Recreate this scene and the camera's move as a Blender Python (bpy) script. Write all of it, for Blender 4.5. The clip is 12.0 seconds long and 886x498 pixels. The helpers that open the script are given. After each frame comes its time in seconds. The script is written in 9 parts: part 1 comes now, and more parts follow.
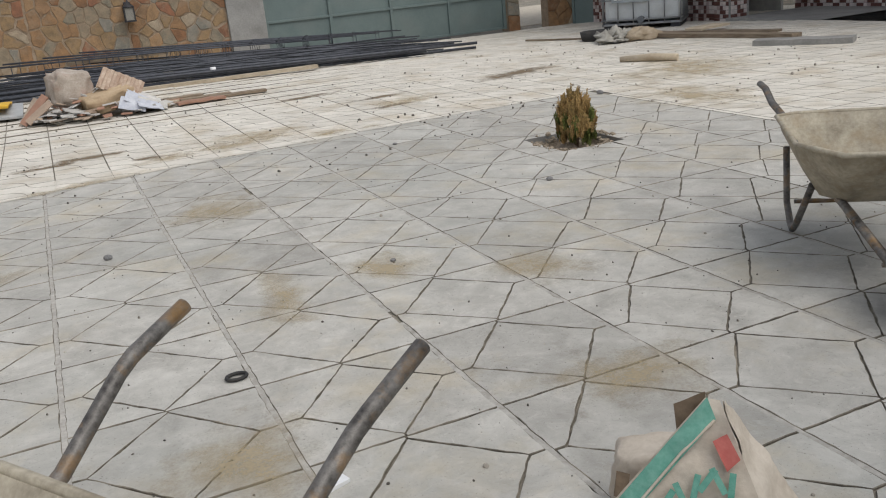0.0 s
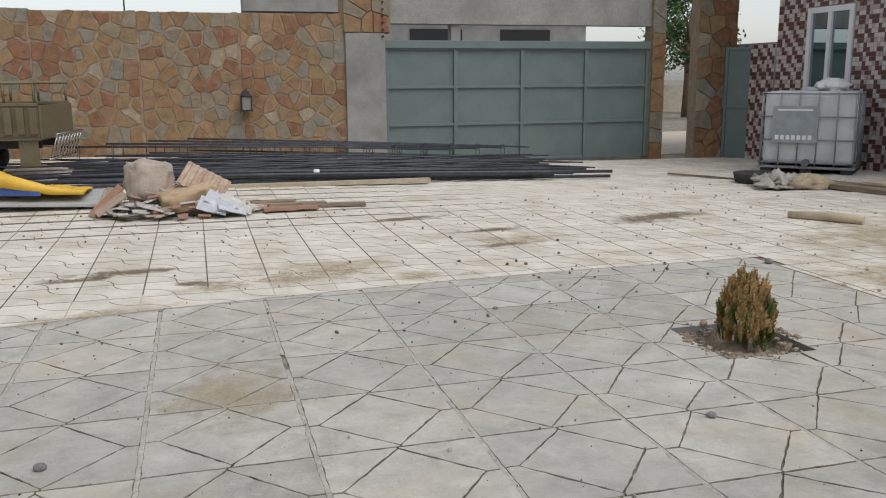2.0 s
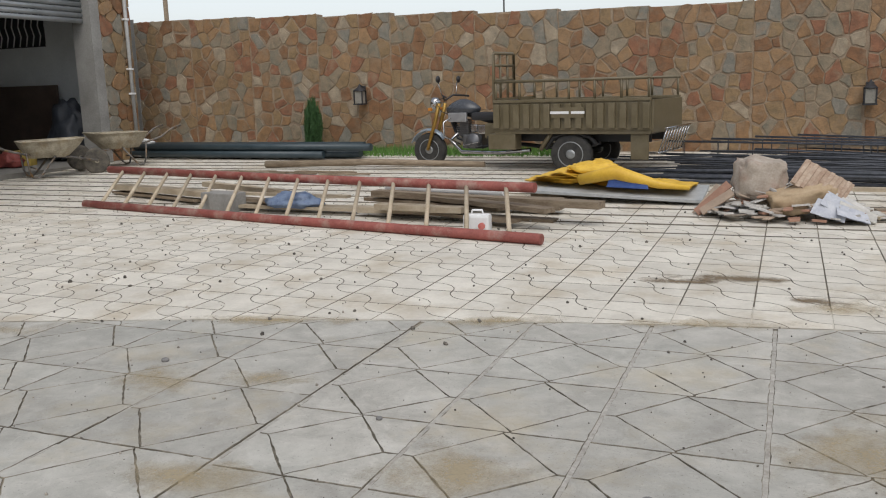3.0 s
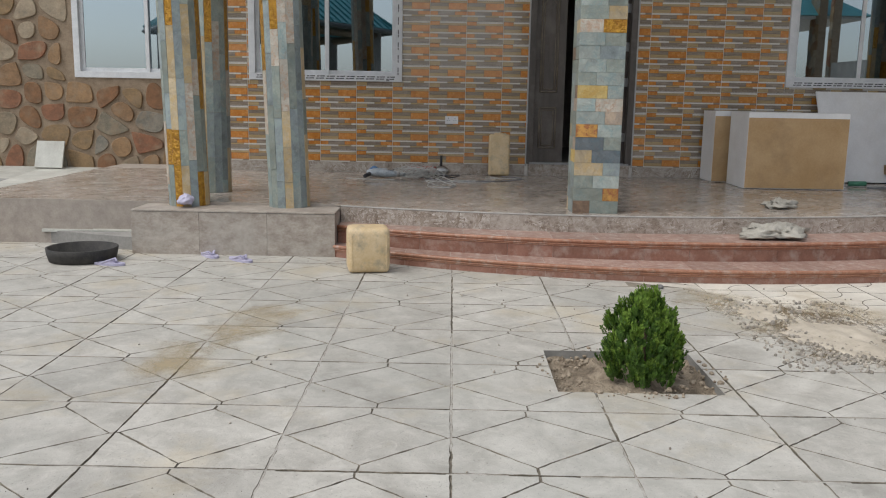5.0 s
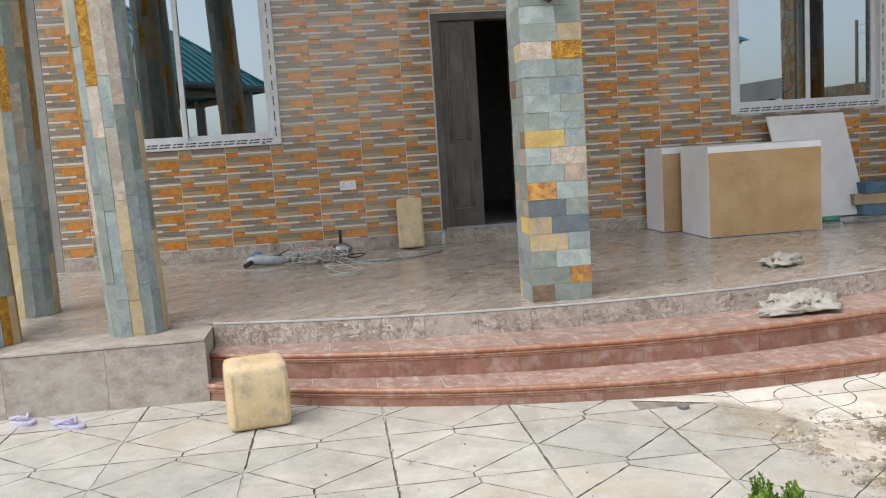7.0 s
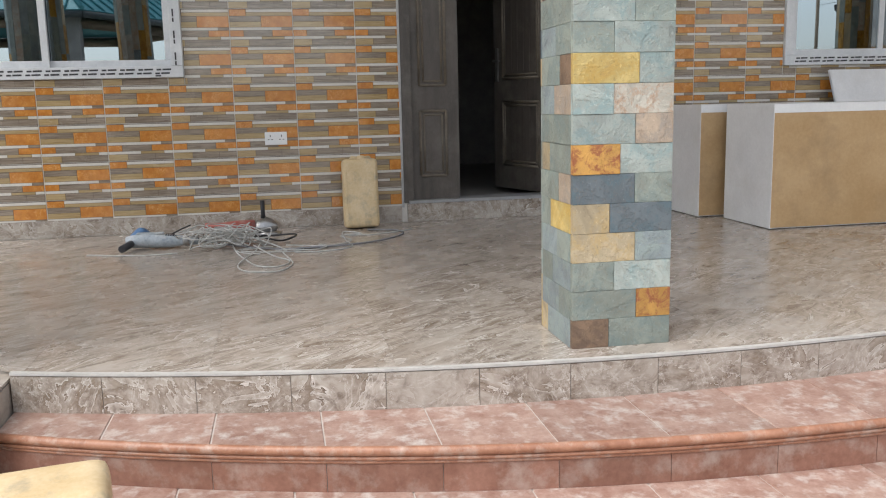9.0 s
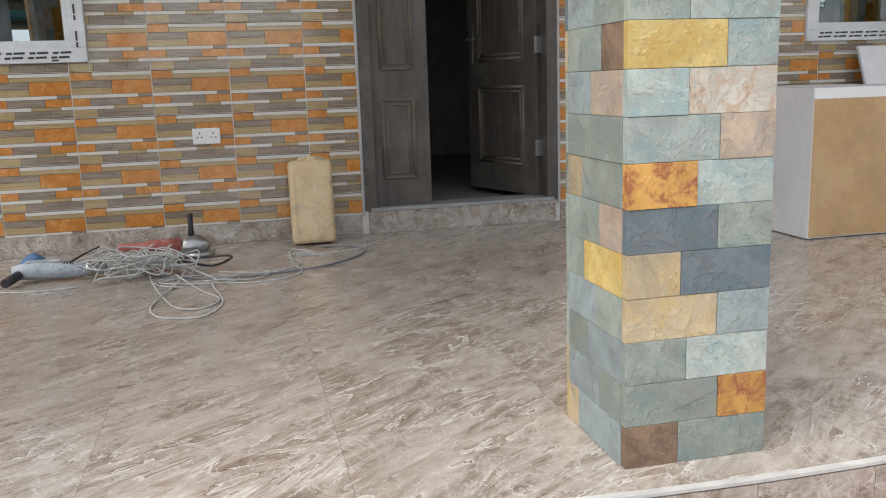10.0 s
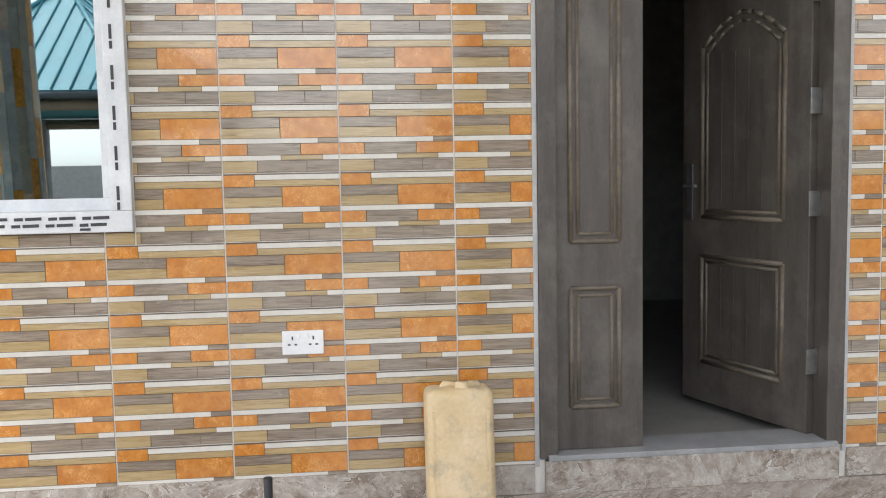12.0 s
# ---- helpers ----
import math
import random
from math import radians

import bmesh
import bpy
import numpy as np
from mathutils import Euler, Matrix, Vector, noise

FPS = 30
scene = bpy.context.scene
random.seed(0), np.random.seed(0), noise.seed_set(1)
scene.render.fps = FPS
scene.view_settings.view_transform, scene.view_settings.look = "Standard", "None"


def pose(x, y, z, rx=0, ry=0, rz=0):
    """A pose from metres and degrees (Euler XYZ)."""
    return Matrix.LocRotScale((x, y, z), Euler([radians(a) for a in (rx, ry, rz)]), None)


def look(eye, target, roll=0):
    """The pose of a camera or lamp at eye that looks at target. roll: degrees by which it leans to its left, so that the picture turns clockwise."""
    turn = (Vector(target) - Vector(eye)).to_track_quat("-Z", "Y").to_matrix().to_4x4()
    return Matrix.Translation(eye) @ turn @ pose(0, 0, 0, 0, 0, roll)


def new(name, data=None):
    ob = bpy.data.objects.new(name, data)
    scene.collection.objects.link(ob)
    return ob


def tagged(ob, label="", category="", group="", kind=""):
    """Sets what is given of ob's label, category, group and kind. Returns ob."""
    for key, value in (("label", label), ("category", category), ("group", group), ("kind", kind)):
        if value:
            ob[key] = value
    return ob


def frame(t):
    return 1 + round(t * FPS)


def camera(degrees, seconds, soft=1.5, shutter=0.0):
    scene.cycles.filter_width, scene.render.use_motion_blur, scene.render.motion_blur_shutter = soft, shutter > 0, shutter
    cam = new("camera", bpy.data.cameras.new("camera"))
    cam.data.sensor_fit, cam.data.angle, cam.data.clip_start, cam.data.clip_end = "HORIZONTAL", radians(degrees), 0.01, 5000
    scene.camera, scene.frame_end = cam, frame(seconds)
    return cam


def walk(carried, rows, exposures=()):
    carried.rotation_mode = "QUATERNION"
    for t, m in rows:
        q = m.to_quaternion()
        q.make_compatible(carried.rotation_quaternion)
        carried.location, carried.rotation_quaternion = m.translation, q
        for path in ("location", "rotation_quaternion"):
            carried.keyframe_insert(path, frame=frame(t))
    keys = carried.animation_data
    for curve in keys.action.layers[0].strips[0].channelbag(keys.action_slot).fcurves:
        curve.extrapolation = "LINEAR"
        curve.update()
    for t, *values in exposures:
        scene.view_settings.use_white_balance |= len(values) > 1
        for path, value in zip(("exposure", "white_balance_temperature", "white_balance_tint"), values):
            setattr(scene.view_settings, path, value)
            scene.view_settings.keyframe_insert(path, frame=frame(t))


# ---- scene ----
cam = camera(54.3, 12.0, soft=1.1)
PATH = [
    (0, (0.189, -0.114, 1.171), (0.935, 1.632, 0.546), -5.6),
    (0.5, (0.363, 0.235, 1.165), (1.154, 1.998, 0.649), -6.8),
    (1, (0.49, 0.556, 1.121), (1.296, 2.296, 0.553), -5.8),
    (1.5, (0.669, 0.935, 1.215), (1.448, 2.677, 0.614), -6.0),
    (2, (0.812, 1.268, 1.21), (1.347, 3.156, 0.824), -0.4),
    (2.5, (0.788, 1.503, 1.215), (0.671, 3.462, 0.828), 0.8),
    (2.8, (0.723, 1.737, 1.217), (0.375, 3.661, 0.796), -1.0),
    (3, (0.598, 1.797, 1.168), (-0.136, 3.62, 0.799), -1.8),
    (3.3, (0.511, 1.921, 1.197), (-0.766, 3.423, 0.863), -2.0),
    (3.5, (0.417, 1.967, 1.231), (-1.226, 3.062, 0.915), -1.1),
    (3.6, (0.376, 1.997, 1.232), (-1.344, 2.968, 0.916), -1.2),
    (5.3, (-1.137, 2.085, 1.241), (-3.106, 2.031, 0.893), 1.3),
    (5.5, (-1.355, 2.086, 1.291), (-3.315, 2.221, 0.92), 0.2),
    (6, (-1.85, 2.102, 1.32), (-3.803, 2.389, 1.0), -2.4),
    (6.5, (-2.293, 1.986, 1.316), (-4.269, 2.187, 1.081), -3.2),
    (7, (-2.704, 1.946, 1.301), (-4.676, 2.183, 1.064), -3.6),
    (7.2, (-2.913, 1.959, 1.27), (-4.883, 2.209, 1.029), -3.7),
    (8.8, (-4.591, 2.082, 1.216), (-6.53, 2.442, 0.884), -1.3),
    (9, (-4.818, 2.095, 1.204), (-6.757, 2.453, 0.87), -1.3),
    (9.5, (-5.313, 2.139, 1.24), (-7.23, 2.573, 0.865), -1.4),
    (10, (-5.845, 2.24, 1.239), (-7.758, 2.683, 0.861), -1.9),
    (10.5, (-6.368, 2.246, 1.213), (-8.282, 2.655, 0.797), -2.8),
    (11, (-6.868, 2.292, 1.282), (-8.768, 2.747, 0.853), -3.3),
    (11.5, (-7.378, 2.367, 1.389), (-9.354, 2.637, 1.233), -1.1),
    (12, (-7.753, 2.275, 1.588), (-9.736, 2.474, 1.418), -1.1),
]
walk(cam, [(t, look(eye, target, roll)) for t, eye, target, roll in PATH],
     [(0.0, 0.25), (2.2, 0.18), (3.5, 0.1), (5.3, 0.44), (6.5, 0.74), (7.2, 0.95), (8.8, 1.07), (9.5, 1.12), (10.5, 1.35), (11.0, 1.72), (11.5, 1.93), (12.0, 1.97)])

# ---- light ----
world = bpy.data.worlds.new("world")
scene.world = world
world.use_nodes = True
wn = world.node_tree
sky = wn.nodes.new("ShaderNodeTexSky")
sky.sky_type = 'NISHITA'
sky.sun_disc = False
sky.sun_elevation = radians(58)
sky.sun_rotation = radians(150)
sky.air_density, sky.dust_density, sky.ozone_density = 1.0, 1.5, 1.0
hs = wn.nodes.new("ShaderNodeHueSaturation")
hs.inputs["Saturation"].default_value = 0.35
wn.links.new(sky.outputs[0], hs.inputs["Color"])
wn.links.new(hs.outputs[0], wn.nodes["Background"].inputs[0])
wn.nodes["Background"].inputs[1].default_value = 0.15
sun = new("sun", bpy.data.lights.new("sun", 'SUN'))
sun.data.energy, sun.data.angle, sun.data.color = 1.25, radians(50), (1.0, 0.96, 0.9)
sun.matrix_world = look((0, 0, 20), (-5.3, 9.2, 3))
scene.view_settings.exposure = 0.0

# ---- materials ----
MATS = {}


def nodes_of(name):
    m = bpy.data.materials.new(name)
    m.use_nodes = True
    return m, m.node_tree, m.node_tree.nodes["Principled BSDF"]


def surf(name, c1, c2, scale=6.0, fine=60.0, rough=0.8, bump=0.15, metal=0.0, vary=0.0, stain=None, stain_scale=1.2,
         stain_amount=0.5, stretch=(1, 1, 1), spec=0.5, island=False, ramp=None, bump_dist=0.01, coat=0.0):
    """A surface whose colour wanders between two tones at two scales, with grain, relief and stains."""
    if name in MATS:
        return MATS[name]
    m, nt, bs = nodes_of(name)
    N, L = nt.nodes.new, nt.links.new
    geo = N("ShaderNodeTexCoord")
    mp = N("ShaderNodeMapping")
    mp.inputs["Scale"].default_value = stretch
    L(geo.outputs["Object"], mp.inputs[0])
    rnd = N("ShaderNodeObjectInfo")
    add = N("ShaderNodeVectorMath")
    add.operation = 'MULTIPLY_ADD'
    add.inputs[1].default_value = (37.0, 11.0, 5.0)
    L(rnd.outputs["Random"], add.inputs[0])
    L(mp.outputs[0], add.inputs[2])
    a, b = N("ShaderNodeTexNoise"), N("ShaderNodeTexNoise")
    for n, s in ((a, scale), (b, fine)):
        n.inputs["Scale"].default_value = s
        n.inputs["Detail"].default_value = 5.0
        n.inputs["Roughness"].default_value = 0.62
        L(add.outputs[0], n.inputs["Vector"])
    mx = N("ShaderNodeMath")
    mx.operation = 'MULTIPLY_ADD'
    L(b.outputs[0], mx.inputs[0])
    mx.inputs[1].default_value = 0.5
    mx.inputs[2].default_value = -0.25
    sm = N("ShaderNodeMath")
    L(a.outputs[0], sm.inputs[0])
    L(mx.outputs[0], sm.inputs[1])
    cr = N("ShaderNodeMapRange")
    cr.inputs[1].default_value, cr.inputs[2].default_value = 0.3, 0.7
    L(sm.outputs[0], cr.inputs[0])
    mix = N("ShaderNodeMix")
    mix.data_type = 'RGBA'
    mix.inputs[6].default_value, mix.inputs[7].default_value = (*c1, 1), (*c2, 1)
    L(cr.outputs[0], mix.inputs[0])
    col = mix.outputs[2]
    if ramp:
        rp = N("ShaderNodeValToRGB")
        rp.color_ramp.interpolation = 'CONSTANT'
        el = rp.color_ramp.elements
        while len(el) < len(ramp):
            el.new(0.5)
        for k, c in enumerate(ramp):
            el[k].position = k / len(ramp)
            el[k].color = (*c, 1)
        if island:
            gi = N("ShaderNodeNewGeometry")
            L(gi.outputs["Random Per Island"], rp.inputs[0])
        else:
            L(rnd.outputs["Random"], rp.inputs[0])
        m2 = N("ShaderNodeMix")
        m2.data_type, m2.blend_type = 'RGBA', 'MULTIPLY'
        m2.inputs[0].default_value = 1.0
        L(rp.outputs[0], m2.inputs[6])
        L(col, m2.inputs[7])
        col = m2.outputs[2]
    if stain:
        s = N("ShaderNodeTexNoise")
        s.inputs["Scale"].default_value, s.inputs["Detail"].default_value = stain_scale, 7.0
        s.inputs["Roughness"].default_value = 0.65
        wp = N("ShaderNodeNewGeometry")
        L(wp.outputs["Position"], s.inputs["Vector"])
        sr = N("ShaderNodeMapRange")
        sr.inputs[1].default_value, sr.inputs[2].default_value = 0.5, 0.72
        sr.inputs[4].default_value = stain_amount
        L(s.outputs[0], sr.inputs[0])
        m3 = N("ShaderNodeMix")
        m3.data_type = 'RGBA'
        m3.inputs[7].default_value = (*stain, 1)
        L(sr.outputs[0], m3.inputs[0])
        L(col, m3.inputs[6])
        col = m3.outputs[2]
    if vary:
        hs = N("ShaderNodeHueSaturation")
        vr = N("ShaderNodeMapRange")
        vr.inputs[3].default_value, vr.inputs[4].default_value = 1 - vary, 1 + vary
        if island:
            g2 = N("ShaderNodeNewGeometry")
            L(g2.outputs["Random Per Island"], vr.inputs[0])
        else:
            L(rnd.outputs["Random"], vr.inputs[0])
        L(vr.outputs[0], hs.inputs["Value"])
        L(col, hs.inputs["Color"])
        col = hs.outputs[0]
    L(col, bs.inputs["Base Color"])
    rr = N("ShaderNodeMapRange")
    rr.inputs[3].default_value, rr.inputs[4].default_value = max(0.03, rough - 0.1), min(1.0, rough + 0.1)
    L(sm.outputs[0], rr.inputs[0])
    L(rr.outputs[0], bs.inputs["Roughness"])
    bs.inputs["Metallic"].default_value = metal
    bs.inputs["Specular IOR Level"].default_value = spec
    bs.inputs["Coat Weight"].default_value = coat
    bs.inputs["Coat Roughness"].default_value = 0.06
    if bump:
        bp = N("ShaderNodeBump")
        bp.inputs["Strength"].default_value, bp.inputs["Distance"].default_value = bump, bump_dist
        L(sm.outputs[0], bp.inputs["Height"])
        L(bp.outputs[0], bs.inputs["Normal"])
    MATS[name] = m
    return m


def plain(name, c, rough=0.6, metal=0.0, spec=0.5):
    k = 0.82
    return surf(name, tuple(v * k for v in c), tuple(min(1, v * 1.12) for v in c), 9, 90, rough, 0.06, metal, spec=spec)


light_paver = surf("dusty paver", (0.54, 0.505, 0.44), (0.70, 0.66, 0.58), 4, 50, 0.85, 0.25, vary=0.06, stain=(0.4, 0.32, 0.21), stain_scale=1.9, stain_amount=0.7)
joint_dirt = surf("joint grit", (0.1, 0.088, 0.068), (0.27, 0.24, 0.19), 20, 120, 0.95, 0.5, stain=(0.42, 0.37, 0.29), stain_scale=4.0, stain_amount=0.85)
soil = surf("soil", (0.2, 0.155, 0.11), (0.43, 0.36, 0.27), 14, 80, 0.95, 0.8, bump_dist=0.03)
sand = surf("sand", (0.40, 0.35, 0.275), (0.56, 0.5, 0.41), 8, 90, 0.95, 0.5)
cement = surf("cement render", (0.22, 0.215, 0.2), (0.34, 0.33, 0.31), 2.5, 40, 0.9, 0.25, stain=(0.16, 0.15, 0.14), stain_amount=0.6)
mortar = surf("mortar", (0.22, 0.16, 0.105), (0.36, 0.28, 0.2), 10, 80, 0.9, 0.4)
STONES = [tuple(v * 0.57 + 0.015 for v in c) for c in [(0.46, 0.24, 0.11), (0.55, 0.38, 0.2), (0.44, 0.22, 0.1), (0.5, 0.42, 0.3), (0.52, 0.31, 0.15), (0.42, 0.38, 0.29), (0.48, 0.33, 0.17), (0.4, 0.39, 0.34), (0.62, 0.53, 0.4), (0.44, 0.27, 0.14), (0.42, 0.19, 0.1), (0.52, 0.33, 0.17)]]
wall_stone = surf("wall stone", (0.6, 0.58, 0.54), (1.1, 1.02, 0.93), 9, 45, 0.75, 0.5, ramp=STONES, vary=0.12, bump_dist=0.02, stain=(0.27, 0.195, 0.125), stain_scale=6.5, stain_amount=0.85)
wall_stone_bits = surf("wall stone bits", (0.6, 0.58, 0.54), (1.1, 1.02, 0.93), 9, 45, 0.75, 0.5, ramp=STONES, vary=0.12, island=True, bump_dist=0.02, stain=(0.27, 0.195, 0.125), stain_scale=6.5, stain_amount=0.85)
white_paint = surf("white paint", (0.72, 0.72, 0.72), (0.82, 0.82, 0.81), 4, 60, 0.45, 0.04)
gate_paint = surf("gate paint", (0.12, 0.16, 0.155), (0.155, 0.2, 0.19), 3, 50, 0.5, 0.05, stain=(0.19, 0.2, 0.185), stain_amount=0.4)
red_tile = surf("red step tile", (0.2, 0.092, 0.062), (0.31, 0.16, 0.115), 9, 60, 0.42, 0.1, vary=0.1, stain=(0.44, 0.36, 0.31), stain_scale=9, stain_amount=0.7)
red_tread = surf("dusty red tread tile", (0.26, 0.142, 0.108), (0.42, 0.295, 0.245), 14, 70, 0.42, 0.25, vary=0.12, stain=(0.56, 0.51, 0.47), stain_scale=19, stain_amount=0.9)
dark_door = surf("dark door", (0.058, 0.049, 0.042), (0.105, 0.089, 0.076), 5, 80, 0.5, 0.06, stretch=(3, 3, 0.4), stain=(0.2, 0.18, 0.155), stain_scale=4, stain_amount=0.5)
door_mould = surf("worn door moulding", (0.09, 0.075, 0.058), (0.19, 0.155, 0.115), 7, 60, 0.5, 0.05)
black_void = plain("room wall", (0.36, 0.34, 0.31), 0.9)
cyan_roof = surf("blue green roof sheet", (0.05, 0.22, 0.25), (0.08, 0.3, 0.33), 2, 30, 0.4, 0.05, metal=0.1)
steel_bar = surf("black iron rod", (0.03, 0.034, 0.042), (0.085, 0.09, 0.105), 12, 90, 0.55, 0.1, metal=0.3)


def chain(nt):
    """Short makers of maths, range and colour-mix nodes for one node tree."""
    N, L = nt.nodes.new, nt.links.new

    def put(socket, v):
        if isinstance(v, (int, float)):
            socket.default_value = v
        elif isinstance(v, tuple):
            socket.default_value = (*v, 1) if len(v) == 3 and len(socket.default_value) == 4 else v
        else:
            L(v, socket)

    def math_(op, a, b=0.0, c=0.0):
        n = N("ShaderNodeMath")
        n.operation = op
        for k, v in enumerate((a, b, c)):
            put(n.inputs[k], v)
        return n.outputs[0]

    def span(v, a, b, lo=0.0, hi=1.0):
        n = N("ShaderNodeMapRange")
        for k, q in enumerate((v, a, b, lo, hi)):
            put(n.inputs[k], q)
        return n.outputs[0]

    def mix(f, a, b):
        n = N("ShaderNodeMix")
        n.data_type = 'RGBA'
        put(n.inputs[0], f)
        put(n.inputs[6], a)
        put(n.inputs[7], b)
        return n.outputs[2]

    def fuzz(vec, scale, detail=6.0, rough=0.6, warp=0.0):
        n = N("ShaderNodeTexNoise")
        n.inputs["Scale"].default_value, n.inputs["Detail"].default_value = scale, detail
        n.inputs["Roughness"].default_value, n.inputs["Distortion"].default_value = rough, warp
        L(vec, n.inputs["Vector"])
        return n.outputs[0]

    def place(stretch=(1, 1, 1), turn=0.0, jump=(37.0, 11.0, 5.0)):
        """Object coordinates, turned and stretched, and set off piece by piece."""
        tc, rn, mp, oi, ad = N("ShaderNodeTexCoord"), N("ShaderNodeMapping"), N("ShaderNodeMapping"), N("ShaderNodeObjectInfo"), N("ShaderNodeVectorMath")
        rn.inputs["Rotation"].default_value = (0, 0, turn)
        mp.inputs["Scale"].default_value = stretch
        ad.operation = 'MULTIPLY_ADD'
        ad.inputs[1].default_value = jump
        L(tc.outputs["Object"], rn.inputs[0])
        L(rn.outputs[0], mp.inputs[0])
        L(oi.outputs["Random"], ad.inputs[0])
        L(mp.outputs[0], ad.inputs[2])
        return ad.outputs[0], oi.outputs["Random"]

    def world_at():
        return N("ShaderNodeNewGeometry").outputs["Position"]

    def relief(bs, height, strength, dist):
        n = N("ShaderNodeBump")
        n.inputs["Strength"].default_value, n.inputs["Distance"].default_value = strength, dist
        L(height, n.inputs["Height"])
        L(n.outputs[0], bs.inputs["Normal"])
    return math_, span, mix, fuzz, place, world_at, relief


def marble_floor():
    """Glazed floor tile printed with feathery folds: sharp pale crests that fade into brown hollows."""
    m, nt, bs = nodes_of("brown streaked floor tile")
    L = nt.links.new
    math_, span, mix, fuzz, place, world_at, relief = chain(nt)
    turn = radians(-128)
    vec, rnd = place((1, 1, 1), turn, (53, 31, 17))
    long_, _ = place((1.3, 4.6, 4.0), turn, (53, 31, 17))
    fine_, _ = place((5.0, 19.0, 16.0), turn, (29, 47, 13))
    sep = nt.nodes.new("ShaderNodeSeparateXYZ")
    L(vec, sep.inputs[0])
    drift = fuzz(long_, 1.1, 5.0, 0.62, 1.3)
    saw = math_('FRACT', math_('MULTIPLY_ADD', drift, 7.0, math_('MULTIPLY', sep.outputs["Y"], 3.2)))
    crest = math_('POWER', saw, 9.0)
    rim_ = span(saw, 0.07, 0.0)
    where = span(fuzz(vec, 3.3, 4.0, 0.6, 0.6), 0.42, 0.54)
    cloud = fuzz(long_, 1.6, 10.0, 0.72, 0.8)
    thread = fuzz(fine_, 1.0, 9.0, 0.72, 0.9)
    base = mix(span(cloud, 0.34, 0.64), (0.205, 0.16, 0.125), (0.41, 0.36, 0.31))
    base = mix(math_('MULTIPLY', span(thread, 0.44, 0.6), 0.55), base, (0.5, 0.455, 0.4))
    base = mix(math_('MULTIPLY', span(thread, 0.46, 0.36), 0.65), base, (0.13, 0.097, 0.073))
    hollow = math_('MULTIPLY', where, span(saw, 0.5, 0.0, 0.0, 0.7))
    base = mix(hollow, base, (0.2, 0.145, 0.1))
    base = mix(math_('MULTIPLY', math_('MULTIPLY', where, rim_), 0.8), base, (0.085, 0.06, 0.045))
    base = mix(math_('MULTIPLY', math_('MULTIPLY', where, crest), 0.95), base, (0.68, 0.64, 0.59))
    vein = math_('ABSOLUTE', math_('SUBTRACT', fuzz(vec, 4.2, 9.0, 0.68, 1.4), 0.5))
    base = mix(span(vein, 0.0, 0.012, 0.6, 0.0), base, (0.6, 0.56, 0.51))
    speck = fuzz(vec, 75.0, 3.0, 0.7)
    base = mix(span(speck, 0.62, 0.7, 0.0, 0.5), base, (0.6, 0.57, 0.53))
    dust = fuzz(world_at(), 3.0, 6.0, 0.6)
    base = mix(span(dust, 0.45, 0.75, 0.0, 0.4), base, (0.43, 0.39, 0.345))
    L(base, bs.inputs["Base Color"])
    L(span(dust, 0.35, 0.7, 0.13, 0.36), bs.inputs["Roughness"])
    bs.inputs["Specular IOR Level"].default_value = 0.6
    return m


def strip_print(name, c1, c2, kind):
    """One glazed strip of a wall tile: wood grain in long fine lines, or orange with pale scrolls."""
    m, nt, bs = nodes_of(name)
    L = nt.links.new
    math_, span, mix, fuzz, place, world_at, relief = chain(nt)
    vec, rnd = place((1, 1, 1), 0.0, (7.0, 13.0, 5.0))
    if kind == "grain":
        lines, _ = place((1.0, 5.0, 95.0), 0.0, (7.0, 13.0, 5.0))
        broad, _ = place((1.0, 2.5, 22.0), 0.0, (3.0, 9.0, 7.0))
        g = math_('MULTIPLY_ADD', fuzz(lines, 1.4, 4.0, 0.65, 0.5), 0.6, math_('MULTIPLY', fuzz(broad, 1.2, 4.0, 0.6, 0.4), 0.4))
        col = mix(span(g, 0.36, 0.62), c1, c2)
        col = mix(span(fuzz(lines, 2.6, 3.0, 0.6), 0.58, 0.66, 0.0, 0.55), col, tuple(v * 0.5 for v in c1))
    else:
        col = mix(span(fuzz(vec, 22.0, 5.0, 0.6), 0.35, 0.65), c1, c2)
        curl = math_('ABSOLUTE', math_('SUBTRACT', fuzz(vec, 26.0, 1.0, 0.5, 2.2), 0.5))
        seen = span(fuzz(vec, 11.0, 2.0), 0.48, 0.58)
        col = mix(math_('MULTIPLY', seen, span(curl, 0.0, 0.035, 0.6, 0.0)), col, (0.74, 0.47, 0.2))
        col = mix(span(curl, 0.12, 0.2, 0.0, 0.25), col, tuple(v * 0.65 for v in c1))
    hs = nt.nodes.new("ShaderNodeHueSaturation")
    L(span(rnd, 0.0, 1.0, 0.94, 1.06), hs.inputs["Value"])
    L(col, hs.inputs["Color"])
    L(hs.outputs[0], bs.inputs["Base Color"])
    L(span(fuzz(world_at(), 7.0, 5.0), 0.3, 0.7, 0.12, 0.3), bs.inputs["Roughness"])
    bs.inputs["Coat Weight"].default_value, bs.inputs["Coat Roughness"].default_value = 0.8, 0.05
    return m


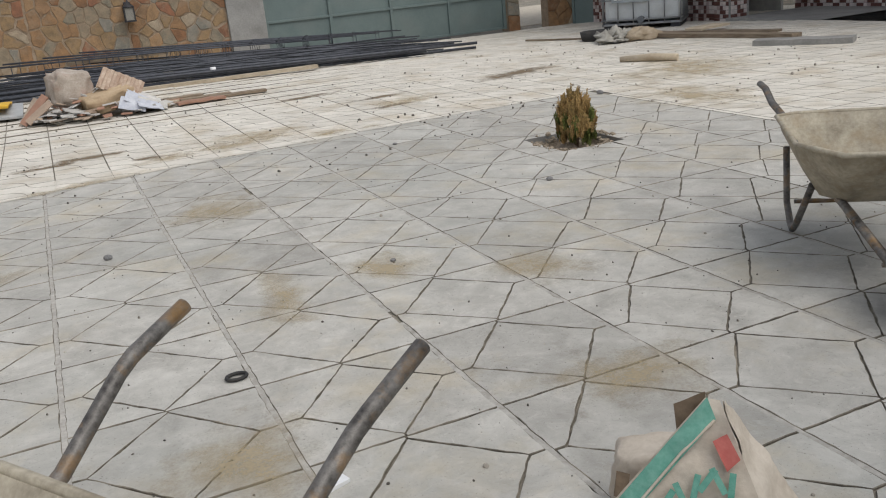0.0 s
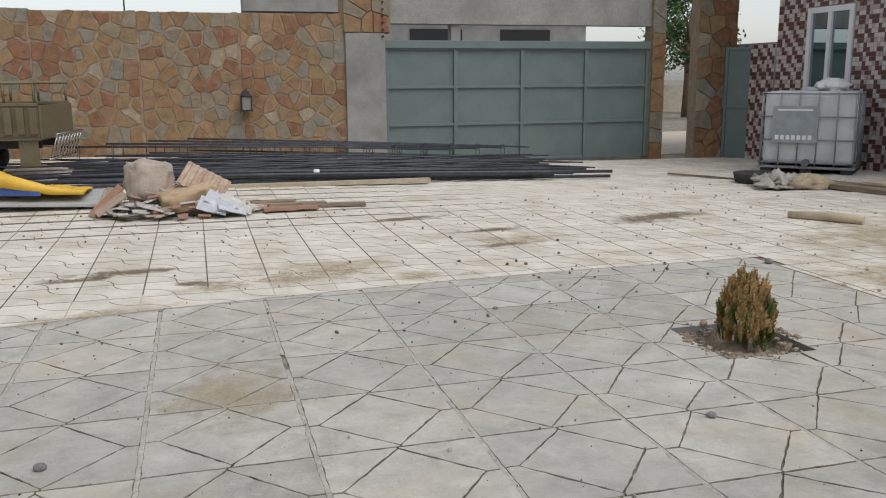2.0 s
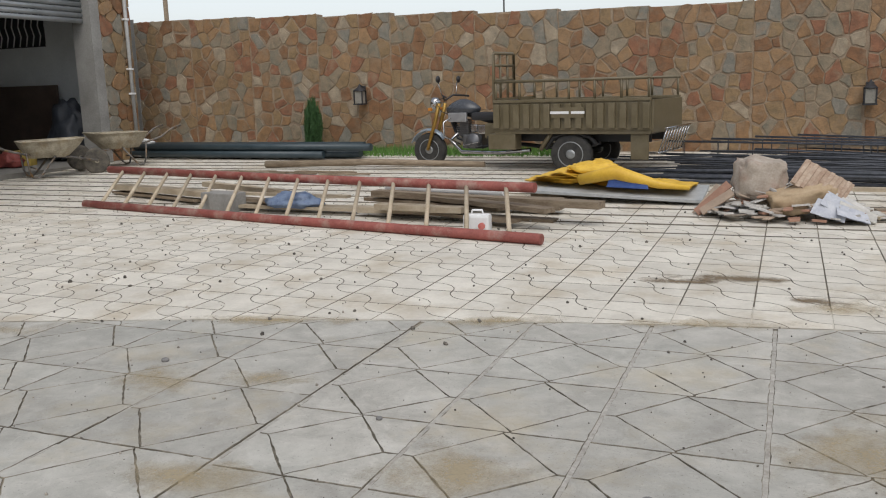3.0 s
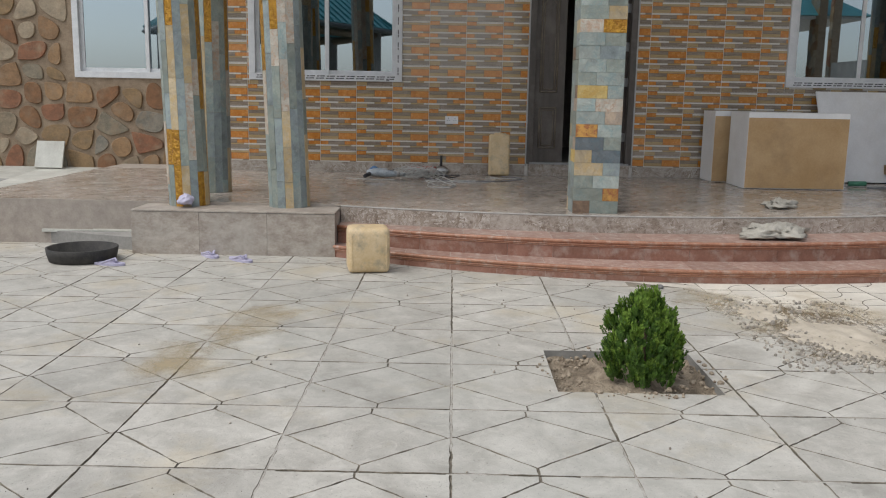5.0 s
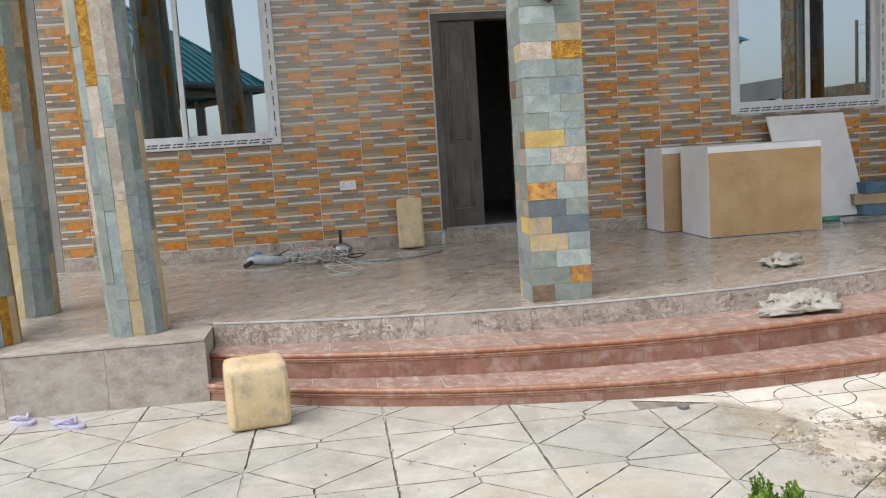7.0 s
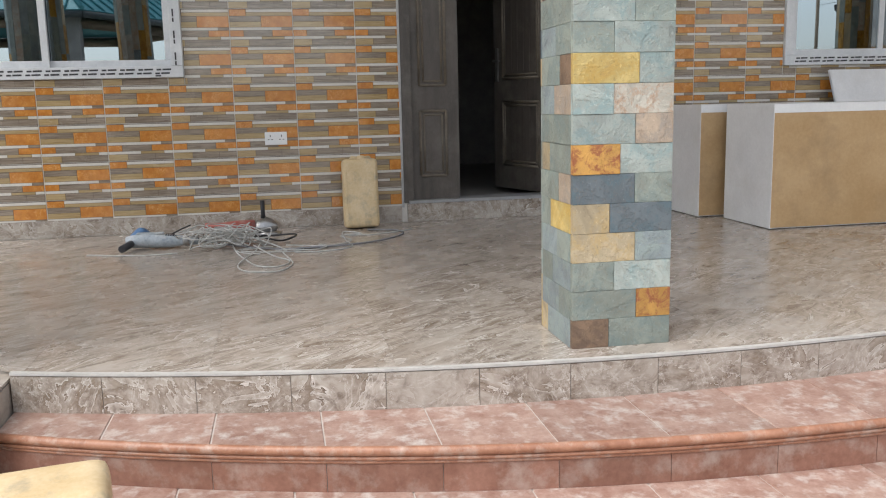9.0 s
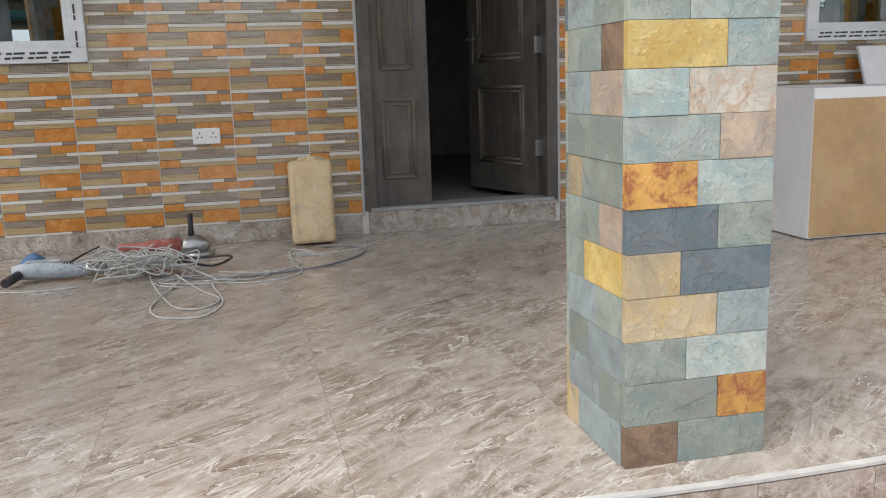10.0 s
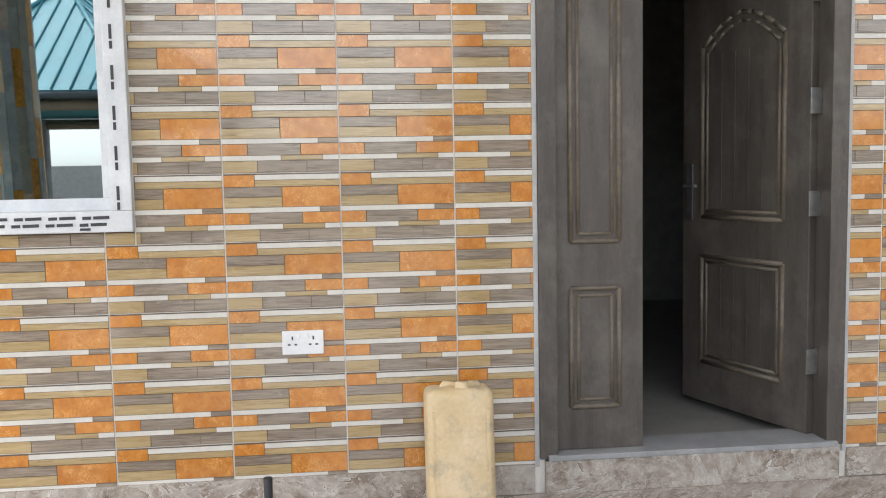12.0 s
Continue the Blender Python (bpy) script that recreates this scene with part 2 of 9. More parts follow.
def slate(name, c, tint, blotch=11.0):
    """Split slate: stepped cleft layers, blotches of a second colour, thin rust lines and pale bruises."""
    m, nt, bs = nodes_of(name)
    L = nt.links.new
    math_, span, mix, fuzz, place, world_at, relief = chain(nt)
    vec, rnd = place((1, 1, 1), 0.0, (61.0, 23.0, 41.0))
    big = fuzz(vec, 7.0, 7.0, 0.62, 0.6)
    layers = math_('MULTIPLY_ADD', fuzz(vec, 32.0, 5.0, 0.7), 1.4, math_('MULTIPLY', big, 6.0))
    step_ = math_('DIVIDE', math_('ADD', math_('FLOOR', layers), span(math_('FRACT', layers), 0.7, 1.0)), 6.0)
    grit_ = fuzz(vec, 90.0, 4.0, 0.65)
    col = mix(span(big, 0.32, 0.66), tuple(v * 0.66 for v in c), tuple(min(1.0, v * 1.18) for v in c))
    col = mix(span(fuzz(vec, blotch, 10.0, 0.74, 0.5), 0.47, 0.58, 0.0, 0.8), col, tint)
    col = mix(span(math_('ABSOLUTE', math_('SUBTRACT', fuzz(vec, 9.0, 6.0, 0.65, 1.0), 0.5)), 0.0, 0.012, 0.22, 0.0), col, (0.27, 0.17, 0.095))
    col = mix(span(grit_, 0.6, 0.7, 0.0, 0.4), col, tuple(min(1.0, v * 1.5 + 0.06) for v in c))
    col = mix(span(grit_, 0.4, 0.32, 0.0, 0.45), col, tuple(v * 0.42 for v in c))
    hs = nt.nodes.new("ShaderNodeHueSaturation")
    L(span(rnd, 0.0, 1.0, 0.86, 1.14), hs.inputs["Value"])
    L(col, hs.inputs["Color"])
    L(hs.outputs[0], bs.inputs["Base Color"])
    L(span(grit_, 0.3, 0.7, 0.38, 0.62), bs.inputs["Roughness"])
    relief(bs, math_('MULTIPLY_ADD', grit_, 0.14, step_), 0.5, 0.024)
    return m


def stamped_concrete(name, lo, hi):
    """Grey stamped paving: trowelled blotches, fine pits, pale scuffs and tan sand ground in."""
    m, nt, bs = nodes_of(name)
    L = nt.links.new
    math_, span, mix, fuzz, place, world_at, relief = chain(nt)
    vec, rnd = place((1, 1, 1), 0.0, (37.0, 11.0, 5.0))
    at = world_at()
    mid, sweep = fuzz(vec, 5.5, 7.0, 0.66, 0.5), fuzz(vec, 17.0, 6.0, 0.7, 1.2)
    grain = fuzz(vec, 130.0, 3.0, 0.7)
    col = mix(span(mid, 0.32, 0.68), lo, hi)
    col = mix(span(sweep, 0.54, 0.68, 0.0, 0.4), col, tuple(v * 1.16 for v in hi))
    col = mix(span(sweep, 0.44, 0.3, 0.0, 0.4), col, tuple(v * 0.8 for v in lo))
    col = mix(span(grain, 0.38, 0.28, 0.0, 0.8), col, tuple(v * 0.35 for v in lo))
    col = mix(span(grain, 0.62, 0.74, 0.0, 0.5), col, tuple(v * 1.3 for v in hi))
    col = mix(span(fuzz(at, 1.5, 8.0, 0.68), 0.52, 0.68, 0.0, 0.42), col, (0.47, 0.38, 0.225))
    col = mix(span(fuzz(at, 0.7, 6.0, 0.6), 0.45, 0.65, 0.0, 0.25), col, (0.33, 0.345, 0.32))
    hs = nt.nodes.new("ShaderNodeHueSaturation")
    L(span(rnd, 0.0, 1.0, 0.91, 1.09), hs.inputs["Value"])
    L(col, hs.inputs["Color"])
    L(hs.outputs[0], bs.inputs["Base Color"])
    L(span(mid, 0.3, 0.7, 0.62, 0.85), bs.inputs["Roughness"])
    relief(bs, math_('MULTIPLY_ADD', grain, 0.35, sweep), 0.4, 0.008)
    return m


floor_marble = marble_floor()
dark_paver = stamped_concrete("stamped concrete", (0.335, 0.318, 0.282), (0.52, 0.5, 0.452))


def window_glass():
    m = bpy.data.materials.new("reflective glass")
    m.use_nodes = True
    nt = m.node_tree
    N, L = nt.nodes.new, nt.links.new
    gl, tr, mx = N("ShaderNodeBsdfGlossy"), N("ShaderNodeBsdfTransparent"), N("ShaderNodeMixShader")
    gl.inputs["Roughness"].default_value = 0.01
    gl.inputs["Color"].default_value = (0.8, 0.92, 1.0, 1)
    tr.inputs["Color"].default_value = (0.25, 0.28, 0.3, 1)
    mx.inputs[0].default_value = 0.36
    L(tr.outputs[0], mx.inputs[1])
    L(gl.outputs[0], mx.inputs[2])
    L(mx.outputs[0], nt.nodes["Material Output"].inputs[0])
    return m


glass = window_glass()


# ---- mesh helpers ----
def mesh_of(bm, material):
    me = bpy.data.meshes.new("mesh")
    bm.to_mesh(me)
    bm.free()
    for m in (material if isinstance(material, (list, tuple)) else [material]):
        me.materials.append(m)
    return me


def part(name, bm, material, parent=None, label="", smooth=False):
    me = mesh_of(bm, material) if isinstance(bm, bmesh.types.BMesh) else bm
    if smooth:
        for p in me.polygons:
            p.use_smooth = True
    ob = new(name, me)
    if parent is not None:
        ob.parent = parent
    if label:
        ob["label"] = label
    return ob


def thing(name, label, category, m=None, group="", kind=""):
    ob = new(name)
    ob.empty_display_size = 0.1
    if m is not None:
        ob.matrix_world = m
    return tagged(ob, label, category, group, kind)


def box(bm, x0, x1, y0, y1, z0, z1, bevel=0.0, mi=0, m=None):
    vs = [bm.verts.new((x, y, z)) for x in (x0, x1) for y in (y0, y1) for z in (z0, z1)]
    if m is not None:
        for v in vs:
            v.co = m @ v.co
    fs = []
    for q in ((0, 1, 3, 2), (4, 6, 7, 5), (0, 4, 5, 1), (2, 3, 7, 6), (0, 2, 6, 4), (1, 5, 7, 3)):
        f = bm.faces.new([vs[i] for i in q])
        f.material_index = mi
        fs.append(f)
    if bevel:
        es = {e for f in fs for e in f.edges}
        bmesh.ops.bevel(bm, geom=list(es), offset=bevel, segments=2, affect='EDGES', profile=0.6, clamp_overlap=True)
    return vs


def abox(*a, **k):
    bm = bmesh.new()
    box(bm, *a, **k)
    return bm


def tube(bm, pts, r, n=8, mi=0, caps=True):
    """A round bar along a line of points; r may be one radius or one for each point."""
    pts = [Vector(p) for p in pts]
    rs = r if isinstance(r, (list, tuple)) else [r] * len(pts)
    rings = []
    up = Vector((0, 0, 1))
    for i, p in enumerate(pts):
        d = (pts[min(i + 1, len(pts) - 1)] - pts[max(i - 1, 0)]).normalized()
        a = d.cross(up)
        if a.length < 0.05:
            a = d.cross(Vector((1, 0, 0)))
        a.normalize()
        b = a.cross(d)
        if rings and a.dot(last) < 0:
            a, b = -a, -b
        last = a
        rings.append([bm.verts.new(p + rs[i] * (math.cos(2 * math.pi * k / n) * a + math.sin(2 * math.pi * k / n) * b)) for k in range(n)])
    for s, t in zip(rings, rings[1:]):
        for k in range(n):
            f = bm.faces.new((s[k], s[(k + 1) % n], t[(k + 1) % n], t[k]))
            f.material_index = mi
            f.smooth = True
    if caps:
        for ring in (rings[0][::-1], rings[-1]):
            f = bm.faces.new(ring)
            f.material_index = mi
    return bm


def atube(pts, r, n=8):
    return tube(bmesh.new(), pts, r, n)


def turned(prof, n=24, bm=None, m=None, mi=0):
    """A turned shape round z from (radius, height) pairs."""
    bm = bm or bmesh.new()
    rings = [[bm.verts.new((r * math.cos(2 * math.pi * k / n), r * math.sin(2 * math.pi * k / n), z)) for k in range(n)] for r, z in prof]
    if m is not None:
        for ring in rings:
            for v in ring:
                v.co = m @ v.co
    for s, t in zip(rings, rings[1:]):
        for k in range(n):
            f = bm.faces.new((s[k], s[(k + 1) % n], t[(k + 1) % n], t[k]))
            f.smooth = True
            f.material_index = mi
    for ring in (rings[0][::-1], rings[-1]):
        bm.faces.new(ring).material_index = mi
    return bm


def prism(bm, pts, z0, z1, bevel=0.0, mi=0, m=None, side=None):
    """An upright slab over a plan polygon, with a small worn edge on top."""
    c = sum((Vector((p[0], p[1])) for p in pts), Vector((0, 0))) / len(pts)
    lo = [bm.verts.new((p[0], p[1], z0)) for p in pts]
    mid = [bm.verts.new((p[0], p[1], z1 - bevel)) for p in pts] if bevel else None
    top = []
    for p in pts:
        d = Vector((p[0], p[1])) - c
        q = c + d * max(0.5, 1 - bevel / max(d.length, 1e-4)) if bevel else c + d
        top.append(bm.verts.new((q.x, q.y, z1)))
    layers = [lo, mid, top] if bevel else [lo, top]
    if m is not None:
        for lay in layers:
            for v in lay:
                v.co = m @ v.co
    n = len(pts)
    for s, t in zip(layers, layers[1:]):
        for k in range(n):
            bm.faces.new((s[k], s[(k + 1) % n], t[(k + 1) % n], t[k])).material_index = mi if side is None else side
    bm.faces.new(top).material_index = mi


def clip(poly, px, py, nx, ny):
    """The piece of a convex polygon on the near side of a line."""
    out = []
    for i, a in enumerate(poly):
        b = poly[(i + 1) % len(poly)]
        da, db = (a[0] - px) * nx + (a[1] - py) * ny, (b[0] - px) * nx + (b[1] - py) * ny
        if da <= 0:
            out.append(a)
        if (da < 0 < db) or (db < 0 < da):
            t = da / (da - db)
            out.append((a[0] + t * (b[0] - a[0]), a[1] + t * (b[1] - a[1])))
    return out


def crazy(w, h, size, gap, rng, squash=1.0, rounding=0):
    """Irregular flat stones that fill a w by h field, as plan polygons."""
    nx, ny = max(1, round(w / size)), max(1, round(h / (size * squash)))
    sx, sy = w / nx, h / ny
    seeds = {(i, j): ((i + 0.5 + rng.uniform(-0.42, 0.42)) * sx, (j + 0.5 + rng.uniform(-0.42, 0.42)) * sy) for i in range(-2, nx + 2) for j in range(-2, ny + 2)}
    out = []
    for i in range(nx):
        for j in range(ny):
            x, y = seeds[i, j]
            poly = [(0, 0), (w, 0), (w, h), (0, h)]
            for di in range(-2, 3):
                for dj in range(-2, 3):
                    q = seeds.get((i + di, j + dj))
                    if q is None or (di == 0 and dj == 0) or not (0 <= i + di < nx and 0 <= j + dj < ny):
                        continue
                    dx, dy = q[0] - x, q[1] - y
                    d = math.hypot(dx, dy)
                    poly = clip(poly, x + dx / 2 - gap / 2 * dx / d, y + dy / 2 - gap / 2 * dy / d, dx / d, dy / d)
                    if len(poly) < 3:
                        break
            if len(poly) < 3:
                continue
            for _ in range(rounding):
                poly = [p for a, b in zip(poly, poly[1:] + poly[:1]) for p in ((a[0] * 0.75 + b[0] * 0.25, a[1] * 0.75 + b[1] * 0.25), (a[0] * 0.25 + b[0] * 0.75, a[1] * 0.25 + b[1] * 0.75))]
            area = abs(sum(a[0] * b[1] - b[0] * a[1] for a, b in zip(poly, poly[1:] + poly[:1]))) / 2
            if area > 0.001:
                out.append(poly)
    return out


def worn_outline(pts, rng, amp=0.0016, length=0.055):
    """Breaks straight edges into short uneven lengths."""
    out = []
    for (ax, ay), (bx, by) in zip(pts, pts[1:] + pts[:1]):
        d = math.hypot(bx - ax, by - ay)
        n = max(1, round(d / length))
        for k in range(n):
            f = k / n
            e = rng.uniform(-amp, amp)
            out.append((ax + (bx - ax) * f + e * (by - ay) / max(d, 1e-6), ay + (by - ay) * f - e * (bx - ax) / max(d, 1e-6)))
    return out


PIECES = []


def stone_field(parent, m, w, h, size, gap, seed, squash=1.0, rounding=0, holes=(), thick=0.03, singles=300, worn=0.0):
    """Stones set in a wall: m takes the field's x, y to along, up and its z to outwards."""
    rng = random.Random(seed)
    rest = bmesh.new()
    n = 0
    for poly in crazy(w, h, size, gap, rng, squash, rounding):
        cx, cy = sum(p[0] for p in poly) / len(poly), sum(p[1] for p in poly) / len(poly)
        if any(x0 < cx < x1 and y0 < cy < y1 for x0, x1, y0, y1 in holes):
            continue
        t = thick * rng.uniform(0.7, 1.2)
        if worn:
            k = rng.choice((1.0, 1.04, 1.0, 0.93, 0.84))
            poly = [((p[0] - cx) * k + cx, (p[1] - cy) * k + cy) for p in worn_outline(poly, rng, worn, 0.07)]
        if n < singles:
            bm = bmesh.new()
            prism(bm, [(p[0] - cx, p[1] - cy) for p in poly], -0.005, t, 0.006)
            PIECES.append(("stone", mesh_of(bm, wall_stone), parent, m @ Matrix.Translation((cx, cy, 0))))
            n += 1
        else:
            prism(rest, poly, -0.005, t, 0.006, m=m)
    if len(rest.faces):
        ob = part("stones", rest, wall_stone_bits, parent)
        ob["kind"] = "stuff"
    else:
        rest.free()


def print_bars(spans, size, m, material, parent):
    """Plain bars of the size of the printed words; spans are from, to along the line in heights."""
    for p, q in spans:
        part("print_bar", abox(p * size, q * size, -0.25 * size, 0.25 * size, -0.0008, 0.0008), material, parent).matrix_basis = m


# field axes: along +y seen from +x; along +x seen from -y
def facing_x(x, y, z):
    return Matrix(((0, 0, 1, x), (1, 0, 0, y), (0, 1, 0, z), (0, 0, 0, 1)))


def facing_my(x, y, z):
    return Matrix(((1, 0, 0, x), (0, 0, -1, y), (0, 1, 0, z), (0, 0, 0, 1)))


# ---- ground ----
def smooth01(v):
    v = max(0.0, min(1.0, v))
    return v * v * (3 - 2 * v)


def gz(x, y):
    """The height of the yard: level round the camera, rising to the far wall and falling to the gate."""
    f = max(0.0, min(1.0, (y - 8.5) / 6.0))
    return f * (0.17 + (-0.15 - 0.17) * smooth01((x + 0.5) / 8.5))


PITS = ((-4.68, 2.92, 0.62, 0.72), (3.22, 4.65, 0.46, 0.5))


def build_ground():
    xs = sorted(set([-400, -60, -25] + [-16 + 0.8 * i for i in range(41)] + [25, 60, 400] + [v for p in PITS for v in (p[0] - p[2] / 2, p[0] + p[2] / 2)]))
    ys = sorted(set([-400, -60, -25] + [-12 + 0.8 * i for i in range(35)] + [25, 60, 400] + [v for p in PITS for v in (p[1] - p[3] / 2, p[1] + p[3] / 2)]))
    bm = bmesh.new()
    g = {}
    for i, x in enumerate(xs):
        for j, y in enumerate(ys):
            g[i, j] = bm.verts.new((x, y, gz(x, min(y, 15)) - 0.007))
    for i in range(len(xs) - 1):
        for j in range(len(ys) - 1):
            cx, cy = (xs[i] + xs[i + 1]) / 2, (ys[j] + ys[j + 1]) / 2
            if any(abs(cx - p[0]) < p[2] / 2 and abs(cy - p[1]) < p[3] / 2 for p in PITS):
                continue
            bm.faces.new((g[i, j], g[i + 1, j], g[i + 1, j + 1], g[i, j + 1]))
    tagged(part("ground", bm, joint_dirt), "gritty sand-filled joints and bare earth of the yard", "ground", kind="structure")


build_ground()


def arc_x(y, cx, cy, r):
    return cx + math.sqrt(max(0.0, r * r - (y - cy) ** 2))


TERR = (-14.7, 3.4, 7.3)
STEP2 = (-12.95, 3.65, 5.93)
STEP1 = (-12.1, 3.9, 5.4)
T = 0.367
Z1, Z2 = 0.095, 0.235


def edge_y(x):
    """The line between the grey stamped paving and the pale pavers."""
    if x < -6.7:
        return 3.3
    if x < 4.35:
        return 6.24 - 0.0245 * (3.6 - x) ** 2 if x < 3.6 else 6.24
    return -99


def in_dark(x, y):
    return -14 < x < 4.42 and y < edge_y(x) and not (x < -9)


# ---- house ----
HX = -10.93
DOOR = (2.95, 4.165, 0.50, 2.53)
WINS = ((-0.27, 1.49, 1.41, 2.95), (5.88, 7.535, 1.425, 2.95))
Y0, Y1 = -0.56, 8.2
WTOP = 4.25

house = thing("house_wall", "house front wall clad in orange and brown strip tiles", "house wall", kind="structure")


def build_house_wall():
    th = 0.2
    ys = sorted({Y0, Y1, DOOR[0], DOOR[1], *[v for w in WINS for v in w[:2]]})
    bm = bmesh.new()
    for a, b in zip(ys, ys[1:]):
        c = (a + b) / 2
        holes = [(d[2], d[3]) for d in (DOOR, *WINS) if d[0] < c < d[1]]
        z = T - 0.3
        for lo, hi in holes:
            box(bm, HX - th, HX - 0.0012, a, b, z, lo)
            z = hi
        box(bm, HX - th, HX - 0.0012, a, b, z, WTOP)
    part("backing", bm, surf("pale grout", (0.66, 0.63, 0.58), (0.78, 0.75, 0.7), 12, 70, 0.8, 0.1), house, "pale tile grout")


build_house_wall()
tan_strip = strip_print("tan strip", (0.34, 0.235, 0.105), (0.48, 0.36, 0.19), "grain")
grey_strip = strip_print("brown grey strip", (0.165, 0.125, 0.092), (0.33, 0.27, 0.21), "grain")
orange_strip = strip_print("orange strip", (0.47, 0.168, 0.026), (0.6, 0.25, 0.05), "scroll")
white_strip = surf("white strip", (0.58, 0.55, 0.5), (0.68, 0.65, 0.59), 6, 60, 0.2, 0.03)
grout = surf("tile groove", (0.085, 0.058, 0.04), (0.16, 0.115, 0.08), 10, 60, 0.7, 0.1)
TW, TH = 0.419, 0.2475
# strip: kind, across from, across to, down from, down to (in 320ths of the tile's height)
STRIPS = (("w", .27, 1, 7, 32), ("o", 0, .27, 7, 64), ("t", .27, 1, 32, 64), ("g", 0, .5, 64, 111), ("o", .5, 1, 64, 160), ("t", 0, .5, 111, 160),
          ("w", 0, .82, 160, 184), ("g", .82, 1, 160, 184), ("o", 0, .22, 184, 238), ("g", .22, .67, 184, 238), ("o", .67, 1, 184, 238),
          ("w", 0, .5, 238, 262), ("t", .5, .86, 238, 262), ("w", .86, 1, 238, 262), ("t", 0, .3, 262, 318), ("g", .3, .72, 262, 318), ("g", .72, 1, 262, 318))
TILE_MATS = [grout, white_strip, orange_strip, tan_strip, grey_strip]


def tile_mesh(u0, u1, v0, v1):
    """One printed tile, or a cut piece of it; across u0..u1, up v0..v1, in the local y and z."""
    bm = bmesh.new()
    box(bm, -0.01, 0.0, u0 * TW + 0.0026, u1 * TW - 0.0026, v0 * TH + 0.0015, v1 * TH - 0.0015)
    for k, a, b, c, d in STRIPS:
        a, b = max(a, u0), min(b, u1)
        lo, hi = max(1 - d / 320, v0), min(1 - c / 320, v1)
        if b - a < 0.02 or hi - lo < 0.02:
            continue
        g = 0.0014 if k != "w" else 0.0006
        y0, y1, z0, z1 = a * TW + g + (0.0016 if a == u0 else 0), b * TW - g - (0.0016 if b == u1 else 0), lo * TH + g, hi * TH - g
        box(bm, 0.0, 0.0022 if k != "w" else 0.003, y0, y1, z0, z1, mi="wotg".index(k) + 1)
    return mesh_of(bm, TILE_MATS)


TILE_CACHE = {}


def tile_at(parent, m, u0, u1, v0, v1):
    key = tuple(round(v, 3) for v in (u0, u1, v0, v1))
    if key not in TILE_CACHE:
        TILE_CACHE[key] = tile_mesh(*key)
    q = len(PIECES)
    tilt = Matrix.Translation((0, TW / 2, TH / 2)) @ Euler((0, 0.003 * math.sin(q * 12.9), 0.0035 * math.sin(q * 78.2))).to_matrix().to_4x4() @ Matrix.Translation((0, -TW / 2, -TH / 2))
    PIECES.append(("tile", TILE_CACHE[key], parent, m @ tilt))


def tiled(parent, m, a0, a1, b0, b1, oa, ob, holes):
    """Tiles over a field a0..a1 along, b0..b1 up, on a grid through (oa, ob), cut round holes."""
    cols = [oa + TW * k for k in range(math.floor((a0 - oa) / TW), math.ceil((a1 - oa) / TW))]
    rows = [ob + TH * k for k in range(math.floor((b0 - ob) / TH), math.ceil((b1 - ob) / TH))]
    for c in cols:
        for r in rows:
            lo, hi, zl, zh = max(c, a0), min(c + TW, a1), max(r, b0), min(r + TH, b1)
            todo = [(lo, hi, zl, zh)]
            for h0, h1, k0, k1 in holes:
                nxt = []
                for p0, p1, q0, q1 in todo:
                    if p1 <= h0 or p0 >= h1 or q1 <= k0 or q0 >= k1:
                        nxt.append((p0, p1, q0, q1))
                        continue
                    nxt += [t for t in ((p0, min(p1, h0), q0, q1), (max(p0, h1), p1, q0, q1), (max(p0, h0), min(p1, h1), q0, min(q1, k0)), (max(p0, h0), min(p1, h1), max(q0, k1), q1)) if t[1] - t[0] > 0.012 and t[3] - t[2] > 0.012]
                todo = nxt
            for p0, p1, q0, q1 in todo:
                if p1 - p0 > 0.012 and q1 - q0 > 0.012:
                    tile_at(parent, m @ Matrix.Translation((0, c, r)), (p0 - c) / TW, (p1 - c) / TW, (q0 - r) / TH, (q1 - r) / TH)


SKIRT = 0.115
TZ = 1.3605
tiled(house, Matrix.Translation((HX, 0, 0)), Y0, Y1, T + SKIRT, WTOP, 1.803, TZ,
      [(DOOR[0] - 0.01, DOOR[1] + 0.01, 0, DOOR[3] + 0.01)] + [tuple(w) for w in WINS])


# ---- terrace, steps, plinths ----
def arc_slab(bm, arc, y0, y1, z0, z1, back, n=28):
    pts = [(arc_x(y0 + (y1 - y0) * k / n, *arc), y0 + (y1 - y0) * k / n) for k in range(n + 1)]
    prism(bm, [(back, y0)] + pts + [(back, y1)], z0, z1)


YL, YR = 1.19, 7.78
terrace = thing("terrace", "raised house terrace with glossy brown streaked tiles", "terrace", kind="structure")
bm = bmesh.new()
arc_slab(bm, TERR, YL, YR, -0.02, T - 0.003, HX - 0.2)
box(bm, HX - 0.6, -7.82, -2.0, YL, -0.02, T - 0.003)
box(bm, HX - 0.2, -9.6, YR, 8.3, -0.02, T - 0.003)
part("base", bm, surf("brown floor grout", (0.3, 0.26, 0.225), (0.42, 0.37, 0.32), 12, 70, 0.8, 0.1), terrace)
bm = bmesh.new()
n = 60
for k in range(n):
    y0, y1 = YL + (YR - YL) * k / n, YL + (YR - YL) * (k + 1) / n
    x0, x1 = arc_x(y0, *TERR), arc_x(y1, *TERR)
    vs = [bm.verts.new(p) for p in ((x0 - 0.016, y0, T + 0.002), (x0 + 0.006, y0, T + 0.002), (x0 + 0.006, y0, T - 0.006), (x1 - 0.016, y1, T + 0.002), (x1 + 0.006, y1, T + 0.002), (x1 + 0.006, y1, T - 0.006))]
    bm.faces.new((vs[0], vs[1], vs[4], vs[3]))
    bm.faces.new((vs[1], vs[2], vs[5], vs[4]))
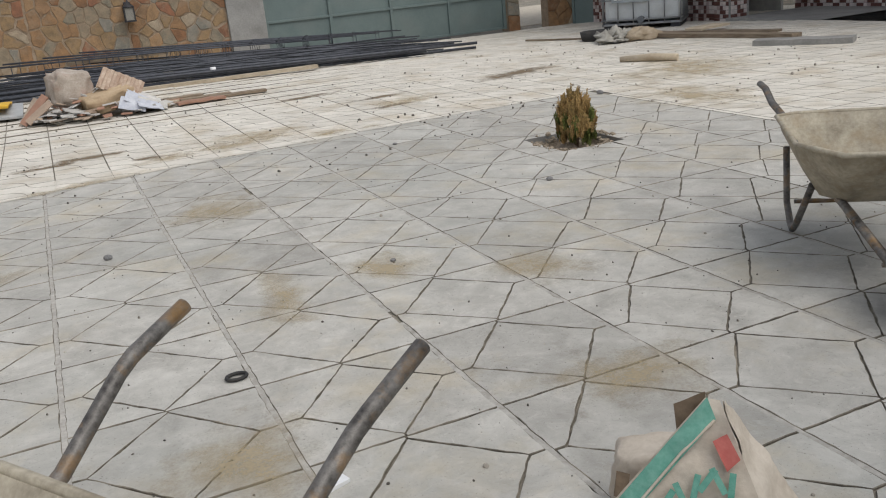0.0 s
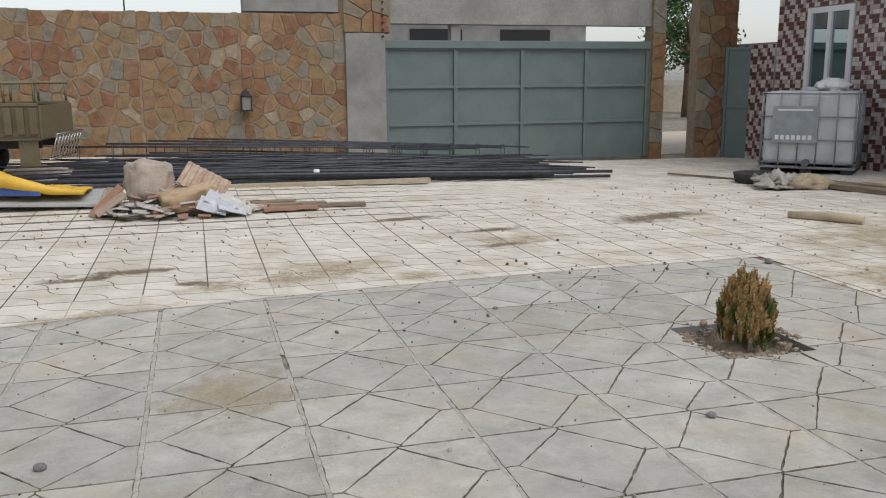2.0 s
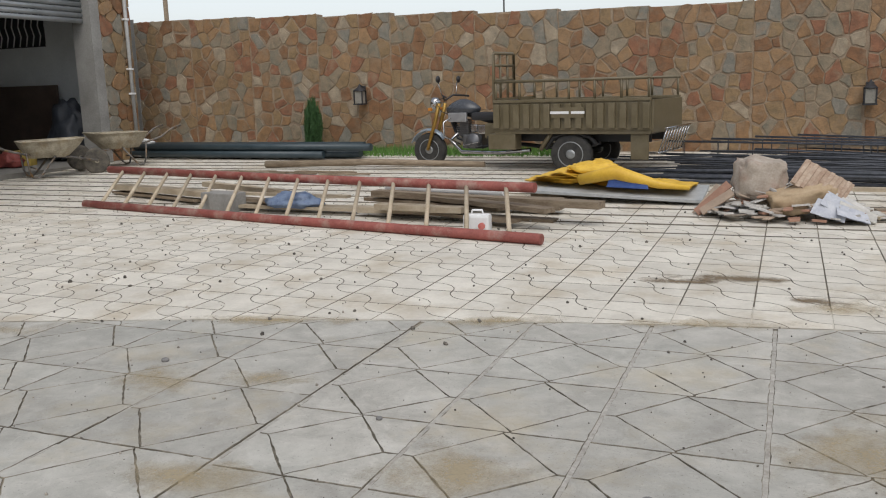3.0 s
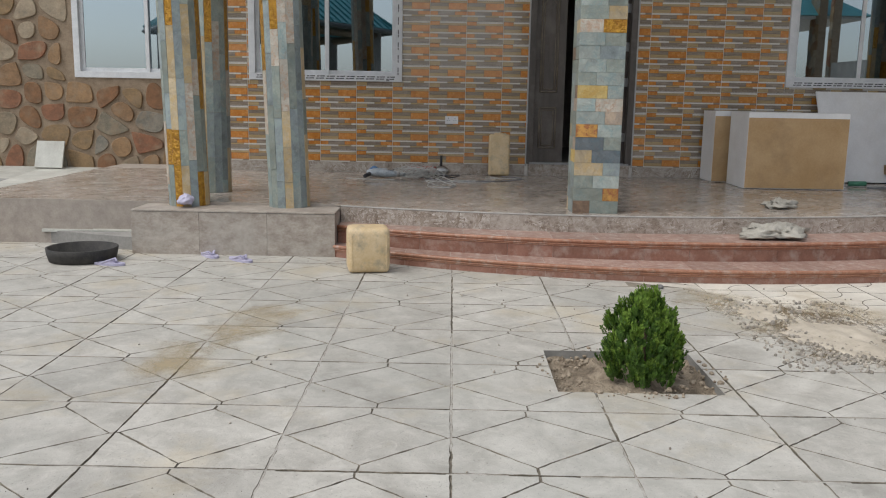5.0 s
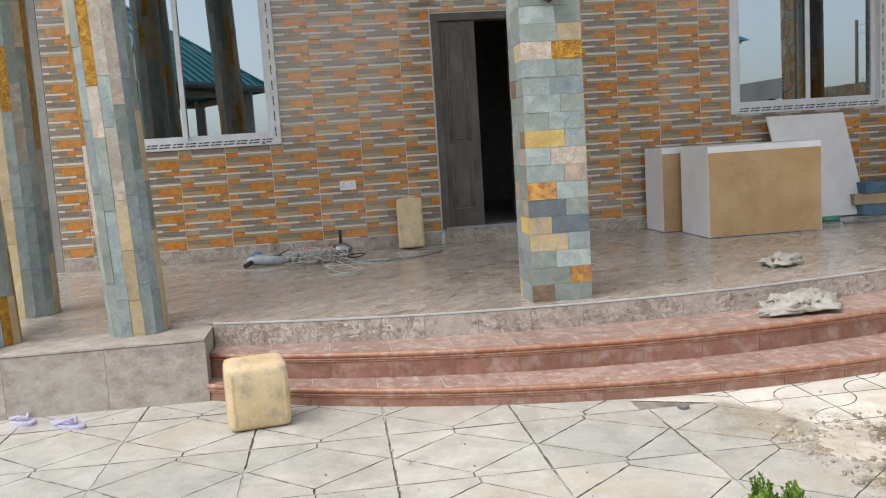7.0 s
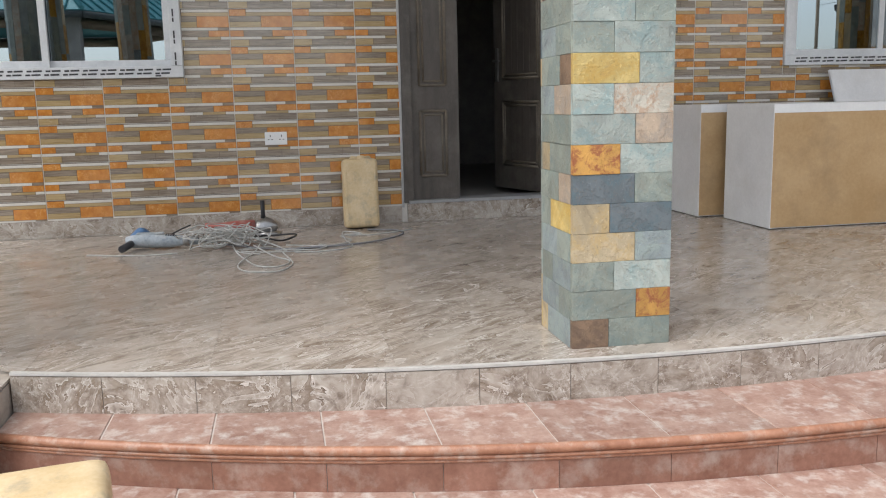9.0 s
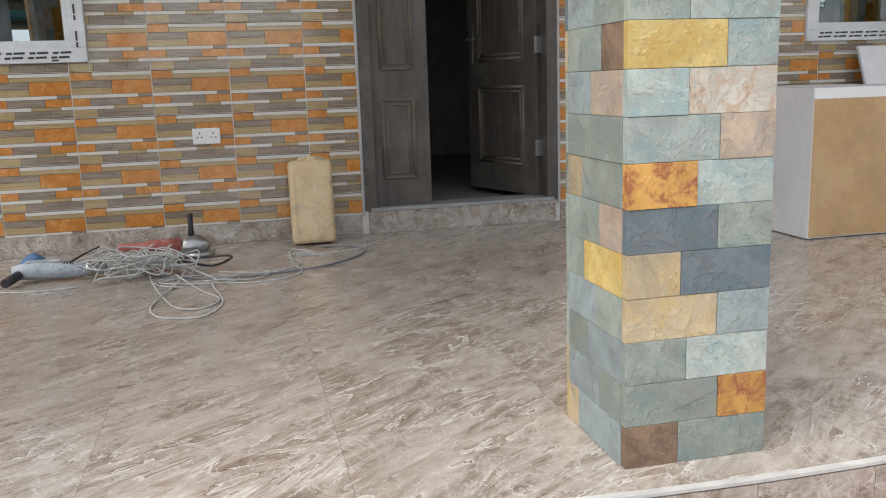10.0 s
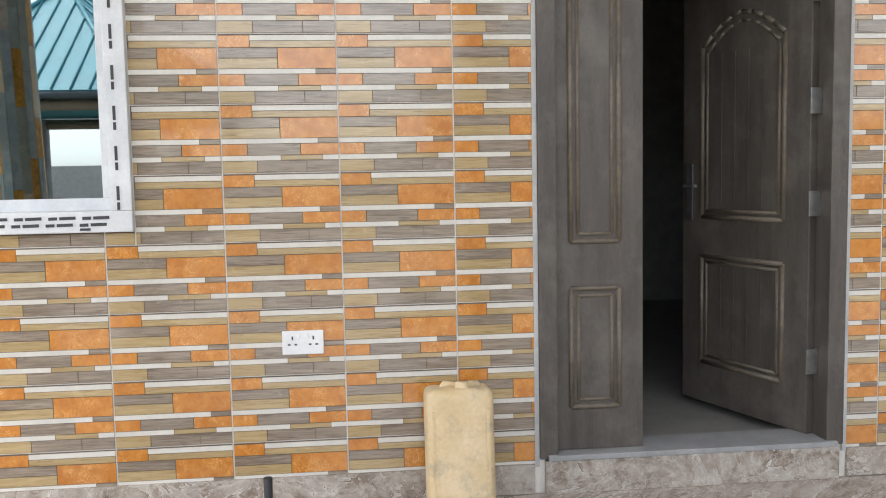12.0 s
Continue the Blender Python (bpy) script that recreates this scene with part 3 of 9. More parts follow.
part("edge_trim", bm, plain("pale edge trim", (0.5, 0.485, 0.46), 0.5), terrace, "pale metal edge trim")


def floor_tiles():
    """Square floor tiles, the front row cut to the terrace's curve."""
    s = 0.6
    full = None
    for i in range(8):
        for j in range(-4, 16):
            x1, y0 = HX + 0.02 + s * (i + 1), 0.03 + s * j
            x0, y1 = x1 - s, y0 + s
            if y1 <= -1.9 or y0 >= 8.2:
                continue
            front = lambda y: arc_x(y, *TERR) - 0.018 if YL < y < YR else (-7.83 if y <= YL else -9.62)
            ys = [max(y0, -2.0) + (min(y1, 8.19) - max(y0, -2.0)) * k / 6 for k in range(7)]
            outer = [(min(x1, front(y)), y) for y in ys]
            if all(o[0] <= x0 + 0.01 for o in outer):
                continue
            cx, cy = (x0 + x1) / 2, (y0 + y1) / 2
            g = 0.0004
            pts = [(x0 + g - cx, ys[0] + g - cy)] + [(max(o[0], x0 + 0.005) - g - cx, min(max(o[1], ys[0] + g), ys[-1] - g) - cy) for o in outer] + [(x0 + g - cx, ys[-1] - g - cy)]
            bm = bmesh.new()
            prism(bm, pts, -0.012, 0.0)
            PIECES.append(("floor_tile", mesh_of(bm, floor_marble), terrace, Matrix.Translation((cx, cy, T))))


floor_tiles()


def riser_tiles(parent, arc, z0, z1, y0, y1, w, material, out=0.004):
    n = max(1, round((y1 - y0) / w))
    for k in range(n):
        a, b = y0 + (y1 - y0) * k / n + 0.001, y0 + (y1 - y0) * (k + 1) / n - 0.001
        bm = bmesh.new()
        ya, yb = a, b
        pts = []
        for q in range(5):
            y = ya + (yb - ya) * q / 4
            pts.append((arc_x(y, *arc), y))
        cx, cy = pts[2]
        lo = [bm.verts.new((x + out - cx, y - cy, z0)) for x, y in pts]
        hi = [bm.verts.new((x + out - cx, y - cy, z1)) for x, y in pts]
        li = [bm.verts.new((x - 0.02 - cx, y - cy, z0)) for x, y in pts]
        hi2 = [bm.verts.new((x - 0.02 - cx, y - cy, z1)) for x, y in pts]
        for q in range(4):
            bm.faces.new((lo[q], lo[q + 1], hi[q + 1], hi[q]))
            bm.faces.new((hi[q], hi[q + 1], hi2[q + 1], hi2[q]))
        bm.faces.new((lo[0], hi[0], hi2[0], li[0]))
        bm.faces.new((lo[4], li[4], hi2[4], hi[4]))
        PIECES.append(("riser_tile", mesh_of(bm, material), parent, Matrix.Translation((cx, cy, 0))))


riser_tiles(terrace, TERR, Z2, T - 0.01, YL, YR, 0.3, floor_marble)


nosing_tile = surf("orange brown nosing", (0.27, 0.115, 0.065), (0.42, 0.21, 0.13), 12, 60, 0.4, 0.15, stain=(0.5, 0.42, 0.36), stain_scale=17, stain_amount=0.7)


def step(arc, z0, z1, inner, name, y0, y1):
    st = thing(name, "curved step covered with dusty red tiles", "step", kind="structure")
    bm = bmesh.new()
    arc_slab(bm, arc, y0, y1, -0.02, z1 - 0.004, inner[0])
    part("base", bm, surf("pale step grout", (0.48, 0.44, 0.4), (0.62, 0.58, 0.54), 12, 70, 0.8, 0.1), st)
    n = round((y1 - y0) / 0.33)
    for k in range(n):
        a, b = y0 + (y1 - y0) * k / n + 0.002, y0 + (y1 - y0) * (k + 1) / n - 0.002
        pts_o = [(arc_x(a + (b - a) * q / 4, *arc) + 0.012, a + (b - a) * q / 4) for q in range(5)]
        pts_i = [(arc_x(a + (b - a) * q / 4, *inner) + 0.002, a + (b - a) * q / 4) for q in range(5)]
        if any(o[0] - i[0] < 0.02 for o, i in zip(pts_o, pts_i)):
            continue
        cx, cy = pts_o[2]
        bm = bmesh.new()
        prism(bm, [(x - cx, y - cy) for x, y in pts_o + pts_i[::-1]], -0.012, 0.0, 0.003)
        PIECES.append(("tread_tile", mesh_of(bm, red_tread), st, Matrix.Translation((cx, cy, z1))))
    riser_tiles(st, arc, z0, z1 - 0.013, y0, y1, 0.33, red_tile)
    for q, (dz, out, rad) in enumerate(((0.013, 0.006, 0.015), (0.034, 0.008, 0.007), (0.046, 0.004, 0.006))):
        pts = [(arc_x(y0 + (y1 - y0) * k / 60, *arc) + out, y0 + (y1 - y0) * k / 60, z1 - dz) for k in range(61)]
        part("nosing", atube(pts, rad, 10), nosing_tile, st, smooth=True)


step(STEP2, Z1, Z2, TERR, "step_upper", YL, YR)
step(STEP1, 0.0, Z1, STEP2, "step_lower", YL - 0.12, YR + 0.05)


plinth_tile = surf("dusty streaked plinth tile", (0.27, 0.225, 0.185), (0.48, 0.43, 0.375), 10, 45, 0.55, 0.1, vary=0.05, stretch=(1, 1, 1.6), stain=(0.5, 0.47, 0.42), stain_scale=2.5, stain_amount=0.7)


def plinth(name, x0, x1, y0, y1, top=T):
    p = thing(name, "low plinth clad in streaked grey-brown tiles under the columns", "plinth", kind="structure")
    part("base", abox(x0 + 0.01, x1 - 0.01, y0 + 0.01, y1 - 0.01, -0.02, top - 0.01), cement, p)
    n = max(1, round((y1 - y0) / 0.55))
    for k in range(n):
        a, b = y0 + (y1 - y0) * k / n, y0 + (y1 - y0) * (k + 1) / n
        c = (a + b) / 2
        PIECES.append(("front_tile", mesh_of(abox(-0.01, 0, a - c + 0.001, b - c - 0.001, 0, top - 0.011), plinth_tile), p, Matrix.Translation((x1, c, 0))))
        PIECES.append(("top_tile", mesh_of(abox(x0 - x1, 0.004, a - c + 0.001, b - c - 0.001, -0.01, 0.0), plinth_tile), p, Matrix.Translation((x1, c, top + 0.003))))
    for y, s in ((y0, -1), (y1, 1)):
        PIECES.append(("side_tile", mesh_of(abox(x0 - x1 + 0.01, -0.002, -0.005, 0.005, 0, top - 0.011), plinth_tile), p, Matrix.Translation((x1, y - 0.005 * s, 0))))


PT = 0.343
plinth("plinth_south", -8.3, -7.42, -0.4, 1.185, PT)
plinth("plinth_north", -9.6, -8.46, 7.74, 9.22)

# skirting
bm = bmesh.new()
for a, b in ((Y0, DOOR[0] - 0.02), (DOOR[1] + 0.02, Y1)):
    box(bm, HX - 0.005, HX + 0.014, a, b, T + 0.001, T + SKIRT)
tagged(part("baseboard", bm, floor_marble), "streaked brown tile skirting along the house wall", "baseboard", kind="structure")
tagged(part("door_step", abox(HX - 0.19, HX + 0.03, DOOR[0] + 0.02, DOOR[1] - 0.02, T, DOOR[2] - 0.004, bevel=0.004), floor_marble), "streaked tile threshold under the front door", "threshold", kind="structure")


# ---- columns ----
SLATE = {"g": (0.27, 0.3, 0.262), "l": (0.355, 0.395, 0.365), "d": (0.13, 0.155, 0.17), "s": (0.25, 0.295, 0.305), "t": (0.5, 0.41, 0.27), "y": (0.58, 0.44, 0.17),
         "o": (0.5, 0.27, 0.07), "b": (0.22, 0.145, 0.095), "p": (0.46, 0.36, 0.27), "c": (0.48, 0.45, 0.385)}
SLATE_TINT = {"g": (0.2, 0.25, 0.235), "l": (0.24, 0.33, 0.33), "d": (0.1, 0.15, 0.175), "s": (0.3, 0.36, 0.34), "t": (0.5, 0.36, 0.17), "y": (0.5, 0.32, 0.08),
              "o": (0.25, 0.06, 0.035), "b": (0.13, 0.085, 0.06), "p": (0.34, 0.3, 0.26), "c": (0.42, 0.28, 0.19)}
SLATE_M = {k: slate("slate " + k, c, SLATE_TINT[k], 24.0 if k in "ocb" else 11.0) for k, c in SLATE.items()}
gold = surf("gold relief", (0.3, 0.13, 0.01), (0.62, 0.34, 0.04), 25, 70, 0.35, 1.0, metal=0.35, bump_dist=0.03)


def square_column(name, x1, y0, y1, front, side, top, ch=0.0985):
    """A square pillar faced with courses of split slate; front and side list the stones, course by course."""
    w = y1 - y0
    col = thing(name, "square pillar faced with coursed multicolour slate on the terrace", "column", kind="structure")
    part("core", abox(x1 - w + 0.02, x1 - 0.02, y0 + 0.02, y1 - 0.02, T, top), mortar, col)
    rng = random.Random(11)
    n = math.ceil((top - T) / ch)
    pool = "gglllsgtgdpclgyg"
    for k in range(n):
        z0, z1 = T + k * ch + 0.0004, T + (k + 1) * ch - 0.0004
        for face in range(4):
            given = front if face == 0 else side if face == 3 else ()
            rowd = given[k] if k < len(given) else None
            if rowd is None:
                f = rng.choice((0.36, 0.42, 0.58, 0.64))
                rowd = ((f, rng.choice(pool)), (1, rng.choice(pool)))
            a = 0.0
            for f, c in rowd:
                p, q = a * w + 0.0006, f * w - 0.0006
                a = f
                d = rng.uniform(0, 0.0035)
                if face in (1, 3):
                    p, q = max(p, 0.021), min(q, w - 0.021)
                bm = bmesh.new()
                box(bm, -0.022, d, p - (p + q) / 2, q - (p + q) / 2, z0 - (z0 + z1) / 2, z1 - (z0 + z1) / 2, bevel=0.0014)
                mid, zc = (p + q) / 2, (z0 + z1) / 2
                if face == 0:
                    m = Matrix.Translation((x1, y0 + mid, zc))
                elif face == 2:
                    m = Matrix.Translation((x1 - w, y1 - mid, zc)) @ Matrix.Rotation(math.pi, 4, 'Z')
                elif face == 1:
                    m = Matrix.Translation((x1 - mid, y1, zc)) @ Matrix.Rotation(math.pi / 2, 4, 'Z')
                else:
                    m = Matrix.Translation((x1 - w + mid, y0, zc)) @ Matrix.Rotation(-math.pi / 2, 4, 'Z')
                PIECES.append(("slate_stone", mesh_of(bm, SLATE_M[c] if c != "G" else gold), col, m))
    return col


def rows_of(text):
    return [tuple((int(w[1:]) / 100, w[0]) for w in r.split()) for r in text.split(",")]


FRONT = rows_of("b37 g100,g65 o100,g42 l100,t63 s100,t37 d100,d62 g100,o47 l100,l62 p100,l40 c100,y65 l100,g40 l100,l60 g100,l45 s100,l55 g100,c50 G100,g60 t100")
SIDE = rows_of("t25 s100,s60 g100,g40 s100,s55 g100,g35 y100,g60 p100,t30 g100,g100,s45 p100,g62 b100,s50 g100,g100,b50 g100,g60 s100,g50 t100,s100")
main_column = square_column("column_main", -7.53, 3.034, 3.385, FRONT, SIDE, 4.25)


def round_column(name, x, y, r, z0, top, seed, lean=0.0):
    """A round pillar clad in narrow upright slate strips, some with gold relief."""
    col = thing(name, "round pillar clad in narrow upright slate strips with gold pieces", "column", kind="structure")
    part("core", turned([(r - 0.015, z0), (r - 0.015, top)], 20), mortar, col).matrix_basis = Matrix.Translation((x, y, 0))
    col.matrix_world = Matrix.Translation((x, y, z0)) @ Matrix.Rotation(lean, 4, 'X') @ Matrix.Translation((-x, -y, -z0))
    rng = random.Random(seed)
    n = 16
    for k in range(n):
        ang = 2 * math.pi * (k + 0.5) / n
        wd = 2 * r * math.tan(math.pi / n)
        z = z0 - rng.uniform(0, 0.3)
        first = True
        while z < top:
            h = rng.choice((0.28, 0.4, 0.5, 0.6))
            a, b = max(z, z0) + 0.001, min(z + h, top) - 0.001
            z += h
            if b - a < 0.02:
                continue
            c = "G" if rng.random() < (0.17 if "front" in name else 0.13 if a > 1.2 else 0.0) else rng.choice("glstcslgtcgsl" if not first else "glst")
            first = False
            bm = bmesh.new()
            box(bm, -0.02, rng.uniform(0.0, 0.005), -wd / 2 + 0.0012, wd / 2 - 0.0012, -(b - a) / 2, (b - a) / 2)
            m = Matrix.Translation((x + (r - 0.004) * math.cos(ang), y + (r - 0.004) * math.sin(ang), (a + b) / 2)) @ Matrix.Rotation(ang, 4, 'Z')
            PIECES.append(("slate_strip", mesh_of(bm, gold if c == "G" else SLATE_M[c]), col, m))
    return col


round_column("column_south_front", -7.79, -0.05, 0.16, PT, 4.25, 3, lean=radians(1.6))
round_column("column_south_middle", -7.81, 0.765, 0.165, PT, 4.25, 4, lean=radians(1.9))
round_column("column_south_back", -8.62, -0.08, 0.16, T, 4.25, 5)
round_column("column_north_front", -8.85, 8.0, 0.17, T, 4.25, 6)
round_column("column_north_back", -9.38, 9.36, 0.17, T, 4.25, 7)

# porch roof over the terrace
tagged(part("ceiling", abox(HX - 0.2, -7.5, -1.5, 8.3, 4.25, 4.4), white_paint), "plain white porch ceiling over the terrace", "ceiling", kind="structure")

# ---- door ----
door = thing("door_1", "dark brown panelled double door with one leaf standing open", "door", kind="structure")
y0, y1, z0, z1 = DOOR
bm = bmesh.new()
for a, b in ((y0, y0 + 0.07), (y1 - 0.07, y1)):
    box(bm, HX - 0.14, HX + 0.02, a, b, z0, z1, bevel=0.006)
box(bm, HX - 0.14, HX + 0.018, y0 + 0.07, y1 - 0.07, z1 - 0.07, z1, bevel=0.006)
part("door_frame", bm, dark_door, door)
bm = bmesh.new()
for a, b in ((y0 - 0.018, y0 - 0.001), (y1 + 0.001, y1 + 0.018)):
    box(bm, HX - 0.02, HX + 0.008, a, b, z0 - 0.03, z1 + 0.02)
part("filler", bm, plain("grey filler", (0.45, 0.45, 0.44), 0.9), door, "grey filler line beside the frame")
part("sill", abox(HX - 0.16, HX + 0.035, y0 + 0.03, y1 - 0.03, z0 - 0.003, z0 + 0.018, bevel=0.003), plain("worn grey metal", (0.3, 0.3, 0.3), 0.5), door, "worn grey metal sill")


def leaf(w, h, panels, arch):
    """A steel door leaf along +x from its hinge, with raised panel mouldings on both sides."""
    bm = bmesh.new()
    box(bm, 0, w, -0.022, 0.022, 0, h, bevel=0.004)
    for side in (-1, 1):
        for p0, p1, q0, q1, curved in panels:
            pts = [(p0, q0), (p1, q0), (p1, q1)]
            if curved:
                pts += [(p1 + (p0 - p1) * k / 8, q1 + arch * math.sin(math.pi * k / 8)) for k in range(1, 8)]
            pts.append((p0, q1))
            for inset, hgt, rad in ((0.0, 0.022, 0.011), (0.028, 0.021, 0.008)):
                cx, cz = (p0 + p1) / 2, (q0 + q1) / 2
                sx, sz = 1 - inset / ((p1 - p0) / 2), 1 - inset / ((q1 - q0) / 2)
                line = [Vector((cx + (x - cx) * sx, side * hgt, cz + (z - cz) * sz)) for x, z in pts]
                for a, b in zip(line, line[1:] + line[:1]):
                    tube(bm, [a, b], rad, 6, mi=1)
            for k in range(1, 5):
                x = p0 + 0.04 + (p1 - p0 - 0.08) * k / 5
                if p1 - p0 > 0.3:
                    box(bm, x - 0.002, x + 0.002, side * 0.022 - 0.003, side * 0.022 + 0.003, q0 + 0.05, q1 - 0.04)
    return bm


H = z1 - z0 - 0.09
fixed = part("fixed_leaf", leaf(0.345, H, ((0.062, 0.25, 0.17, 0.63, False), (0.062, 0.25, 0.81, 1.83, True)), 0.06), [dark_door, door_mould], door, "closed narrow leaf")
fixed.matrix_basis = Matrix.Translation((HX - 0.05, y0 + 0.072, z0 + 0.018)) @ Matrix.Rotation(math.pi / 2, 4, 'Z')
moving = part("open_leaf", leaf(0.73, H, ((0.13, 0.6, 0.19, 0.68, False), (0.13, 0.6, 0.86, 1.62, True)), 0.12), [dark_door, door_mould], door, "wide leaf standing open inwards")
moving.matrix_basis = Matrix.Translation((HX - 0.08, y1 - 0.085, z0 + 0.018)) @ Matrix.Rotation(math.radians(180 + 20), 4, 'Z')
metal = surf("dull metal", (0.3, 0.3, 0.3), (0.45, 0.45, 0.44), 20, 90, 0.35, 0.05, metal=0.9)
bm = bmesh.new()
box(bm, 0.66, 0.70, 0.022, 0.03, 0.84, 1.1, bevel=0.003)
tube(bm, [(0.68, 0.03, 1.0), (0.68, 0.06, 1.0), (0.6, 0.06, 1.0)], 0.008)
part("door_handle", bm, metal, moving, "metal lever handle on a long plate")
for k, z in enumerate((0.32, 0.95, 1.35, 1.78)):
    bm = bmesh.new()
    box(bm, -0.05, 0.0, -0.003, 0.003, -0.05, 0.05, bevel=0.001)
    tube(bm, [(0.0, 0.004, -0.05), (0.0, 0.004, 0.05)], 0.008)
    part("hinge", bm, metal, door, "metal butt hinge").matrix_basis = Matrix.Translation((HX - 0.055, y1 - 0.074, z0 + z)) @ Matrix.Rotation(math.radians(100), 4, 'Z')

# rooms behind the openings
tagged(part("wall_room_back", abox(HX - 4.2, HX - 4.0, -2, 8.4, 0, 3.3), black_void), "dim plain wall inside the house", "wall", kind="structure")
for nm, a in (("wall_room_south", -0.62), ("wall_room_north", 8.2)):
    tagged(part(nm, abox(HX - 4.0, HX - 0.2, a, a + 0.1, 0, 3.3), black_void), "dim plain wall inside the house", "wall", kind="structure")
tagged(part("floor_room", abox(HX - 4.0, HX - 0.17, -0.52, 8.2, T, DOOR[2] - 0.02), plain("dusty grey floor", (0.25, 0.24, 0.22), 0.6)), "dusty grey floor inside the house", "floor", kind="structure")
tagged(part("ceiling_room", abox(HX - 4.2, HX - 0.2, -0.62, 8.3, 3.3, 3.4), black_void), "dim ceiling inside the house", "ceiling", kind="structure")

# ---- windows ----
grime = surf("filmed white aluminium", (0.58, 0.6, 0.62), (0.72, 0.73, 0.74), 8, 70, 0.4, 0.04, stain=(0.5, 0.5, 0.49), stain_scale=6, stain_amount=0.4)
ink_and_slot_shade = plain("black print and slot shade", (0.05, 0.05, 0.055), 0.7)


def window(name, y0, y1, z0, z1, x=HX, printed=True, depth=0.0):
    w = thing(name, "white aluminium sliding window with reflective glass", "window", kind="structure")
    f = 0.075
    bm = bmesh.new()
    for a, b, c, d in ((y0, y1, z0, z0 + f), (y0, y1, z1 - f, z1), (y0, y0 + f, z0 + f, z1 - f), (y1 - f, y1, z0 + f, z1 - f)):
        box(bm, x - 0.1, x + 0.028, a, b, c, d, bevel=0.004)
    part("window_frame", bm, grime, w)
    mid = (y0 + y1) / 2
    for k, (a, b, dx) in enumerate(((y0 + f, mid + 0.035, -0.03), (mid - 0.035, y1 - f, -0.06))):
        s = 0.045
        bm = bmesh.new()
        for p, q, c, d in ((a, b, z0 + f, z0 + f + s), (a, b, z1 - f - s, z1 - f), (a, a + s, z0 + f + s, z1 - f - s), (b - s, b, z0 + f + s, z1 - f - s)):
            box(bm, x + dx - 0.02, x + dx + 0.008, p, q, c, d, bevel=0.003)
        sash = part("sash", bm, grime, w)
        pane = part("pane", abox(x + dx - 0.008, x + dx - 0.004, a + s - 0.005, b - s + 0.005, z0 + f + s - 0.005, z1 - f - s + 0.005), glass, sash, "reflective tinted glass pane")
        pane.visible_shadow = False
    if printed:
        rng = random.Random(5)
        y = y0 + 0.1
        k = 0
        while y < y1 - 0.08:
            for row in (0.028, 0.052):
                print_bars(((-2.1, -0.75), (-0.4, 2.1)), 0.022, facing_x(x + 0.0295, y + 0.03 + (0.01 if row > 0.04 else 0), z0 + row) @ Matrix.Rotation(0.02, 4, 'Z'), ink_and_slot_shade, w)
            y += 0.115
        for z in [z0 + 0.12 + 0.14 * q for q in range(10)]:
            if z < z1 - 0.1:
                print_bars(((-2.1, -0.75), (-0.4, 2.1)), 0.02, facing_x(x + 0.0295, y1 - 0.045, z) @ Matrix.Rotation(math.pi / 2, 4, 'Z'), ink_and_slot_shade, w)
    part("drain_cap", abox(x + 0.026, x + 0.033, y1 - 0.18, y1 - 0.145, z0 + 0.008, z0 + 0.016), ink_and_slot_shade, w, "small black drain cap")
    return w


window("window_1", *WINS[0])
window("window_2", *WINS[1])

# socket
sock = thing("wall_socket", "white double wall socket on the tiled wall", "wall socket")
part("plate", abox(HX + 0.004, HX + 0.014, 1.995, 2.145, 0.943, 1.031, bevel=0.003), white_paint, sock)
for c in (2.032, 2.108):
    # pin slots are not cut: thin black boxes paint the shade inside them
    for dy, dz, a, b in ((0, 0.016, 0.003, 0.007), (-0.012, -0.008, 0.005, 0.003), (0.012, -0.008, 0.005, 0.003)):
        part("pin_slot", abox(HX + 0.013, HX + 0.0146, c + dy - a, c + dy + a, 0.988 + dz - b, 0.988 + dz + b), ink_and_slot_shade, sock)
    part("switch", abox(HX + 0.013, HX + 0.017, c + (0.022 if c < 2.07 else -0.022) - 0.005, c + (0.022 if c < 2.07 else -0.022) + 0.005, 1.004, 1.02, bevel=0.001), white_paint, sock)

# ---- north return wall, garage ----
ret = thing("wall_return", "return wall clad in orange and brown strip tiles", "wall", kind="structure")
part("backing", abox(HX, -9.7, Y1 + 0.01, Y1 + 0.2, -0.02, WTOP), cement, ret)
tiled(ret, Matrix(((0, 1, 0, 0), (-1, 0, 0, Y1 + 0.002), (0, 0, 1, 0), (0, 0, 0, 1))), HX + 0.01, -9.75, T, WTOP, HX + 0.1, TZ + 0.09, [])

GX = -9.65
gar = thing("garage_front", "garage front pillars clad in irregular orange and tan stone", "garage wall", kind="structure")
part("pillar_core", abox(GX - 0.35, GX - 0.03, Y1 + 0.2, 9.42, -0.02, 3.75), mortar, gar)
part("pillar_core", abox(GX - 0.3, GX - 0.03, 12.98, 13.66, 0, 3.6), mortar, gar)
part("jamb", abox(GX - 0.4, GX - 0.02, 12.78, 12.98, 0, 3.6), cement, gar, "plain cement jamb")
part("lintel", abox(GX - 0.35, GX - 0.03, 9.42, 12.78, 3.1, 3.6), cement, gar)
stone_field(gar, facing_x(GX - 0.03, Y1 + 0.2, 0.3), 1.2, 3.0, 0.24, 0.007, 21, 1.0, 1, singles=60)
stone_field(gar, facing_x(GX - 0.03, 12.98, 0.1), 0.68, 3.3, 0.25, 0.007, 22, 1.0, 1, singles=60)
stone_field(gar, Matrix(((-1, 0, 0, GX - 0.03), (0, 0, 1, 13.66), (0, 1, 0, 0.1), (0, 0, 0, 1))), 0.27, 3.3, 0.25, 0.012, 23, 1.0, 0, singles=20)
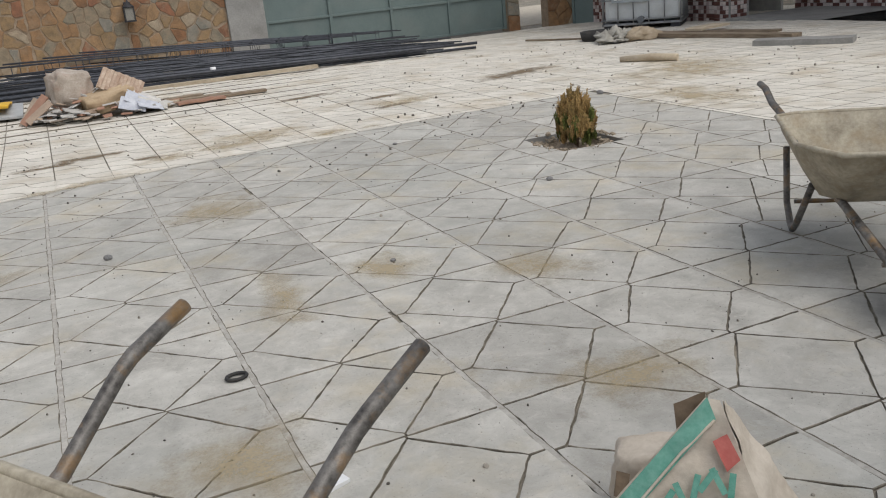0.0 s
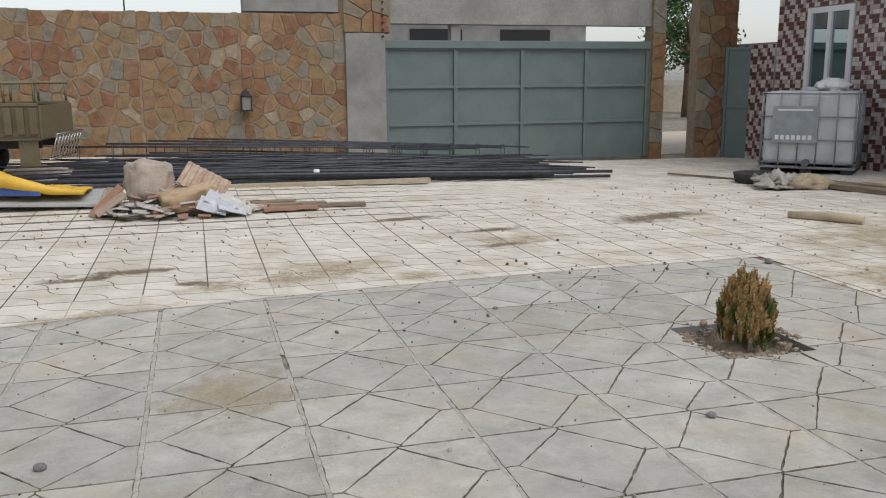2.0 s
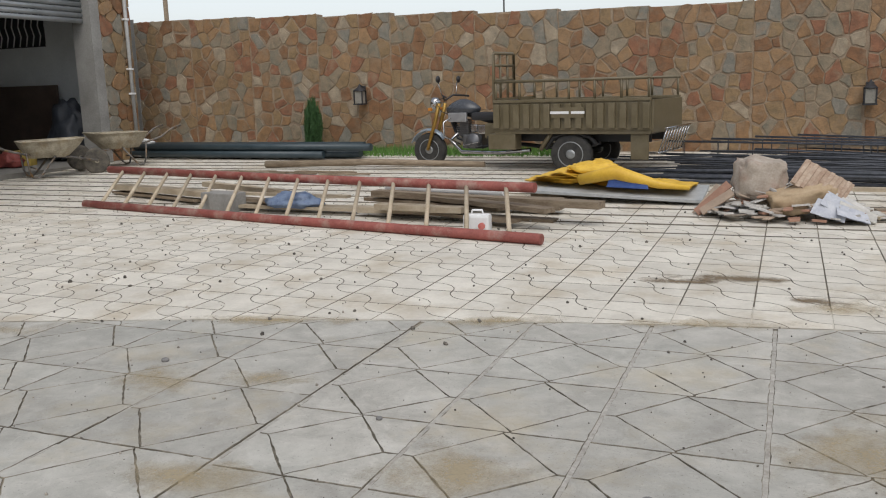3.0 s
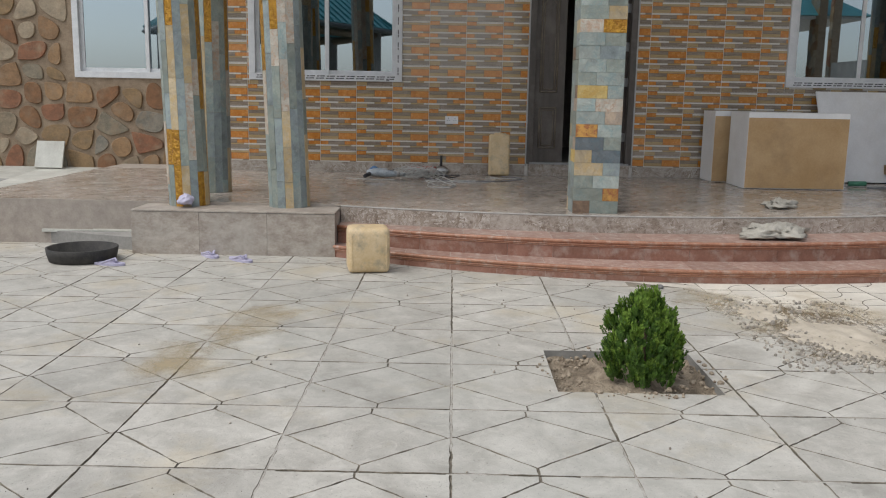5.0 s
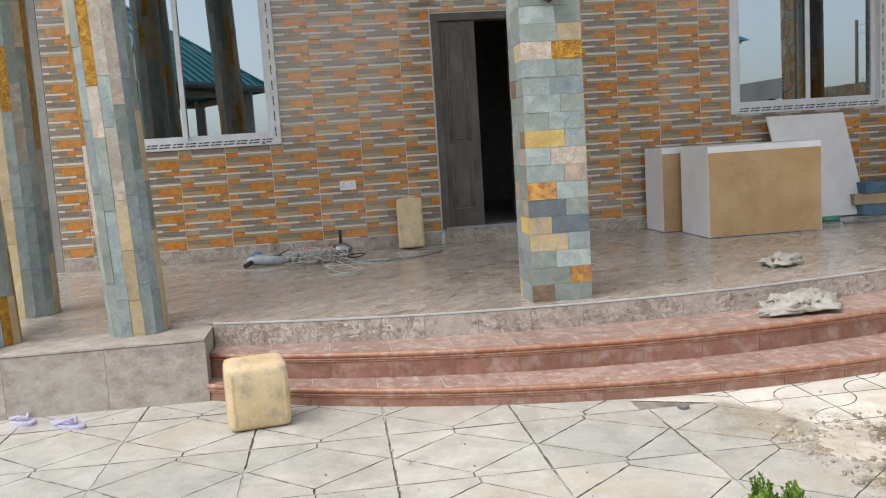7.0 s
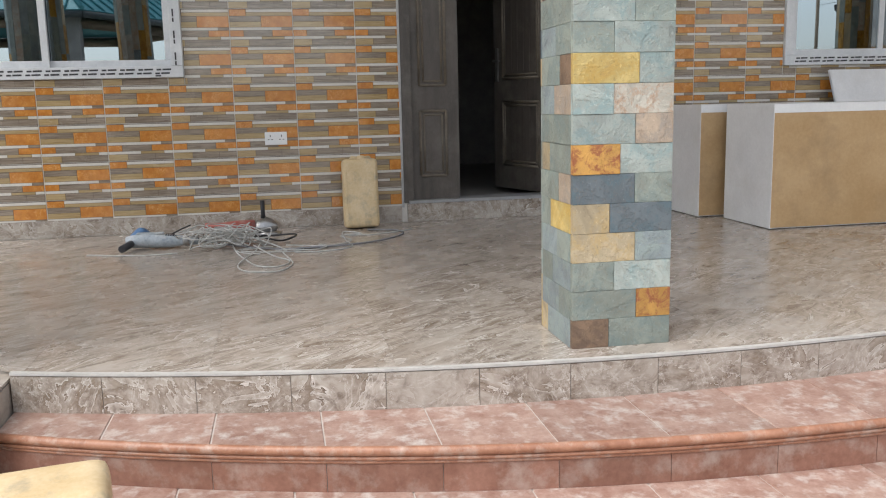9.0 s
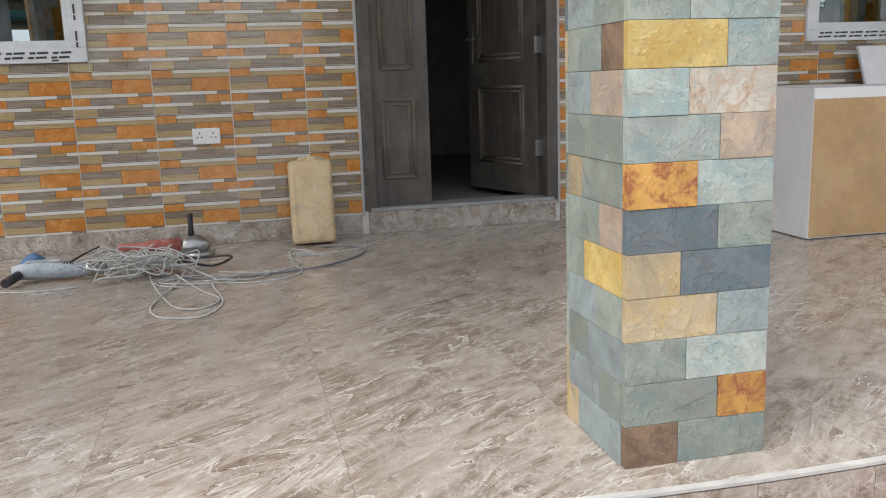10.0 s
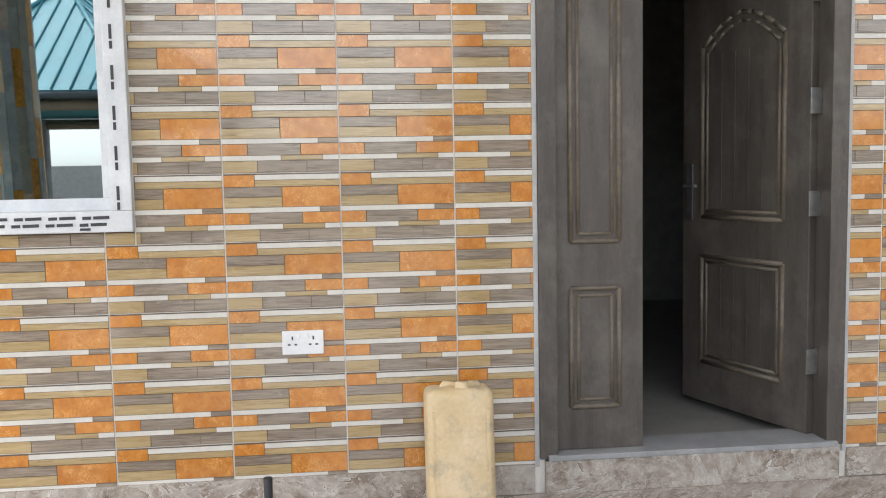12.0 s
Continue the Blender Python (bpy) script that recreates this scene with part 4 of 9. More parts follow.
tagged(part("floor_garage", abox(GX - 5, GX + 0.0, 9.2, 13.6, -0.02, 0.14), plain("garage cement floor", (0.22, 0.21, 0.19), 0.9)), "dusty cement floor of the open garage", "floor", kind="structure")
gw = surf("garage wall paint", (0.6, 0.62, 0.62), (0.72, 0.74, 0.74), 2, 40, 0.8, 0.08)
GB = GX - 5.0
tagged(part("wall_garage_back", abox(GB - 0.2, GB, 9.1, 13.65, 0.1, 3.6), gw), "pale grey back wall of the garage", "wall", kind="structure")
tagged(part("wall_garage_south", abox(GB, GX - 0.4, 9.1, 9.25, 0.1, 3.6), gw), "pale grey side wall of the garage", "wall", kind="structure")
bm = bmesh.new()
box(bm, GB, -12.65, 13.5, 13.65, 0.1, 3.6)
box(bm, -11.37, GX - 0.3, 13.5, 13.65, 0.1, 3.6)
box(bm, -12.65, -11.37, 13.5, 13.65, 0.1, 2.06)
box(bm, -12.65, -11.37, 13.5, 13.65, 2.75, 3.6)
tagged(part("wall_garage_north", bm, gw), "pale grey side wall of the garage with a barred window", "wall", kind="structure")
gwin = thing("window_4", "dark barred window in the garage side wall", "window", kind="structure")
part("window_frame", abox(-12.65, -11.37, 13.58, 13.6, 2.06, 2.75), plain("dark window", (0.03, 0.035, 0.04), 0.3), gwin)
for k in range(9):
    x = -12.6 + 0.15 * k
    part("bar", atube([(x, 13.53, 2.08), (x + 0.06, 13.52, 2.25), (x, 13.53, 2.42), (x + 0.06, 13.52, 2.6), (x, 13.53, 2.74)], 0.012, 6), white_paint, gwin, "pale curled window bar")
shutter = thing("roller_shutter", "half-raised grey ribbed metal roller shutter of the garage", "roller shutter", kind="structure")
slat_me = None
for k in range(9):
    z = 2.36 + 0.085 * k
    bm = bmesh.new()
    tube(bm, [(0, 9.5, 0), (0, 12.78, 0)], 0.04, 10)
    if slat_me is None:
        slat_me = mesh_of(bm, surf("shutter metal", (0.33, 0.35, 0.36), (0.45, 0.47, 0.48), 4, 60, 0.4, 0.05, metal=0.4))
    else:
        bm.free()
    PIECES.append(("slat", slat_me, shutter, Matrix.Translation((GX - 0.2, 0, z))))
tagged(part("ceiling_garage", abox(GB - 0.2, GX - 0.05, 9.0, 13.66, 3.6, 3.75), gw), "plain garage ceiling", "ceiling", kind="structure")

# ---- south stone wall beside the terrace ----
SX = -11.55
south = thing("wall_south", "house side wall of rounded orange and tan stones in wide mortar", "stone wall", kind="structure")
SWIN = (-2.55, -0.8, 1.41, 2.95)
bm = bmesh.new()
box(bm, SX - 0.2, SX, -7.0, SWIN[0], -0.02, 3.3)
box(bm, SX - 0.2, SX, SWIN[1], Y0 - 0.0, -0.02, 3.3)
box(bm, SX - 0.2, SX, SWIN[0], SWIN[1], -0.02, SWIN[2])
box(bm, SX - 0.2, SX, SWIN[0], SWIN[1], SWIN[3], 3.3)
part("backing", bm, mortar, south)
stone_field(south, facing_x(SX, -5.0, 0.25), 4.4, 2.9, 0.3, 0.045, 31, 0.85, 2, holes=[(-2.65 + 5.0, -0.7 + 5.0, 1.1, 2.75)], thick=0.028)
window("window_3", *SWIN, x=SX, printed=False)
tagged(part("wall_south_return", abox(SX, HX - 0.01, Y0 - 0.12, Y0 - 0.01, 0, 3.3), cement), "plain cement return of the house wall", "wall", kind="structure")

# ---- compound wall and gate ----
WY = 14.5
cw = thing("wall_compound", "tall compound wall of irregular orange, tan and grey stone", "stone wall", kind="structure")


def wall_top(x):
    return 2.17 + 0.28 * smooth01(-x / 10.5)


bm = bmesh.new()
segs = [-16.0, -12.0, -10.4, -9.1, -7.9, -6.6, -5.3, -3.9, -2.6, -1.3, 0.1, 1.5, 3.05]
for a, b in zip(segs, segs[1:]):
    box(bm, a, b, WY, WY + 0.2, -0.05, wall_top((a + b) / 2))
part("backing", bm, mortar, cw)
for k, (a, b) in enumerate(zip(segs[1:], segs[2:])):
    stone_field(cw, facing_my(a + 0.01, WY, 0.1), b - a - 0.02, wall_top((a + b) / 2) - 0.1, 0.175, 0.012, 40 + k, 1.3, 0, thick=0.012, singles=26, worn=0.012)
    if k:
        part("pilaster", abox(a - 0.1, a + 0.1, WY - 0.022, WY, 0.0, wall_top((a + b) / 2) + 0.06), cement, cw, "slim cement pilaster strip") if k in (1, ) else None

pier = thing("gate_pier", "plain cement gate pier with stone facing above", "gate pier", kind="structure")
part("shaft", abox(3.05, 3.66, WY - 0.05, WY + 0.35, -0.1, 1.9, bevel=0.01), cement, pier)
part("upper_shaft", abox(3.02, 3.75, WY - 0.03, WY + 0.35, 1.9, 5.2), mortar, pier)
stone_field(pier, facing_my(3.03, WY - 0.03, 1.91), 0.7, 3.2, 0.25, 0.012, 51, singles=50)

gate = thing("gate_1", "wide grey-green painted sheet metal sliding gate", "gate", kind="structure")
GX0, GX1, GZ0, GZ1 = 3.66, 8.2, -0.1, 1.78
part("sheet", abox(GX0, GX1, WY + 0.1, WY + 0.11, GZ0, GZ1 - 0.1), gate_paint, gate)
for k in range(5):
    x = GX0 + (GX1 - GX0 - 0.06) * k / 4
    part("upright", abox(x, x + 0.06, WY + 0.06, WY + 0.1, GZ0, GZ1 - 0.1, bevel=0.004), gate_paint, gate)
for k in range(4):
    z = GZ0 + (GZ1 - GZ0 - 0.13) * k / 3
    part("rail", abox(GX0, GX1, WY + 0.067, WY + 0.099, z, z + 0.04, bevel=0.004), gate_paint, gate)
part("top_rail", abox(GX0 - 0.1, GX1 + 0.05, WY + 0.03, WY + 0.14, GZ1 - 0.1, GZ1 + 0.02, bevel=0.006), gate_paint, gate)
part("beam", abox(3.75, 8.2, WY + 0.05, WY + 0.35, 2.05, 2.6), cement, pier, "cement beam above the gate")
part("beam_post", abox(4.75, 4.9, WY + 0.1, WY + 0.3, 1.8, 2.05), cement, pier)

for nm, a, b, yy in (("gate_pier_middle", 8.2, 8.42, 0.0), ("gate_pier_outer", 8.98, 9.5, -0.15)):
    p = thing(nm, "tall gate pier faced with weathered stone", "gate pier", kind="structure")
    part("core", abox(a, b + (0.02 if yy == 0 else 0.2), WY + yy, WY + yy + 0.25, -0.3, 5.2), mortar, p)
    stone_field(p, facing_my(a, WY + yy, -0.2), b - a + (0.02 if yy == 0 else 0.2), 5.2, 0.28, 0.01, 60 + int(a), singles=80)
sd = thing("gate_2", "narrow grey-green metal side gate standing open", "gate", kind="structure")
M = Matrix.Translation((9.5, WY - 0.2, -0.2)) @ Matrix.Rotation(math.radians(-62), 4, 'Z')
part("sheet", abox(0, 0.9, -0.01, 0.0, 0.03, 1.9, m=M), gate_paint, sd)
for a, b, c, d in ((0, 0.05, 0, 1.9), (0.85, 0.9, 0, 1.9), (0.05, 0.85, 0, 0.05), (0.05, 0.85, 1.85, 1.9), (0.05, 0.85, 0.9, 0.95)):
    part("bar", abox(a, b, -0.035, 0.01, c, d, bevel=0.003, m=M), gate_paint, sd)
part("lock", abox(0.75, 0.83, -0.07, -0.035, 0.98, 1.14, bevel=0.005, m=M), metal, sd, "metal lock case")


# ---- paving ----
DP = 0.015


def stamped_tile(w, h, wide=1, seed=0):
    """One stamped square: a lozenge on short stubs and four corner pieces, with open worn joints."""
    bm = bmesh.new()
    rng = random.Random(seed)
    f1, f2 = 0.05 + rng.uniform(-0.012, 0.015), 0.045 + rng.uniform(-0.012, 0.015)
    e1, e2 = rng.uniform(-0.015, 0.015), rng.uniform(-0.015, 0.015)
    s1, s2 = 0.012 + rng.uniform(-0.006, 0.008), 0.012 + rng.uniform(-0.006, 0.008)
    lo, hi = (0.5 * w + e1, s1), (0.5 * w + e2, h - s2)
    le, ri = (f1, 0.5 * h + e2), (w - f2, 0.5 * h + e1)

    def piece(pts):
        q = list(pts)
        for (ax, ay), (bx, by) in zip(pts, pts[1:] + pts[:1]):
            d = math.hypot(bx - ax, by - ay)
            nx, ny = (by - ay) / d, -(bx - ax) / d
            if abs(nx) > 0.97:
                k = 0.0085 if wide else 0.0055
            elif abs(ny) > 0.97:
                k = 0.0034
            else:
                k = 0.0023
            if d < 0.09:
                k = 0.0026
            q = clip(q, ax - nx * k, ay - ny * k, nx, ny)
        prism(bm, worn_outline(q, rng, 0.0026, 0.03), -DP, 0.0, 0.002, side=1)
    piece([lo, ri, hi, le])
    piece([(0, 0), (lo[0], 0), lo, le, (0, le[1])])
    piece([(lo[0], 0), (w, 0), (w, ri[1]), ri, lo])
    piece([(w, ri[1]), (w, h), (hi[0], h), hi, ri])
    piece([(0, le[1]), le, hi, (hi[0], h), (0, h)])
    return bm


def wavy_paver(s, bm=None, m=None):
    """One square of interlocking paving: two rounded corners and the wavy band between them."""
    bm = bm or bmesh.new()
    g, gs, r, n = 0.0042, 0.0032, s / 2, 6
    h, e = s / 2 - g, s / 2

    def arc(rad):
        return [(max(-e + rad * math.cos(math.pi / 2 * k / n), -h), max(-e + rad * math.sin(math.pi / 2 * k / n), -h)) for k in range(n + 1)]
    inner, outer = arc(r - gs), arc(r + gs)
    flip = lambda pts: [(-x, -y) for x, y in pts]
    for pts in ([(-h, -h)] + inner, flip([(-h, -h)] + inner), [(h, -h)] + flip(outer)[::-1] + [(-h, h)] + outer[::-1]):
        lo = [bm.verts.new(m @ Vector((*p, -DP)) if m else (*p, -DP)) for p in pts]
        hi = [bm.verts.new(m @ Vector((*p, 0)) if m else (*p, 0)) for p in pts]
        n2 = len(pts)
        for k in range(n2):
            bm.faces.new((lo[k], lo[(k + 1) % n2], hi[(k + 1) % n2], hi[k])).material_index = 1
        bm.faces.new(hi)
    return bm


def on_base(x, y):
    """Where the house, the steps and the plinths stand."""
    if YL - 0.12 < y < YR + 0.05 and x < arc_x(y, *STEP1) - 0.0:
        return True
    if -0.4 < y < 1.19 and x < -7.42:
        return True
    if 7.7 < y < 9.24 and x < -8.46:
        return True
    return (y > 9.2 and x < GX) or (x < -8.2 and y < 1.2)


def in_pit(x, y, r):
    return any(abs(x - p[0]) < p[2] / 2 + r and abs(y - p[1]) < p[3] / 2 + r for p in PITS)


pave_dark = thing("pavement_grey", "grey stamped concrete paving with lozenge joints", "pavement", kind="structure")
pave_light = thing("pavement_pale", "pale dusty pavers with wavy interlocking joints", "pavement", kind="structure")


def lay_dark():
    zones = ((-1.11, 4.5, 0.555, 0.532, 0.02, 3.925), (-9.0, -1.09, 0.605, 0.62, -1.10, 2.1))
    count = 0
    rest = bmesh.new()
    for xa, xb, w, h, ox, oy in zones:
        wide = 1 if xa > -2 else 0
        kinds = [mesh_of(stamped_tile(w, h, wide, q), [dark_paver, joint_dirt]) for q in range(9)]
        for i in range(-20, 20):
            for j in range(-22, 12):
                x, y = ox + w * i, oy + h * j
                cx, cy = x + w / 2, y + h / 2
                if not (xa - 0.01 <= x and x + w <= xb + 0.02) or y < -6:
                    continue
                corners = [(x, y), (x + w, y), (x, y + h), (x + w, y + h)]
                ins = [in_dark(*c) and not on_base(*c) for c in corners]
                if not any(ins):
                    continue
                near = y > 0.2 and count < 300
                hole = next((p for p in PITS if abs(cx - p[0]) < (p[2] + w) / 2 and abs(cy - p[1]) < (p[3] + h) / 2), None)
                if hole:
                    hx0, hx1, hy0, hy1 = hole[0] - hole[2] / 2, hole[0] + hole[2] / 2, hole[1] - hole[3] / 2, hole[1] + hole[3] / 2
                    for cuts in ([(hx0, 0, 1, 0)], [(hx1, 0, -1, 0)], [(hx0, 0, -1, 0), (hx1, 0, 1, 0), (0, hy0, 0, 1)], [(hx0, 0, -1, 0), (hx1, 0, 1, 0), (0, hy1, 0, -1)]):
                        src = stamped_tile(w, h, wide, (i * 5 + j * 7 + i * j) % 9)
                        src.transform(Matrix.Translation((x, y, 0)))
                        for qx, qy, ux, uy in cuts:
                            bmesh.ops.bisect_plane(src, geom=src.verts[:] + src.edges[:] + src.faces[:], plane_co=(qx, qy, 0), plane_no=(ux, uy, 0), clear_outer=True)
                        me2 = bpy.data.meshes.new("tmp")
                        src.to_mesh(me2)
                        src.free()
                        rest.from_mesh(me2)
                        bpy.data.meshes.remove(me2)
                elif all(ins) and near:
                    PIECES.append(("stamped_tile", kinds[(i * 5 + j * 7 + i * j) % 9], pave_dark, Matrix.Translation((x, y, 0))))
                    count += 1
                else:
                    src = stamped_tile(w, h, wide, (i * 5 + j * 7 + i * j) % 9)
                    src.transform(Matrix.Translation((x, y, 0)))
                    if not all(ins):
                        geom = src.verts[:] + src.edges[:] + src.faces[:]
                        slope = (edge_y(cx + 0.1) - edge_y(cx - 0.1)) / 0.2 if edge_y(cx + 0.1) > -50 and edge_y(cx - 0.1) > -50 else 0
                        if cy > edge_y(cx) - h and edge_y(cx) > -50:
                            bmesh.ops.bisect_plane(src, geom=geom, plane_co=(cx, edge_y(cx), 0), plane_no=(-slope, 1, 0), clear_outer=True)
                            geom = src.verts[:] + src.edges[:] + src.faces[:]
                        if x + w > 4.42:
                            bmesh.ops.bisect_plane(src, geom=geom, plane_co=(4.42, 0, 0), plane_no=(1, 0, 0), clear_outer=True)
                    me2 = bpy.data.meshes.new("tmp")
                    src.to_mesh(me2)
                    src.free()
                    rest.from_mesh(me2)
                    bpy.data.meshes.remove(me2)
    ob = part("stamped_edges", rest, [dark_paver, joint_dirt], pave_dark)
    ob["kind"] = "stuff"


lay_dark()
# cement-filled long joints across the grey paving
def joint_ribbon(bm, a, b, point, keep):
    """A ragged strip of cement from a to b; point gives its two edges, keep says where it has not crumbled away."""
    n = max(1, int((b - a) / 0.03))
    last = None
    for k in range(n + 1):
        u = a + (b - a) * k / n
        if not keep(u):
            last = None
            continue
        row = [bm.verts.new(p) for p in point(u)]
        if last:
            bm.faces.new((last[0], last[1], row[1], row[0]))
        last = row


def wobble(x, y, z):
    return noise.noise(Vector((x, y, z)))


bm = bmesh.new()
for xs_ in [0.02 + 0.555 * k for k in range(-2, 8)] + [-1.10 - 0.605 * k for k in range(1, 10)]:
    spans = [(-6.0, min(edge_y(xs_), 6.2) - 0.03)]
    for p in PITS:
        if abs(xs_ - p[0]) < p[2] / 2 + 0.01:
            spans = [q for a, b in spans for q in ((a, p[1] - p[3] / 2), (p[1] + p[3] / 2, b))]
    half = 0.0085 if xs_ > -1.2 else 0.005
    for a, b in spans:
        joint_ribbon(bm, a, b, lambda u: [(xs_ + sg * half + 0.003 * wobble(xs_ * 5 + sg, u * 19, 8), u, -0.002 + 0.003 * wobble(xs_, u * 7, 3)) for sg in (-1, 1)],
                     lambda u: not on_base(xs_ - 0.02, u) and wobble(xs_ * 3, u * 3.1, 0) > (-0.55 if xs_ > -1.2 else -0.25))
for j_ in range(-6, 6):
    ys_ = 2.1 + 0.62 * j_
    joint_ribbon(bm, -8.2, -1.15, lambda u: [(u, ys_ - sg * 0.0045 + 0.002 * wobble(u * 17, ys_ * 5 + sg, 8), -0.002 + 0.003 * wobble(u * 9, ys_, 3)) for sg in (-1, 1)],
                 lambda u: not (on_base(u, ys_) or in_pit(u, ys_, 0.03) or ys_ > edge_y(u) - 0.04) and wobble(u * 1.7, ys_ * 3, 5) > 0.0)
part("joint_fill", bm, surf("joint cement", (0.3, 0.28, 0.245), (0.5, 0.475, 0.43), 24, 70, 0.9, 0.6), pave_dark, "pale cement joint fill")["kind"] = "stuff"


def lay_light():
    s = 0.366
    me = mesh_of(wavy_paver(s), [light_paver, joint_dirt])
    rest = bmesh.new()
    count = 0
    for j in range(-30, 45):
        for i in range(-34, 34):
            cx, cy = 0.097 + s * (i + 0.5), 5.98 + s * (j + 0.5)
            if cy > 14.45 or cx > 12 or cy < -4 or cx < -11:
                continue
            if on_base(cx, cy) or (cx < -9 and cy < 9):
                continue
            z = gz(cx, cy)
            grey = [in_dark(cx + a * s / 2, cy + b * s / 2) for a in (-1, 1) for b in (-1, 1)]
            if all(grey):
                continue
            if any(grey):
                src = wavy_paver(s, None, Matrix.Translation((cx, cy, 0)))
                geom = src.verts[:] + src.edges[:] + src.faces[:]
                if cx > 4.2 and cy < 6.1:
                    bmesh.ops.bisect_plane(src, geom=geom, plane_co=(4.432, 0, 0), plane_no=(-1, 0, 0), clear_outer=True)
                else:
                    ex = min(cx, 4.3)
                    slope = (edge_y(ex) - edge_y(ex - 0.2)) / 0.2
                    bmesh.ops.bisect_plane(src, geom=geom, plane_co=(ex, edge_y(ex) + 0.016, 0), plane_no=(slope, -1, 0), clear_outer=True)
                me2 = bpy.data.meshes.new("tmp")
                src.to_mesh(me2)
                src.free()
                rest.from_mesh(me2)
                bpy.data.meshes.remove(me2)
                continue
            if cy < 8.3 and -6.6 < cx < 3.2 and count < 300 and z == 0:
                PIECES.append(("paver", me, pave_light, Matrix.Translation((cx, cy, 0))))
                count += 1
            else:
                wavy_paver(s, rest, Matrix.Translation((cx, cy, z)))
    ob = part("pavers", rest, [surf("dusty paver bulk", (0.54, 0.505, 0.44), (0.70, 0.66, 0.58), 4, 50, 0.85, 0.25, vary=0.06, island=True, stain=(0.4, 0.32, 0.21), stain_scale=1.9, stain_amount=0.7), joint_dirt], pave_light)
    ob["kind"] = "stuff"


lay_light()
# screed under the cut edge between the two kinds of paving
bm = bmesh.new()
n = 60
for k in range(n):
    xa, xb = -6.9 + 11.3 * k / n, -6.9 + 11.3 * (k + 1) / n
    ya, yb = edge_y(min(xa, 4.3)), edge_y(min(xb, 4.3))
    v = [bm.verts.new(p) for p in ((xa, ya - 0.0, -0.003), (xb, yb - 0.0, -0.003), (xb, yb + 0.42, -0.004), (xa, ya + 0.42, -0.004))]
    bm.faces.new(v)
tagged(part("paving_border", bm, light_paver), "pale cement fill along the edge of the grey paving", "pavement", kind="structure")


# ---- things: yard ----
rust_steel = surf("muddy steel", (0.26, 0.225, 0.165), (0.52, 0.465, 0.36), 9, 60, 0.7, 0.4, metal=0.1, stain=(0.3, 0.22, 0.12), stain_scale=7, stain_amount=0.8)
worn_pipe = surf("worn pipe", (0.045, 0.04, 0.036), (0.24, 0.225, 0.205), 13, 80, 0.5, 0.4, metal=0.3, stain=(0.3, 0.16, 0.04), stain_scale=13, stain_amount=0.85)
rubber = surf("black rubber", (0.02, 0.02, 0.02), (0.06, 0.056, 0.05), 12, 90, 0.8, 0.2)
mud_rubber = surf("dusty rubber", (0.05, 0.045, 0.04), (0.16, 0.14, 0.11), 10, 90, 0.9, 0.3)
old_wood = surf("old wood", (0.14, 0.1, 0.065), (0.3, 0.24, 0.17), 5, 50, 0.85, 0.3, vary=0.2, stretch=(1, 6, 6))
pale_wood = surf("pale wood", (0.36, 0.29, 0.2), (0.52, 0.44, 0.33), 5, 50, 0.85, 0.25, vary=0.15)
red_wood = surf("red painted wood", (0.2, 0.05, 0.04), (0.33, 0.1, 0.08), 6, 60, 0.7, 0.2, stain=(0.42, 0.34, 0.28), stain_scale=5, stain_amount=0.7)
card = surf("cardboard", (0.34, 0.24, 0.14), (0.46, 0.35, 0.23), 6, 60, 0.9, 0.15)
cloth = surf("dirty cloth", (0.28, 0.265, 0.225), (0.48, 0.455, 0.4), 9, 120, 0.95, 0.4)
sack = surf("paper sack", (0.45, 0.38, 0.3), (0.62, 0.55, 0.46), 8, 70, 0.9, 0.3)
yellow_plastic = surf("dusty yellow plastic", (0.56, 0.41, 0.215), (0.7, 0.56, 0.36), 6, 60, 0.5, 0.1, stain=(0.3, 0.265, 0.2), stain_scale=11, stain_amount=0.85)


